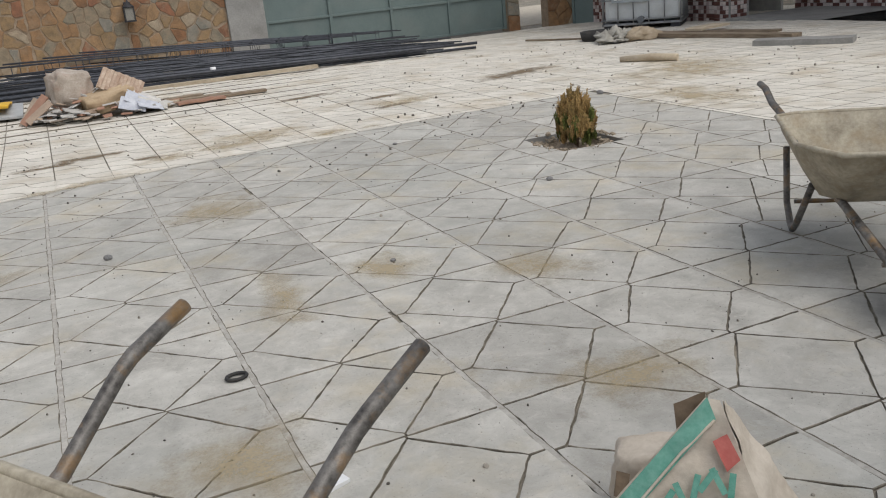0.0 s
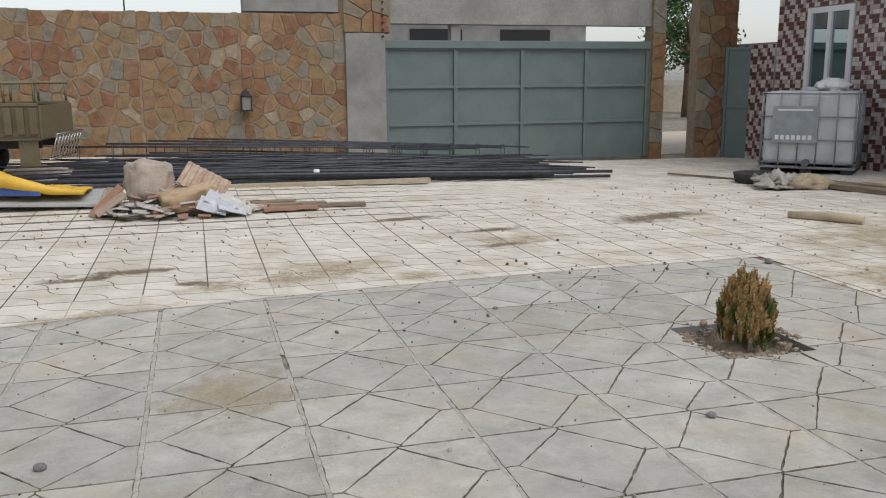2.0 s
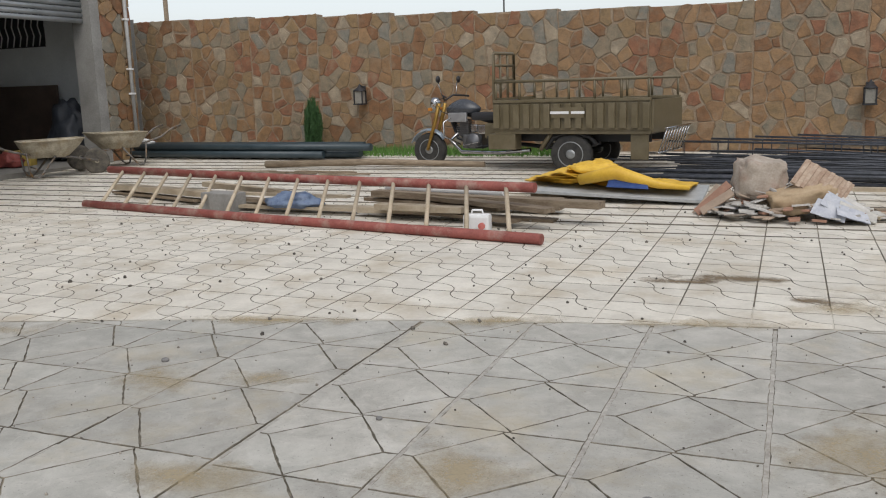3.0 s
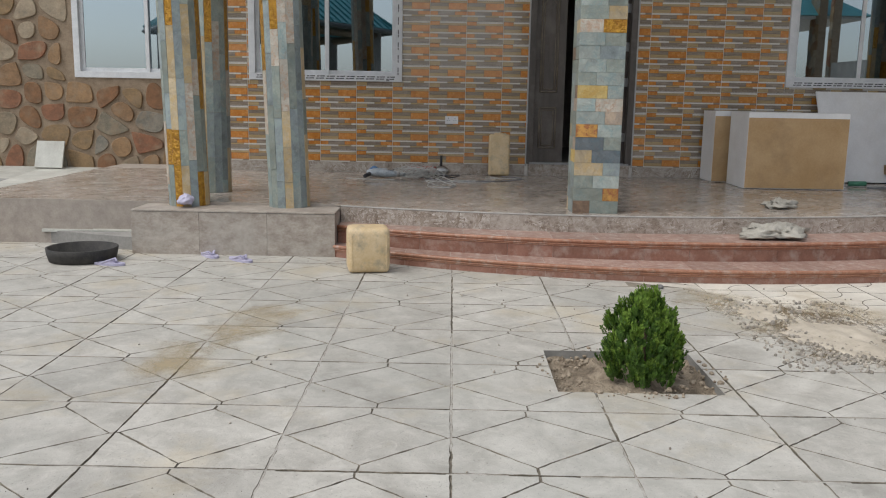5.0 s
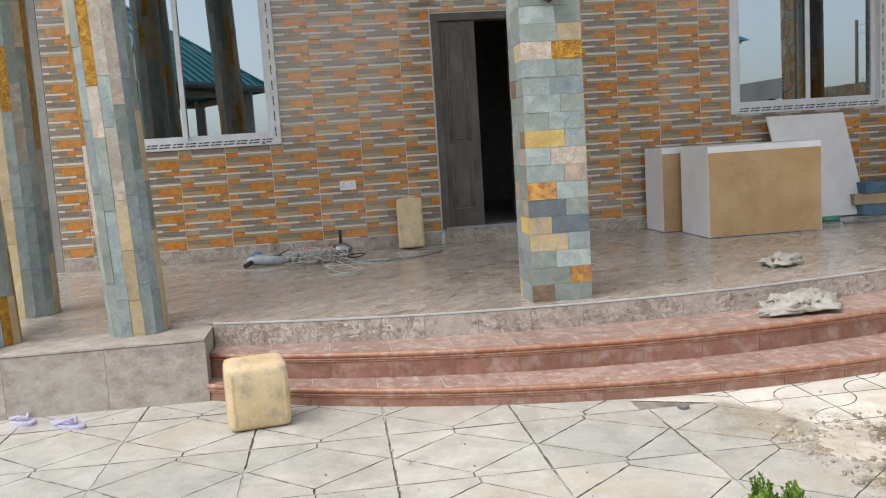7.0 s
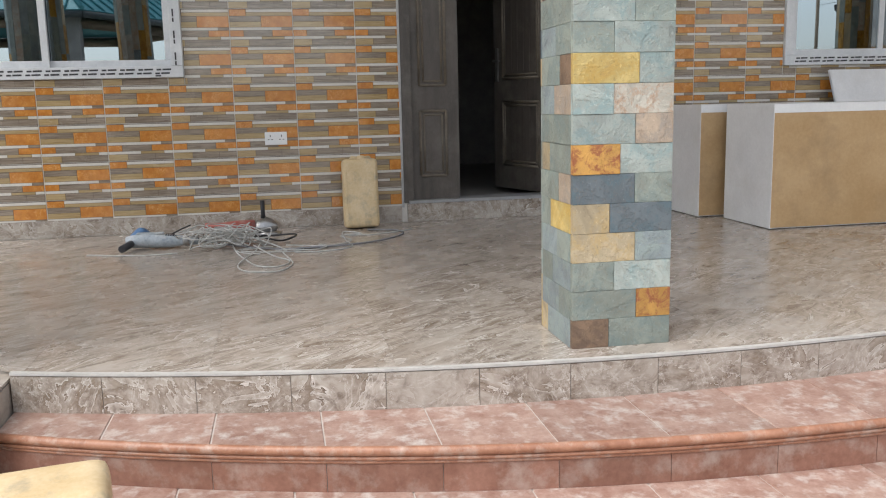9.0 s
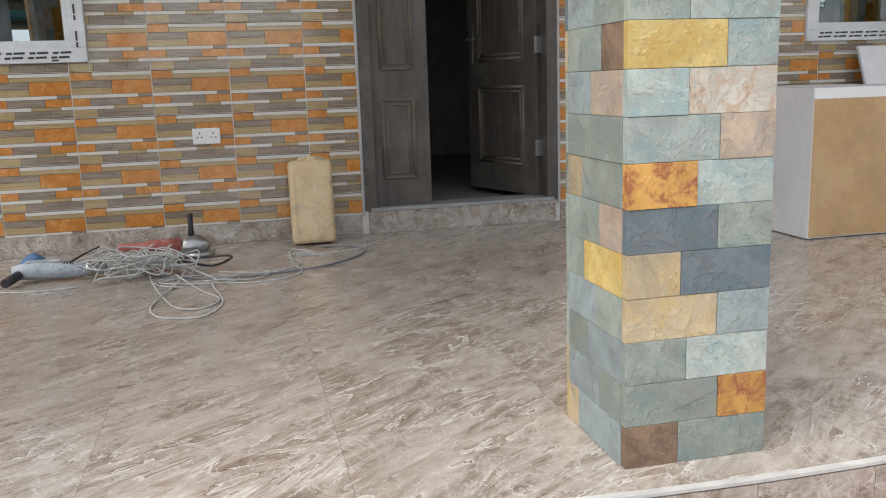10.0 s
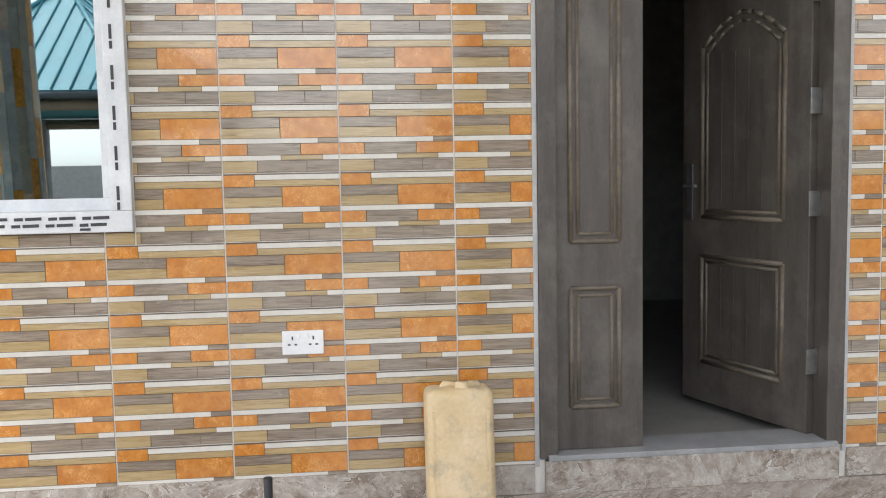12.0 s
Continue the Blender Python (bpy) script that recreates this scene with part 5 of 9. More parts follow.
def barrow(m, label, group="wheelbarrows", back=0.0, low=False):
    """A builder's wheelbarrow; its wheel is forward along +x, its handles run back along -x."""
    w = thing("wheelbarrow", label, "wheelbarrow", m, group)
    bm = bmesh.new()
    outer = [(0.43, 0.18, 0.54), (0.43, -0.18, 0.54), (0.2, -0.29, 0.53), (-0.37, -0.28, 0.52), (-0.42, -0.2, 0.52), (-0.42, 0.2, 0.52), (-0.37, 0.28, 0.52), (0.2, 0.29, 0.53)]
    outer = [(x - back, y, z) for x, y, z in outer]
    base = [(0.2, 0.12, 0.29), (0.2, -0.12, 0.29), (0.1, -0.19, 0.29), (-0.26, -0.19, 0.29), (-0.3, -0.12, 0.29), (-0.3, 0.12, 0.29), (-0.26, 0.19, 0.29), (0.1, 0.19, 0.29)]
    def shell(k, up):
        a = [bm.verts.new((x * k, y * k, z)) for x, y, z in outer]
        mid = [bm.verts.new(((x * 0.62 + p * 0.38) * k * 1.06, (y * 0.62 + q * 0.38) * k * 1.06, 0.45)) for (x, y, _), (p, q, _) in zip(outer, base)]
        b = [bm.verts.new((x * k, y * k, z + up)) for x, y, z in base]
        for s, t in ((a, mid), (mid, b)):
            for i in range(8):
                f = bm.faces.new((s[i], s[(i + 1) % 8], t[(i + 1) % 8], t[i]))
                f.smooth = True
        bm.faces.new(b)
        return a
    o, i2 = shell(1.0, 0.0), shell(0.975, 0.012)
    for i in range(8):
        bm.faces.new((o[i], o[(i + 1) % 8], i2[(i + 1) % 8], i2[i]))
    part("tray", bm, rust_steel, w, "muddy steel tray")
    rim = [Vector(p) for p in outer]
    part("rim", atube(rim + rim[:1], 0.011, 6), rust_steel, w)
    for s in (1, -1):
        part("handle", atube([(0.62, s * 0.07, 0.2), (0.2, s * 0.13, 0.285)] + ([(-0.3, s * 0.2, 0.36), (-0.43, s * 0.235, 0.49), (-0.66, s * 0.262, 0.525), (-0.82, s * 0.272, 0.57), (-0.95, s * 0.28, 0.572)] if low else [(-0.35, s * 0.19, 0.35), (-0.62, s * 0.24, 0.43), (-0.78, s * 0.262, 0.535), (-0.82, s * 0.267, 0.553), (-0.96, s * 0.272, 0.595)]), 0.0155, 12), worn_pipe, w, "worn steel tube handle", smooth=True)
        part("leg", atube([(0.02, s * 0.2, 0.31), (-0.18, s * 0.22, 0.07), (-0.24, s * 0.225, 0.02), (-0.3, s * 0.225, 0.03), (-0.34, s * 0.235, 0.12), (-0.36, s * 0.24, 0.38)], 0.014, 8), worn_pipe, w)
    part("cross_bar", atube([(-0.25, 0.22, 0.15), (-0.25, -0.22, 0.15)], 0.01), worn_pipe, w)
    wheel = new("wheel")
    wheel.parent = w
    wheel.matrix_basis = Matrix.Translation((0.6, 0, 0.19)) @ Matrix.Rotation(math.pi / 2, 4, 'X')
    part("tyre", turned([(0.12, -0.035), (0.16, -0.042), (0.185, -0.03), (0.19, 0), (0.185, 0.03), (0.16, 0.042), (0.12, 0.035)], 28), mud_rubber, wheel, "dusty tyre")
    part("rim", turned([(0.03, -0.045), (0.035, -0.02), (0.115, -0.032), (0.122, -0.03), (0.122, 0.03), (0.115, 0.032), (0.035, 0.02), (0.03, 0.045)], 20), rust_steel, wheel)
    part("axle", atube([(0.6, -0.09, 0.19), (0.6, 0.09, 0.19)], 0.009), worn_pipe, w)
    return w


def turn_to(x, y, z, dx, dy):
    return Matrix.Translation((x, y, z)) @ Matrix.Rotation(math.atan2(dy, dx), 4, 'Z')


barrow(turn_to(-0.306, 0.758, 0, -0.83, -0.56), "muddy steel wheelbarrow with worn tube handles on the paving", back=0.09)
barrow(turn_to(2.83, 2.05, 0, -0.61, -0.79) @ Matrix.Diagonal((1, 1, 0.88, 1)), "mud-caked wheelbarrow with a rust-stained tray on the paving", low=True)
barrow(turn_to(-9.1, 11.15, gz(-9.1, 11.1), 0.55, 0.83), "old wheelbarrow parked in front of the garage")
barrow(turn_to(-9.0, 12.35, gz(-9.0, 12.3), -0.35, -0.93), "old wheelbarrow parked at the garage pillar")


def crumpled(w, d, h, seed, amp, n=14):
    """A closed soft lump, broad at its foot."""
    bm = bmesh.new()
    bmesh.ops.create_icosphere(bm, subdivisions=4, radius=1.0)
    for v in bm.verts:
        c = v.co.copy()
        k = 1 + amp * noise.noise(c * 1.7 + Vector((seed, 0, 0))) + amp * 0.6 * noise.noise(c * 5 + Vector((0, seed, 0)))
        z = max(-0.55, c.z)
        v.co = Vector((c.x * k * w / 2 * (1.05 - 0.3 * max(0, z)), c.y * k * d / 2 * (1.05 - 0.3 * max(0, z)), (z * k + 0.55) * h / 1.55))
    lo = min(v.co.z for v in bm.verts)
    for v in bm.verts:
        v.co.z -= lo
    for f in bm.faces:
        f.smooth = True
    return bm


def stuffed(w, d, h, seed, amp=0.1):
    """A filled paper sack: a soft block with creases."""
    bm = bmesh.new()
    bmesh.ops.create_icosphere(bm, subdivisions=4, radius=1.0)
    for v in bm.verts:
        c = v.co.copy()
        q = Vector([math.copysign(abs(a) ** 0.55, a) for a in c])
        k = 1 + amp * noise.noise(c * 1.9 + Vector((seed, 0, 0))) + amp * 0.7 * abs(noise.noise(c * 6 + Vector((0, seed, 0)))) + amp * 0.25 * noise.noise(c * 17)
        v.co = Vector((q.x * w / 2, q.y * d / 2, q.z * h / 2)) * k
    for f in bm.faces:
        f.smooth = True
    return bm


# cement sack by the start
bag = thing("cement_bag", "torn white paper cement sack with green and red print", "sack", Matrix.Translation((1.17, 1.05, 0)) @ Matrix.Rotation(-0.7, 4, 'Z'))
teal = surf("green print", (0.07, 0.27, 0.2), (0.22, 0.46, 0.37), 12, 70, 0.85, 0.2)
red_print = surf("red print", (0.46, 0.1, 0.08), (0.6, 0.2, 0.17), 12, 70, 0.85, 0.2)


def sheet(pts, nu, nv, amp, seed, thick=0.004, freq=6.0):
    """A creased sheet over four corner points, with some thickness."""
    bm = bmesh.new()
    a, b, c, d = (Vector(p) for p in pts)
    nrm = (b - a).cross(d - a).normalized()
    for side in (0, 1):
        g = {}
        for i in range(nu + 1):
            for j in range(nv + 1):
                u, v = i / nu, j / nv
                p = (a * (1 - u) + b * u) * (1 - v) + (d * (1 - u) + c * u) * v
                e = noise.noise(p * freq + Vector((seed, seed, 0))) + 0.5 * noise.noise(p * freq * 2.3 + Vector((0, seed, 3)))
                g[i, j] = bm.verts.new(p + nrm * (e * amp + side * thick))
        for i in range(nu):
            for j in range(nv):
                q = (g[i, j], g[i + 1, j], g[i + 1, j + 1], g[i, j + 1])
                f = bm.faces.new(q if side else q[::-1])
                f.smooth = True
    return bm


part("body", stuffed(0.3, 0.14, 0.17, 3, 0.12), sack, bag).matrix_basis = Matrix.Translation((-0.02, 0.1, 0.1))
part("front", sheet(((-0.276, -0.115, 0.005), (0.185, -0.11, 0.005), (0.05, 0.035, 0.325), (0.022, 0.037, 0.328)), 34, 34, 0.011, 4, freq=15), sack, bag)
part("side", sheet(((0.182, -0.11, 0.005), (0.24, 0.1, 0.005), (0.09, 0.09, 0.26), (0.05, 0.035, 0.325)), 18, 18, 0.012, 6, freq=14), sack, bag)
part("green_band", sheet(((-0.245, -0.112, 0.035), (-0.2, -0.112, 0.03), (0.042, 0.012, 0.297), (0.026, 0.022, 0.338)), 8, 30, 0.007, 4, freq=17), teal, bag, "green printed band")
part("seam", atube([(-0.205, -0.118, 0.032), (-0.103, -0.064, 0.146), (-0.023, -0.02, 0.236), (0.04, 0.007, 0.297)], 0.003, 6), sack, bag, "folded paper seam")
part("red_patch", sheet(((0.062, -0.035, 0.212), (0.086, -0.026, 0.234), (0.062, -0.006, 0.276), (0.036, -0.012, 0.262)), 9, 9, 0.005, 8, freq=18), red_print, bag, "red printed patch")
for x, y, z, a in ((-0.05, -0.07, 0.16, 0.55), (-0.022, -0.062, 0.17, -0.45), (0.004, -0.055, 0.185, 0.2), (0.026, -0.05, 0.2, 0.6), (0.046, -0.05, 0.2, -0.5), (0.07, -0.052, 0.19, 0.1), (-0.1, -0.085, 0.12, 0.4), (-0.075, -0.082, 0.13, -0.5)):
    part("print_bar", sheet(((-0.006, 0, -0.026), (0.006, 0, -0.026), (0.006, 0.0, 0.026), (-0.006, 0.0, 0.026)), 3, 6, 0.003, 3 + x * 50), teal, bag).matrix_basis = Matrix.Translation((x, y, z)) @ Matrix.Rotation(-0.45, 4, 'X') @ Matrix.Rotation(a, 4, 'Y')
liner = surf("brown liner paper", (0.12, 0.085, 0.055), (0.25, 0.18, 0.12), 9, 60, 0.9, 0.2)
part("inner_liner", sheet(((-0.03, 0.022, 0.255), (0.02, 0.04, 0.285), (0.022, 0.045, 0.338), (-0.036, 0.035, 0.312)), 8, 8, 0.008, 9, freq=14), liner, bag, "brown liner paper")
part("inner_liner", sheet(((-0.15, -0.05, 0.15), (-0.125, -0.045, 0.14), (-0.12, -0.03, 0.19), (-0.145, -0.03, 0.195)), 5, 5, 0.004, 5, freq=14), liner, bag)

# ---- shrubs ----
leaf_green = surf("bright conifer leaf", (0.075, 0.165, 0.014), (0.21, 0.32, 0.045), 30, 90, 0.7, 0.1, vary=0.35, island=True)
leaf_brown = surf("browned conifer leaf", (0.24, 0.17, 0.06), (0.46, 0.29, 0.11), 12, 90, 0.8, 0.1, vary=0.35, island=True)
bark = surf("bark", (0.08, 0.055, 0.035), (0.17, 0.12, 0.08), 20, 90, 0.9, 0.5)


def thuja(m, h, w, seed, mats, label, tufts=64, spread=0.085, rise=0.17, tips=False):
    """A young thuja: many upright fans of small scale leaves round a short stem."""
    rng = random.Random(seed)
    t = thing("thuja_shrub", label, "shrub", m)
    part("trunk", atube([(0, 0, -0.1), (0.01, 0, h * 0.35), (0, 0.01, h * 0.7)], [0.02, 0.014, 0.006]), bark, t)
    bms = [bmesh.new() for _ in mats]
    lobes = []
    for q in range(tufts):
        az, f = 2.399963 * q + rng.uniform(-0.3, 0.3), ((q + 0.5) / tufts) ** (1.15 if tips else 0.85)
        prof = math.sin(math.pi * min(1.0, 0.3 + 0.62 * f)) ** 0.7
        rr = (w / 2) * (0.78 if f < 0.85 else 0.5) * prof * rng.uniform(0.8, 1.08)
        lobes.append((math.cos(az) * rr, math.sin(az) * rr, h * (0.02 + 0.74 * f), az, f, rng.random()))
    for k in range(1700 if tips else 1300):
        lx, ly, lz, az, f, pick = lobes[k % tufts]
        az += rng.uniform(-1.1, 1.1)
        g = rng.random()
        br = w * spread * (1 - 0.8 * g) * rng.random() ** 0.4
        ba = rng.uniform(0, 2 * math.pi)
        base = Vector((lx + math.cos(ba) * br, ly + math.sin(ba) * br, lz + h * rise * g * (0.7 + 0.6 * pick)))
        tip = base + Vector((math.cos(ba) * w * 0.035 + lx * 0.08, math.sin(ba) * w * 0.035 + ly * 0.08, h * (rng.uniform(0.07, 0.12) if tips else rng.uniform(0.1, 0.22))))
        bm = bms[1 if g > 0.4 + 0.35 * rng.random() else 0] if tips else bms[1 if len(bms) > 1 and pick > 0.75 - 0.9 * f else 0]
        d = tip - base
        side = d.cross(Vector((math.cos(az), math.sin(az), 0.2))).normalized()
        fan = rng.uniform(0.6, 1.1)
        for q in range(9):
            s = q / 8
            for sg in (-1, 1):
                if q == 8 and sg < 0:
                    continue
                b = base + d * s * 0.92
                out = (d.normalized() * 0.8 + side * sg * fan * 0.7 + Vector((rng.uniform(-.3, .3), rng.uniform(-.3, .3), rng.uniform(-.1, .3)))).normalized()
                ln = h * 0.045 * (1.05 - 0.5 * s) * rng.uniform(0.7, 1.3)
                wd = 0.003 + 0.0025 * rng.random()
                nn = out.cross(Vector((math.cos(az) + rng.uniform(-.5, .5), math.sin(az) + rng.uniform(-.5, .5), 0.3))).normalized() * wd
                bm.faces.new([bm.verts.new(p) for p in (b - nn * 0.5, b + out * ln * 0.55 - nn, b + out * ln, b + out * ln * 0.55 + nn)])
    for bm, mt in zip(bms, mats):
        part("foliage", bm, mt, t)
    return t


thuja(Matrix.Translation((-4.66, 2.98, -0.06)), 0.46, 0.37, 1, [surf("deep conifer leaf", (0.03, 0.075, 0.008), (0.09, 0.18, 0.02), 30, 90, 0.7, 0.1, vary=0.35, island=True), leaf_green], "bright green young thuja in a square earth pit", 46, 0.12, 0.2, True)
thuja(Matrix.Translation((3.25, 4.66, -0.07)), 0.38, 0.28, 2, [surf("dull conifer leaf", (0.07, 0.1, 0.015), (0.16, 0.17, 0.04), 30, 90, 0.75, 0.1, vary=0.35, island=True), leaf_brown], "half-browned young thuja in a square earth pit")


def pit(x, y, w, d, seed):
    p = thing("planting_pit", "square planting pit of dug earth cut into the paving", "planting pit", Matrix.Translation((x, y, 0)), kind="structure")
    bm = bmesh.new()
    n = 22
    g = {}
    for i in range(n + 1):
        for j in range(n + 1):
            u, v = i / n - 0.5, j / n - 0.5
            e = min(0.5 - abs(u), 0.5 - abs(v))
            z = -0.09 + 0.05 * math.exp(-(u * u + v * v) * 9) + 0.035 * noise.noise(Vector((u * 6 + seed, v * 6, 0))) + 0.02 * noise.noise(Vector((u * 19, v * 19, seed)))
            if e < 0.06:
                z += (0.06 - e) * 0.8
            g[i, j] = bm.verts.new((u * w, v * d, min(z, -0.012)))
    for i in range(n):
        for j in range(n):
            bm.faces.new((g[i, j], g[i + 1, j], g[i + 1, j + 1], g[i, j + 1])).smooth = True
    part("earth", bm, soil, p)
    bm = bmesh.new()
    for a, b, c, e in ((-w / 2 - 0.012, w / 2 + 0.012, -d / 2 - 0.012, -d / 2), (-w / 2 - 0.012, w / 2 + 0.012, d / 2, d / 2 + 0.012), (-w / 2 - 0.012, -w / 2, -d / 2, d / 2), (w / 2, w / 2 + 0.012, -d / 2, d / 2)):
        box(bm, a, b, c, e, -0.16, -0.002)
    part("cut_edge", bm, cement, p)
    rng = random.Random(seed)
    bm = bmesh.new()
    for k in range(420):
        a, r = rng.uniform(0, 6.28), rng.uniform(0.12, 0.62)
        px, py = math.cos(a) * r * w, math.sin(a) * r * d
        s = rng.choice((0.005, 0.006, 0.008, 0.01, 0.014, 0.019))
        inside = abs(px) < w / 2 and abs(py) < d / 2
        bmesh.ops.create_icosphere(bm, subdivisions=1, radius=s, matrix=Matrix.Translation((px, py, -0.075 + 0.05 * (r > 0.35) if inside else 0.003)) @ Matrix.Diagonal((1, rng.uniform(0.6, 1), rng.uniform(0.5, 0.8), 1)))
    part("clods", bm, soil, p)["kind"] = "stuff"


for k, p in enumerate(PITS):
    pit(*p, 5 + k)


# ---- ladder, wood, pile ----
def ladder():
    a0, a1 = Vector((-1.06, 7.86, 0.045)), Vector((-6.45, 8.98, 0.045))
    b0, b1 = Vector((-1.3, 8.55, 0.34)), Vector((-6.75, 9.72, 0.34))
    l = thing("ladder", "long wooden ladder with red rails lying tilted on timber scraps", "ladder")
    for p, q in ((a0, a1), (b0, b1)):
        bm = bmesh.new()
        mid = (p + q) / 2 + Vector((0, 0, -0.01))
        tube(bm, [p, mid, q], 0.042, 10)
        part("rail", bm, red_wood, l, "red painted rail")
    for k in range(14):
        s = (k + 0.7) / 14.4
        part("rung", atube([a0.lerp(a1, s), b0.lerp(b1, s)], 0.019, 8), pale_wood, l)


ladder()


def plank(x, y, z, ln, w, t, yaw, label="weathered timber plank on the paving", mat=None, tilt=0.0, roll=0.0, cat="plank", name="plank", group=""):
    rng = random.Random(int(x * 100 + y * 10))
    bm = bmesh.new()
    n = 6
    rings = []
    for k in range(n + 1):
        u = -ln / 2 + ln * k / n
        bow = rng.uniform(-0.004, 0.004)
        rings.append([bm.verts.new((u, sy * w / 2 + bow, sz * t / 2 + bow)) for sy, sz in ((-1, -1), (1, -1), (1, 1), (-1, 1))])
    for a, b in zip(rings, rings[1:]):
        for q in range(4):
            bm.faces.new((a[q], a[(q + 1) % 4], b[(q + 1) % 4], b[q]))
    bm.faces.new(rings[0][::-1])
    bm.faces.new(rings[-1])
    ob = part(name, bm, mat or old_wood)
    ob.matrix_world = Matrix.Translation((x, y, z + t / 2)) @ Matrix.Rotation(yaw, 4, 'Z') @ Matrix.Rotation(tilt, 4, 'Y') @ Matrix.Rotation(roll, 4, 'X')
    return tagged(ob, label, cat, group)


rng = random.Random(77)
for k in range(16):
    s = rng.random()
    x, y = -1.7 - 4.3 * s, 8.75 + 0.95 * s + rng.uniform(-0.25, 0.28)
    z = 0.0 + 0.05 * (k % 4)
    plank(x, y, z, rng.uniform(0.8, 2.4), rng.uniform(0.06, 0.16), rng.uniform(0.025, 0.06), 2.93 + rng.uniform(-0.25, 0.2), "weathered timber offcut under the ladder", rng.choice((old_wood, old_wood, pale_wood)), group="timber scraps")
plank(-1.75, 9.3, 0.06, 1.0, 0.14, 0.1, -0.1, "short thick timber block beside the ladder")
tube_w = part("white_pipe", atube([(-3.0, 9.35, 0.22), (-1.75, 9.15, 0.24)], 0.055, 14), white_paint)
tagged(tube_w, "white plastic pipe lying on timber scraps", "pipe")
blk = part("concrete_block", abox(-0.22, 0.22, -0.1, 0.1, 0, 0.2, bevel=0.012), cement)
blk.matrix_world = turn_to(-4.65, 8.98, 0, 1, -0.2)
tagged(blk, "grey concrete block under the ladder", "block")
crate = part("blue_bag", crumpled(0.6, 0.3, 0.14, 12, 0.3), surf("blue sheet", (0.08, 0.12, 0.22), (0.2, 0.26, 0.36), 12, 60, 0.5, 0.2))
crate.matrix_world = Matrix.Translation((-3.85, 9.0, 0.06))
tagged(crate, "crumpled blue plastic bag among the timber", "bag")

can = thing("canister", "small white plastic canister with a red cap", "canister", turn_to(-1.72, 8.32, 0, 1, 0.1))
part("body", abox(-0.11, 0.11, -0.06, 0.06, 0, 0.15, bevel=0.025), white_paint, can)
part("cap", turned([(0.028, 0), (0.028, 0.02)], 14, m=Matrix.Translation((0.05, -0.06, 0.06)) @ Matrix.Rotation(math.pi / 2, 4, 'X')), red_print, can, "red cap")
part("handle", atube([(-0.05, 0, 0.14), (-0.04, 0, 0.18), (0.04, 0, 0.18), (0.05, 0, 0.14)], 0.01), white_paint, can)

# rubble heap
pile = thing("rubble_pile", "heap of broken tiles, boards and torn cement sacks", "rubble heap", Matrix.Translation((0.62, 9.42, gz(0.6, 9.4))))
rng = random.Random(8)
shard_m = [surf("shard " + str(k), tuple(v * 0.8 for v in c), tuple(min(1, v * 1.15) for v in c), 8, 60, 0.75, 0.2) for k, c in enumerate(((0.5, 0.48, 0.44), (0.36, 0.27, 0.2), (0.42, 0.33, 0.25), (0.55, 0.53, 0.5), (0.34, 0.19, 0.13), (0.24, 0.2, 0.16), (0.44, 0.42, 0.39)))]
for k in range(150):
    a, r = rng.uniform(0, 6.28), rng.random() ** 0.7
    x, y = math.cos(a) * r * 0.68, math.sin(a) * r * 0.36
    hgt = 0.22 * max(0, 1 - r) + 0.02 * rng.random()
    w, d, t = rng.uniform(0.06, 0.26), rng.uniform(0.04, 0.15), rng.uniform(0.008, 0.02)
    steep = 0.9 * (1.15 - r) * (1.6 if x < -0.3 else 1.0)
    m = Matrix.Translation((x, y, 0.012 + hgt)) @ Euler((rng.uniform(-.5, .7) * steep, rng.uniform(-.6, .6) * steep, rng.uniform(0, 6.28))).to_matrix().to_4x4()
    pts = [(-w / 2, -d / 2), (w / 2, -d / 2 * rng.uniform(.6, 1)), (w / 2 * rng.uniform(.6, 1), d / 2), (-w / 2, d / 2 * rng.uniform(.5, 1))]
    bm = bmesh.new()
    prism(bm, pts, 0, t, 0.001)
    part("shard", bm, rng.choice(shard_m), pile).matrix_basis = m
for x, y, z, w, d, e, mt in ((-0.6, -0.02, 0.14, 0.36, 0.1, (0.5, -0.75, 0.2), 4), (-0.56, -0.1, 0.12, 0.3, 0.09, (0.6, -0.6, 0.1), 1), (-0.66, 0.05, 0.11, 0.34, 0.08, (0.3, -0.9, 0.3), 2), (0.42, -0.16, 0.13, 0.34, 0.13, (0.7, 0.55, -0.2), 3), (0.5, -0.22, 0.08, 0.3, 0.12, (0.5, 0.45, 0.1), 0)):
    part("shard", abox(-w / 2, w / 2, -d / 2, d / 2, 0, 0.014, bevel=0.002), shard_m[mt], pile).matrix_basis = Matrix.Translation((x, y, z)) @ Euler(e).to_matrix().to_4x4()
part("sack", stuffed(0.4, 0.34, 0.34, 21, 0.2), surf("dusty sack", (0.29, 0.24, 0.19), (0.47, 0.41, 0.35), 7, 60, 0.9, 0.5, stain=(0.4, 0.2, 0.15), stain_scale=5, stain_amount=0.5), pile, "dusty knotted cement sack").matrix_basis = Matrix.Translation((-0.24, 0.08, 0.3)) @ Euler((0.1, 0.12, 0.2)).to_matrix().to_4x4()
part("sack", stuffed(0.5, 0.32, 0.2, 25, 0.22), card, pile, "brown torn paper sack").matrix_basis = Matrix.Translation((0.08, -0.06, 0.17)) @ Euler((0.2, -0.2, 0.1)).to_matrix().to_4x4()
ridge = surf("ribbed brown board", (0.3, 0.2, 0.14), (0.5, 0.4, 0.31), 9, 60, 0.9, 0.2)
board = part("ribbed_board", abox(-0.21, 0.21, -0.13, 0.13, -0.01, 0.0), ridge, pile, "ribbed cardboard sheet")
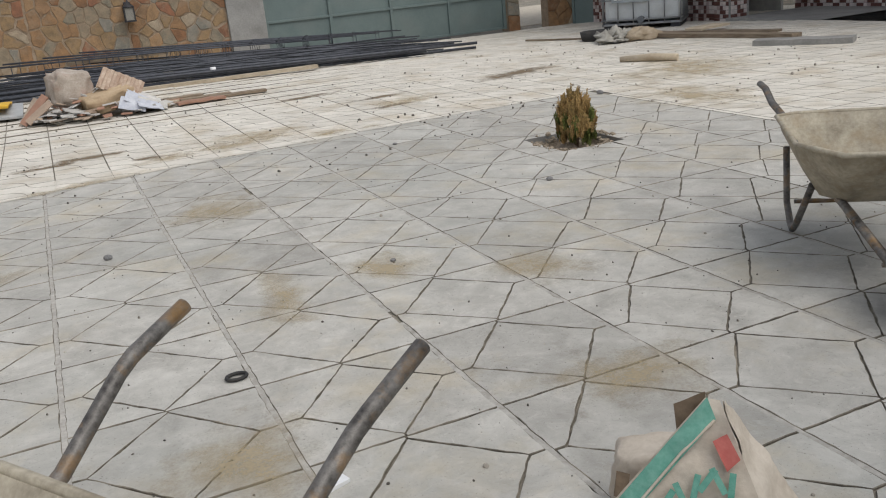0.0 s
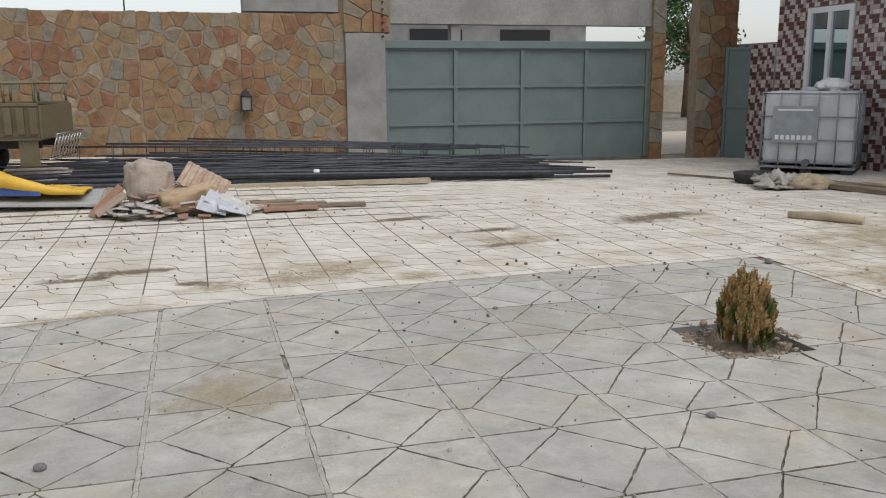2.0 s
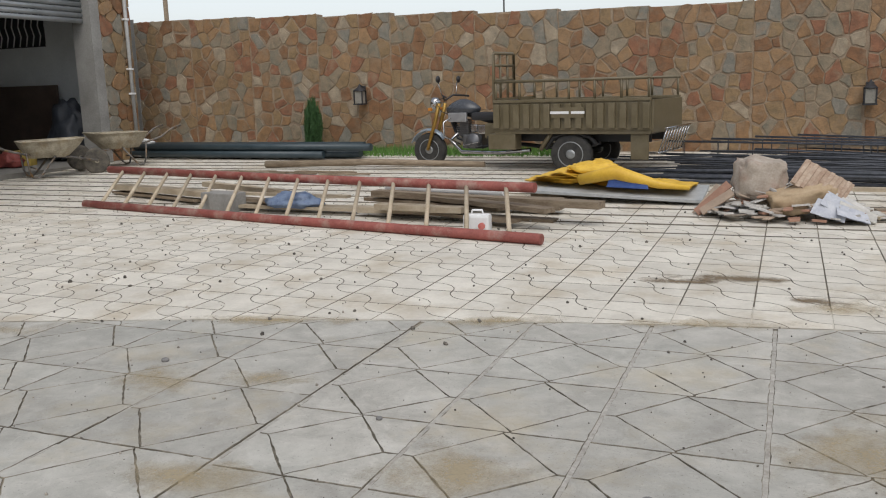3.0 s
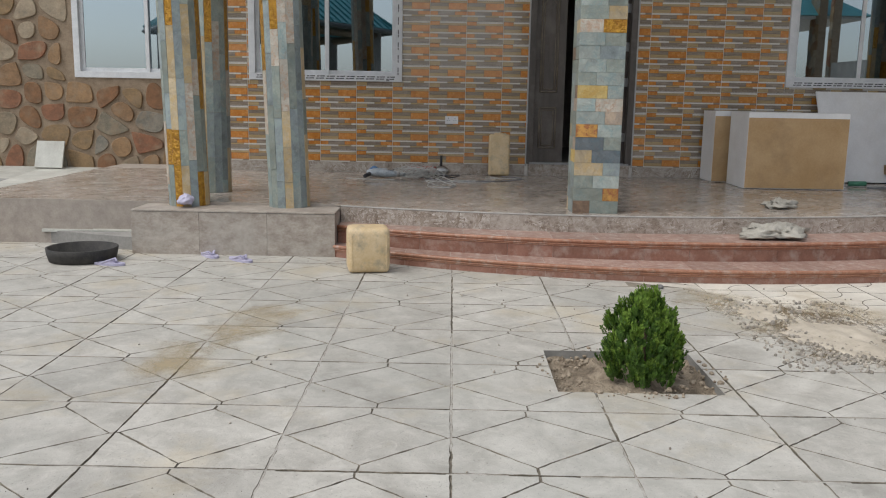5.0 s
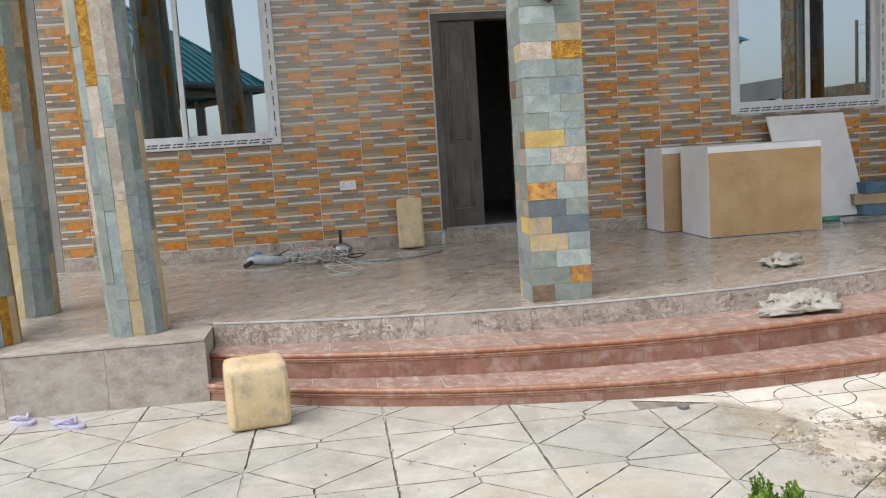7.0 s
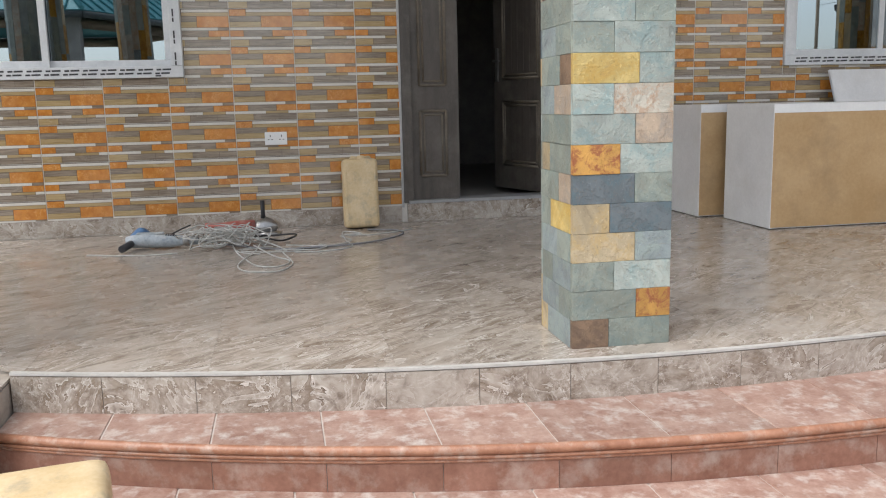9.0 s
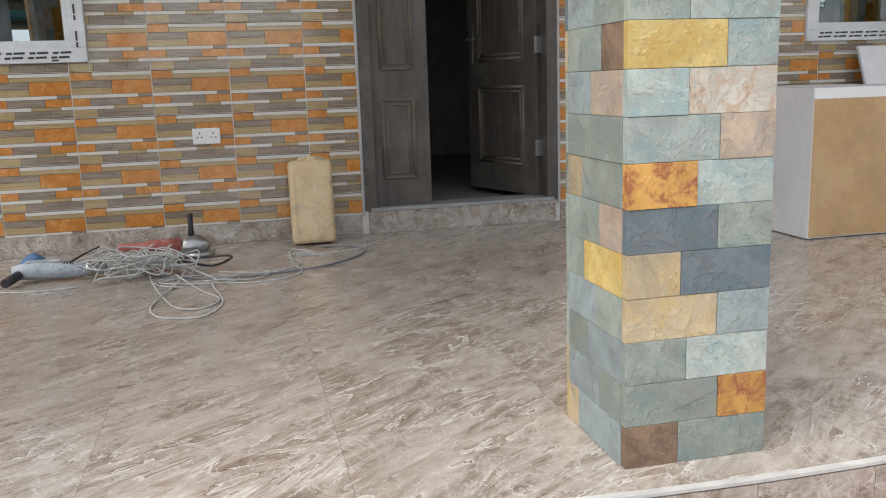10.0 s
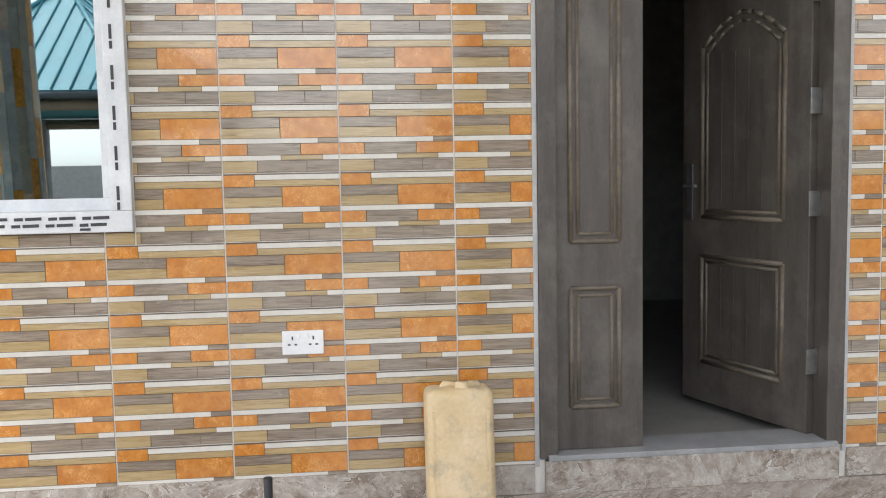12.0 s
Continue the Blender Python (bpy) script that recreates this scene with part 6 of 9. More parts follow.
board.matrix_basis = Matrix.Translation((0.24, -0.1, 0.29)) @ Euler((0.85, 0.5, -0.15)).to_matrix().to_4x4()
for k in range(6):
    part("rib", abox(-0.2 + 0.07 * k, -0.2 + 0.07 * k + 0.034, -0.128, 0.128, 0.0, 0.014, bevel=0.004), ridge, board)
pale_blue = surf("pale blue sheet", (0.36, 0.38, 0.44), (0.54, 0.55, 0.58), 9, 60, 0.7, 0.1)
for x, y, z, e in ((0.36, -0.24, 0.13, (0.8, 0.5, 0.0)), (0.46, -0.3, 0.07, (0.5, 0.3, 0.25)), (0.3, -0.3, 0.1, (0.9, 0.25, -0.2))):
    part("sheet", sheet(((-0.13, -0.07, 0), (0.13, -0.07, 0), (0.12, 0.07, 0), (-0.12, 0.08, 0)), 8, 6, 0.012, x * 9, 0.006, 9.0), pale_blue, pile, "crumpled pale blue sheet").matrix_basis = Matrix.Translation((x, y, z)) @ Euler(e).to_matrix().to_4x4()
for k, (x, y, ln, yaw, mt) in enumerate(((1.72, 9.62, 0.55, 0.02, old_wood), (2.05, 9.46, 0.6, -0.1, old_wood), (1.62, 9.3, 0.5, 0.05, shard_m[4]), (1.32, 9.6, 0.3, 0.5, shard_m[4]), (1.5, 9.75, 0.42, 0.15, old_wood), (1.3, 9.4, 0.22, 0.9, pale_wood))):
    plank(x, y, gz(x, y) + 0.008 * (k % 3), ln, 0.13, 0.025, yaw, "broken board beside the rubble heap", mt)

# board with yellow tarpaulin
brd = tagged(part("board", abox(-0.85, 0.85, -0.3, 0.3, 0, 0.03, bevel=0.004), surf("grey board", (0.3, 0.31, 0.31), (0.45, 0.46, 0.46), 5, 60, 0.6, 0.1)), "grey flat board propped off the paving", "board")
brd.matrix_world = Matrix.Translation((-0.95, 10.15, 0.13)) @ Matrix.Rotation(-0.02, 4, 'Z') @ Matrix.Rotation(0.04, 4, 'Y') @ Matrix.Rotation(0.12, 4, 'X')
plank(-1.2, 10.25, gz(-1.2, 10.2) - 0.01, 1.2, 0.2, 0.09, 0.3, "rough timber block under the board")
tarp_m = surf("yellow tarpaulin", (0.62, 0.36, 0.03), (0.78, 0.5, 0.06), 6, 50, 0.5, 0.2)
tarp = thing("tarpaulin", "folded yellow tarpaulin with a blue patch on a board", "tarpaulin", Matrix.Translation((-0.98, 10.25, 0.17)) @ Matrix.Rotation(-0.08, 4, 'Z'))
bm = bmesh.new()
for k in range(7):
    z = 0.012 + 0.02 * k
    ln = 1.55 - 0.12 * k
    pts = [(-ln * 0.5 - 0.05 + 0.02 * k, -0.3 + 0.02 * k, z + 0.05), (ln * 0.5 - 0.1 * k, -0.3 + 0.02 * k, z * 0.6), (ln * 0.5 - 0.12 * k, 0.2, z * 0.7), (-ln * 0.5, 0.25, z + 0.06)]
    src = sheet(pts, 24, 10, 0.02, k * 3.1, 0.012, 5.0)
    me = bpy.data.meshes.new("fold")
    src.to_mesh(me)
    src.free()
    bm.from_mesh(me)
part("folds", bm, tarp_m, tarp)
part("roll", crumpled(0.5, 0.4, 0.15, 31, 0.3), tarp_m, tarp).matrix_basis = Matrix.Translation((-0.16, 0, 0.08))
part("roll", atube([(-0.25, -0.31, 0.08), (0.1, -0.33, 0.16), (0.5, -0.3, 0.05), (0.78, -0.28, 0.02)], [0.05, 0.07, 0.04, 0.02], 12), tarp_m, tarp)
part("patch", sheet(((0.02, -0.335, 0.02), (0.42, -0.345, 0.01), (0.4, -0.335, 0.08), (0.05, -0.34, 0.11)), 10, 5, 0.01, 3), surf("blue patch", (0.03, 0.07, 0.25), (0.06, 0.12, 0.35), 8, 60, 0.5, 0.2), tarp, "blue patch")

# iron rods and pipes along the wall
rng = random.Random(15)
for k in range(46):
    x1 = rng.uniform(4.6, 5.9)
    ln = rng.uniform(5.0, 6.4)
    y = 11.15 + 2.0 * k / 45
    ya = y + rng.uniform(-0.2, 0.2)
    z = 0.03 + 0.04 * rng.randrange(3) + (0.04 if 8 < k < 36 else 0)
    r = 0.022 if k < 8 else 0.011
    pts = [(x1 - ln * s, ya + (y - ya) * s + 0.05 * math.sin(3 * s + k), gz(x1 - ln * s, y) + z + (0.05 * math.sin(5 * s + k) if r < 0.02 else 0.0)) for s in (0, 0.2, 0.4, 0.6, 0.8, 1.0)]
    tagged(part("iron_rod" if k >= 8 else "black_pipe", atube(pts, r, 6), steel_bar), "long black iron rod stacked along the wall" if k >= 8 else "long black plastic pipe stacked along the wall", "rod" if k >= 8 else "pipe", "rods along the wall" if k >= 8 else "pipes along the wall")
for k in range(4):
    x0 = -0.8 + 0.5 * k
    cage = thing("rebar_cage", "long tied iron reinforcement cage on the rod stack", "rebar cage", group="rebar cages")
    y = 12.75 + 0.3 * k
    for dy, dz in ((0, 0), (0.16, 0), (0, 0.16), (0.16, 0.16)):
        part("bar", atube([(x0, y + dy, gz(x0, y) + 0.14 + dz), (x0 + 2.6, y + dy, gz(x0 + 2.6, y) + 0.12 + dz), (x0 + 5.0, y + dy, gz(x0 + 5, y) + 0.1 + dz)], 0.008, 5), steel_bar, cage)
    for q in range(12):
        x = x0 + 0.2 + 0.4 * q
        z = gz(x, y) + 0.13
        part("stirrup", atube([(x, y, z), (x, y + 0.16, z), (x, y + 0.16, z + 0.16), (x, y, z + 0.16), (x, y, z)], 0.005, 5), steel_bar, cage)
fit_p = thing("pipe_joint", "small white plastic tee joint on the black pipes", "pipe joint", Matrix.Translation((2.13, 11.25, gz(2, 11.2) + 0.06)))
part("tee", tube(atube([(-0.07, 0, 0), (0.07, 0, 0)], 0.035, 10), [(0, 0, 0), (0, 0, 0.09)], 0.035, 10), white_paint, fit_p)
plank(2.1, 10.98, gz(2, 11), 2.6, 0.12, 0.04, -0.03, "long pale timber strip beside the rods", pale_wood)
plank(1.2, 13.6, gz(1, 13.6) + 0.16, 1.4, 0.14, 0.05, 0.0, "dark timber on the rod stack")
for k in range(9):
    y, z = 13.35 + 0.13 * (k % 5), gz(-8, 13.4) + 0.08 + 0.11 * (k // 5)
    x0 = -10.1 + 0.25 * (k % 3)
    tagged(part("drain_pipe", atube([(x0, y + 0.1, z), (x0 + 4.2 + 0.3 * (k % 2), y - 0.1, z)], 0.055, 12), surf("dark green pipe", (0.02, 0.035, 0.045), (0.045, 0.065, 0.075), 6, 60, 0.4, 0.05)), "long dark plastic drain pipe lying by the wall", "pipe", "drain pipes by the wall")
log_ = tagged(part("pole", atube([(-6.3, 12.3, 0.16), (-4.6, 12.3, 0.2), (-3.0, 12.25, 0.18)], [0.05, 0.045, 0.035], 10), old_wood), "long crooked wooden pole on the paving", "pole")
for k in range(7):
    plank(-7.2 + 0.42 * k, 11.6 + 0.13 * (k % 3), gz(-6, 11.6) + 0.01, 0.7 + 0.12 * (k % 3), 0.05, 0.02, 0.15 * (k % 4) - 0.2, "thin wooden stick on the paving", old_wood, name="stick", cat="stick", group="sticks")

# grass and a small shrub at the wall's foot
rng = random.Random(3)
bm = bmesh.new()
for k in range(5200):
    x, y = rng.uniform(-7.6, -1.9), 14.45 - rng.random() ** 1.4 * 0.75
    h = rng.uniform(0.05, 0.16)
    a = rng.uniform(0, 6.28)
    dx, dy = math.cos(a) * 0.006, math.sin(a) * 0.006
    b = Vector((x, y, gz(x, y)))
    lean = Vector((rng.uniform(-.05, .05), rng.uniform(-.05, .03), 0))
    bm.faces.new([bm.verts.new(p) for p in (b - Vector((dx, dy, 0)), b + Vector((dx, dy, 0)), b + lean + Vector((0, 0, h)))])
tagged(part("grass", bm, surf("grass blades", (0.05, 0.14, 0.02), (0.13, 0.26, 0.05), 4, 40, 0.8, 0.0, vary=0.3, island=True)), "strip of green grass along the compound wall", "grass", kind="stuff")
thuja(Matrix.Translation((-6.55, 14.1, gz(-6.5, 14.1))), 0.85, 0.34, 9, [surf("dark conifer leaf", (0.02, 0.06, 0.015), (0.05, 0.12, 0.03), 30, 90, 0.7, 0.1, vary=0.3, island=True)], "dark green slim young thuja beside the compound wall")


# wall lamps
def wall_lamp(m):
    l = thing("wall_lamp", "black lantern wall lamp on the stone wall", "wall lamp", m, "wall lamps")
    blk_m = plain("black lamp metal", (0.025, 0.025, 0.028), 0.5)
    part("back_plate", abox(-0.05, 0.05, -0.03, -0.0, -0.08, 0.14, bevel=0.006), blk_m, l)
    part("arm", atube([(0, -0.02, 0.1), (0, -0.08, 0.15), (0, -0.12, 0.12)], 0.01), blk_m, l)
    bm = bmesh.new()
    for x in (-0.07, 0.07):
        for y in (-0.19, -0.05):
            box(bm, x - 0.008, x + 0.008, y - 0.008, y + 0.008, -0.14, 0.06)
    box(bm, -0.085, 0.085, -0.205, -0.035, -0.155, -0.135)
    part("cage", bm, blk_m, l)
    part("cap", turned([(0.12, 0.06), (0.1, 0.08), (0.03, 0.13), (0.012, 0.17)], 4, m=Matrix.Translation((0, -0.12, 0)) @ Matrix.Rotation(math.pi / 4, 4, 'Z')), blk_m, l)
    part("glass", abox(-0.06, 0.06, -0.18, -0.06, -0.13, 0.055), plain("milky lamp glass", (0.3, 0.28, 0.24), 0.3), l, "milky lamp glass")


for x, z in ((1.55, 0.92), (-5.8, 1.08)):
    wall_lamp(Matrix.Translation((x, WY - 0.035, z)))


# ---- cargo tricycle ----
def tricycle():
    fwd = Vector((-0.985, 0.17, 0)).normalized()
    t = thing("cargo_tricycle", "olive brown motor cargo tricycle parked beside the stone wall", "tricycle", Matrix.Translation((-1.74, 12.5, gz(-2, 12.0) - 0.015)) @ Matrix.Rotation(math.atan2(fwd.y, fwd.x), 4, 'Z') @ Matrix.Diagonal((0.95, 0.89, 0.88, 1)))
    olive = surf("olive paint", (0.115, 0.092, 0.05), (0.165, 0.135, 0.08), 5, 60, 0.45, 0.05, stain=(0.2, 0.17, 0.12), stain_scale=4, stain_amount=0.4)
    chrome = surf("chrome", (0.4, 0.4, 0.4), (0.6, 0.6, 0.6), 20, 90, 0.2, 0.02, metal=1.0)
    engine = plain("engine metal", (0.16, 0.16, 0.165), 0.4, 0.7)
    black = plain("black frame", (0.02, 0.02, 0.022), 0.5)
    X0, X1, W, Z = -1.05, 1.05, 0.62, 0.55
    part("floor", abox(X0, X1, -W, W, Z, Z + 0.05, bevel=0.006), olive, t)
    for s in (-1, 1):
        pan = part("side_panel", abox(X0, X1, s * W - 0.012, s * W + 0.012, Z + 0.05, Z + 0.44, bevel=0.003), olive, t)
        for k in range(15):
            x = X0 + 0.05 + (X1 - X0 - 0.1) * k / 14
            part("rib", abox(x - 0.042, x + 0.042, s * (W + 0.027) - 0.027, s * (W + 0.027) + 0.027, Z + 0.08, Z + 0.41, bevel=0.006), olive, pan)
        part("top_flange", abox(X0, X1, s * W - 0.03, s * W + 0.03, Z + 0.43, Z + 0.47, bevel=0.005), olive, pan)
        rail = part("side_rail", atube([(X0, s * W, Z + 0.72), (X1, s * W, Z + 0.72)], 0.02, 8), olive, t)
        for k in range(7):
            x = X0 + 0.03 + (X1 - X0 - 0.06) * k / 6
            part("post", atube([(x, s * W, Z + 0.46), (x, s * W, Z + 0.72)], 0.016, 6), olive, rail)
        if s > 0:
            plate = part("name_plate", abox(-0.22, 0.22, W + 0.054, W + 0.058, Z + 0.22, Z + 0.36), olive, pan)
            print_bars(((-3.3, 0.3), (0.75, 3.3)), 0.07, Matrix.Translation((0.0, W + 0.061, Z + 0.29)) @ Matrix(((-1, 0, 0, 0), (0, 0, 1, 0), (0, 1, 0, 0), (0, 0, 0, 1))), white_paint, plate)
    part("front_panel", abox(X1 - 0.02, X1, -W, W, Z + 0.05, Z + 0.5), olive, t)
    guard = part("head_guard", atube([(X1, 0, Z + 0.4), (X1, 0, Z + 1.1), (X1, 0.03, Z + 1.12), (X1, W - 0.03, Z + 1.12), (X1, W, Z + 1.1), (X1, W, Z + 0.4)], 0.022, 8), olive, t)
    for y in (0.2, 0.42):
        part("guard_post", atube([(X1, y, Z + 0.4), (X1, y, Z + 1.12)], 0.018, 8), olive, guard)
    for z in (0.75, 0.95):
        part("guard_rail", atube([(X1, 0, Z + z), (X1, W, Z + z)], 0.018, 8), olive, guard)
    tail = part("tail_gate", abox(X0 - 0.03, X0 - 0.005, -W, W, Z + 0.02, Z + 0.44, bevel=0.004), olive, t)
    bm = bmesh.new()
    for k in range(9):
        y = -0.5 + 0.125 * k
        tube(bm, [(X0 - 0.06, y, 0.3), (X0 - 0.16, y, 0.62)], 0.01, 6)
    for z, x in ((0.3, -0.06), (0.62, -0.16)):
        tube(bm, [(X0 + x, -0.55, z), (X0 + x, 0.55, z)], 0.014, 6)
    part("step_grille", bm, chrome, tail, "pale metal rear grille")
    part("mud_flap", abox(X0 + 0.04, X0 + 0.26, W - 0.06, W - 0.03, 0.22, Z, bevel=0.004), olive, t)
    bm = bmesh.new()
    for s in (-0.28, 0.28):
        box(bm, X0 + 0.1, 1.2, s - 0.03, s + 0.03, Z - 0.12, Z)
    tube(bm, [(1.1, 0.12, 0.45), (1.5, 0.1, 0.32), (1.9, 0.08, 0.45), (2.1, 0.0, 0.85)], 0.025, 8)
    tube(bm, [(1.1, -0.12, 0.45), (1.5, -0.1, 0.32), (1.9, -0.08, 0.45), (2.1, 0.0, 0.85)], 0.025, 8)
    tube(bm, [(2.1, 0.0, 0.9), (1.5, 0, 0.72), (1.0, 0, 0.6)], 0.03, 8)
    tube(bm, [(0, -0.55, 0.27), (0, 0.55, 0.27)], 0.045, 8)
    tube(bm, [(0, 0, 0.27), (1.3, 0, 0.4)], 0.03, 8)
    part("chassis", bm, black, t)
    for s in (-1, 1):
        part("leaf_spring", atube([(-0.35, s * 0.42, 0.42), (0, s * 0.42, 0.3), (0.35, s * 0.42, 0.42)], 0.022, 6), black, t)
        part("strut", atube([(0.28, s * 0.55, Z), (0.42, s * 0.55, Z - 0.22)], 0.03, 6), olive, t)

    def wheel(x, y, r, wd, nm):
        w = new(nm)
        w.parent = t
        w.matrix_basis = Matrix.Translation((x, y, r)) @ Matrix.Rotation(math.pi / 2, 4, 'X')
        part("tyre", turned([(r * 0.62, -wd * 0.8), (r * 0.9, -wd), (r * 0.98, -wd * 0.75), (r, 0), (r * 0.98, wd * 0.75), (r * 0.9, wd), (r * 0.62, wd * 0.8)], 32), rubber, w, "black tyre")
        part("rim", turned([(0.03, -wd * 1.02), (0.06, -wd * 0.95), (0.07, -wd * 0.4), (r * 0.5, -wd * 0.35), (r * 0.58, -wd * 0.8), (r * 0.63, -wd * 0.85), (r * 0.63, wd * 0.85), (r * 0.58, wd * 0.8), (r * 0.5, wd * 0.35), (0.07, wd * 0.4), (0.06, wd * 0.95), (0.03, wd * 1.02)], 24), plain("grey rim", (0.3, 0.31, 0.31), 0.4, 0.5), w, "grey steel rim")
        return w
    wheel(0, 0.52, 0.275, 0.065, "rear_wheel")
    wheel(0, -0.52, 0.275, 0.065, "rear_wheel")
    wheel(2.42, 0, 0.265, 0.055, "front_wheel")
    for s in (-1, 1):
        part("mudguard", atube([(0.36, s * 0.52, 0.34), (0.25, s * 0.52, 0.5), (0, s * 0.52, 0.57), (-0.25, s * 0.52, 0.5), (-0.33, s * 0.52, 0.4)], 0.03, 6), black, t)
        part("fork", atube([(2.42, s * 0.09, 0.265), (2.27, s * 0.09, 0.72), (2.2, s * 0.09, 0.98)], [0.024, 0.03, 0.03], 8), plain("gold fork", (0.42, 0.25, 0.06), 0.35, 0.6), t, "gold coloured fork leg")
        part("handlebar", atube([(2.16, 0, 1.02), (2.1, s * 0.15, 1.1), (1.95, s * 0.36, 1.08)], 0.014, 8), black, t)
        part("mirror", turned([(0.0, 0), (0.05, 0.004), (0.055, 0.02), (0.02, 0.035)], 12, m=Matrix.Translation((2.1, s * 0.3, 1.34)) @ Matrix.Rotation(-math.pi / 2, 4, 'Y')), black, t)
        part("mirror_stalk", atube([(2.08, s * 0.2, 1.09), (2.1, s * 0.28, 1.3)], 0.007, 6), chrome, t)
        part("indicator", abox(2.28, 2.33, s * 0.17 - 0.03, s * 0.17 + 0.03, 0.87, 0.92, bevel=0.012), plain("amber lens", (0.6, 0.22, 0.03), 0.3), t, "amber indicator")
    bm = bmesh.new()
    for k in range(9):
        a = math.radians(20 + 16 * k)
        x, z = 2.42 + 0.31 * math.cos(a), 0.265 + 0.31 * math.sin(a)
        bm.verts.new((x, -0.075, z)), bm.verts.new((x, 0, z + 0.03)), bm.verts.new((x, 0.075, z))
    bm.verts.ensure_lookup_table()
    for k in range(8):
        for q in (0, 1):
            f = bm.faces.new((bm.verts[3 * k + q], bm.verts[3 * k + q + 1], bm.verts[3 * k + 4 + q], bm.verts[3 * k + 3 + q]))
            f.smooth = True
    ob = part("front_mudguard", bm, plain("silver blue paint", (0.3, 0.36, 0.42), 0.3, 0.3), t, "silver blue front mudguard")
    ob.modifiers.new("thick", 'SOLIDIFY').thickness = 0.012
    part("headlight", turned([(0.02, -0.08), (0.09, -0.03), (0.1, 0.03), (0.085, 0.05), (0.0, 0.06)], 18, m=Matrix.Translation((2.3, 0, 0.98)) @ Matrix.Rotation(math.pi / 2, 4, 'Y')), chrome, t, "round chrome headlight")
    part("fuel_tank", crumpled(0.52, 0.28, 0.22, 40, 0.03), plain("dark tank paint", (0.06, 0.065, 0.075), 0.25), t, "dark glossy fuel tank").matrix_basis = Matrix.Translation((1.85, 0, 0.82))
    part("seat", abox(1.1, 1.66, -0.16, 0.16, 0.72, 0.84, bevel=0.045), plain("seat cover", (0.025, 0.025, 0.028), 0.6), t, "black seat")
    part("seat_back", abox(1.02, 1.09, -0.18, 0.18, 0.78, 1.02, bevel=0.03), plain("blue pad", (0.03, 0.05, 0.12), 0.6), t, "dark blue back pad")
    part("engine", abox(1.5, 1.82, -0.13, 0.13, 0.3, 0.52, bevel=0.04), engine, t)
    cyl = part("cylinder", abox(1.75, 1.89, -0.06, 0.06, 0.48, 0.74, bevel=0.01), engine, t, "finned engine cylinder")
    for k in range(7):
        part("fin", abox(1.72, 1.92, -0.09, 0.09, 0.5 + 0.03 * k, 0.515 + 0.03 * k), engine, cyl)
    part("clutch_cover", turned([(0.0, -0.02), (0.1, -0.02), (0.12, 0.0), (0.1, 0.03), (0.0, 0.04)], 18, m=Matrix.Translation((1.62, 0.15, 0.42)) @ Matrix.Rotation(-math.pi / 2, 4, 'X')), engine, t, "round engine cover")
    part("carburettor", abox(1.6, 1.72, -0.05, 0.06, 0.54, 0.66, bevel=0.02), chrome, t)
    part("battery_box", abox(1.12, 1.36, 0.06, 0.24, 0.34, 0.5, bevel=0.012), black, t)
    part("crash_bar", atube([(1.95, 0.1, 0.8), (2.02, 0.3, 0.7), (2.0, 0.32, 0.5), (1.85, 0.12, 0.36)], 0.013, 8), chrome, t, "chrome crash bar")
    part("foot_rest", atube([(1.5, -0.3, 0.33), (1.5, 0.3, 0.33)], 0.016, 8), black, t)
    part("shift_lever", atube([(1.52, 0.2, 0.4), (1.72, 0.22, 0.36), (1.72, 0.28, 0.36)], 0.008, 6), chrome, t)
    part("control_cable", atube([(2.0, 0.2, 1.08), (2.22, 0.16, 1.02), (2.16, 0.1, 0.86), (1.9, 0.06, 0.74)], 0.007, 6), black, t)
    part("tank_side_panel", abox(1.72, 2.02, 0.12, 0.17, 0.7, 0.84, bevel=0.02), plain("silver trim", (0.35, 0.35, 0.36), 0.35, 0.4), t, "silver tank side panel")
    part("oil_tank", abox(1.4, 1.54, 0.08, 0.18, 0.52, 0.66, bevel=0.02), chrome, t)
    part("exhaust", atube([(1.9, 0.08, 0.55), (2.0, 0.12, 0.42), (1.8, 0.16, 0.25), (1.2, 0.2, 0.25), (0.7, 0.25, 0.3)], 0.028, 8), chrome, t)
    part("side_cover", abox(1.1, 1.42, 0.1, 0.2, 0.45, 0.68, bevel=0.03), olive, t)
    part("toolbox", abox(0.75, 1.15, W - 0.2, W, Z - 0.22, Z, bevel=0.015), olive, t)


tricycle()


# ---- things: terrace ----
fibre = surf("brown fibreboard", (0.42, 0.265, 0.12), (0.53, 0.36, 0.19), 3, 50, 0.6, 0.05, stain=(0.26, 0.17, 0.09), stain_scale=3, stain_amount=0.5)
melamine = surf("white melamine", (0.66, 0.66, 0.66), (0.78, 0.78, 0.78), 3, 60, 0.4, 0.03, stain=(0.6, 0.58, 0.54), stain_scale=3, stain_amount=0.5)


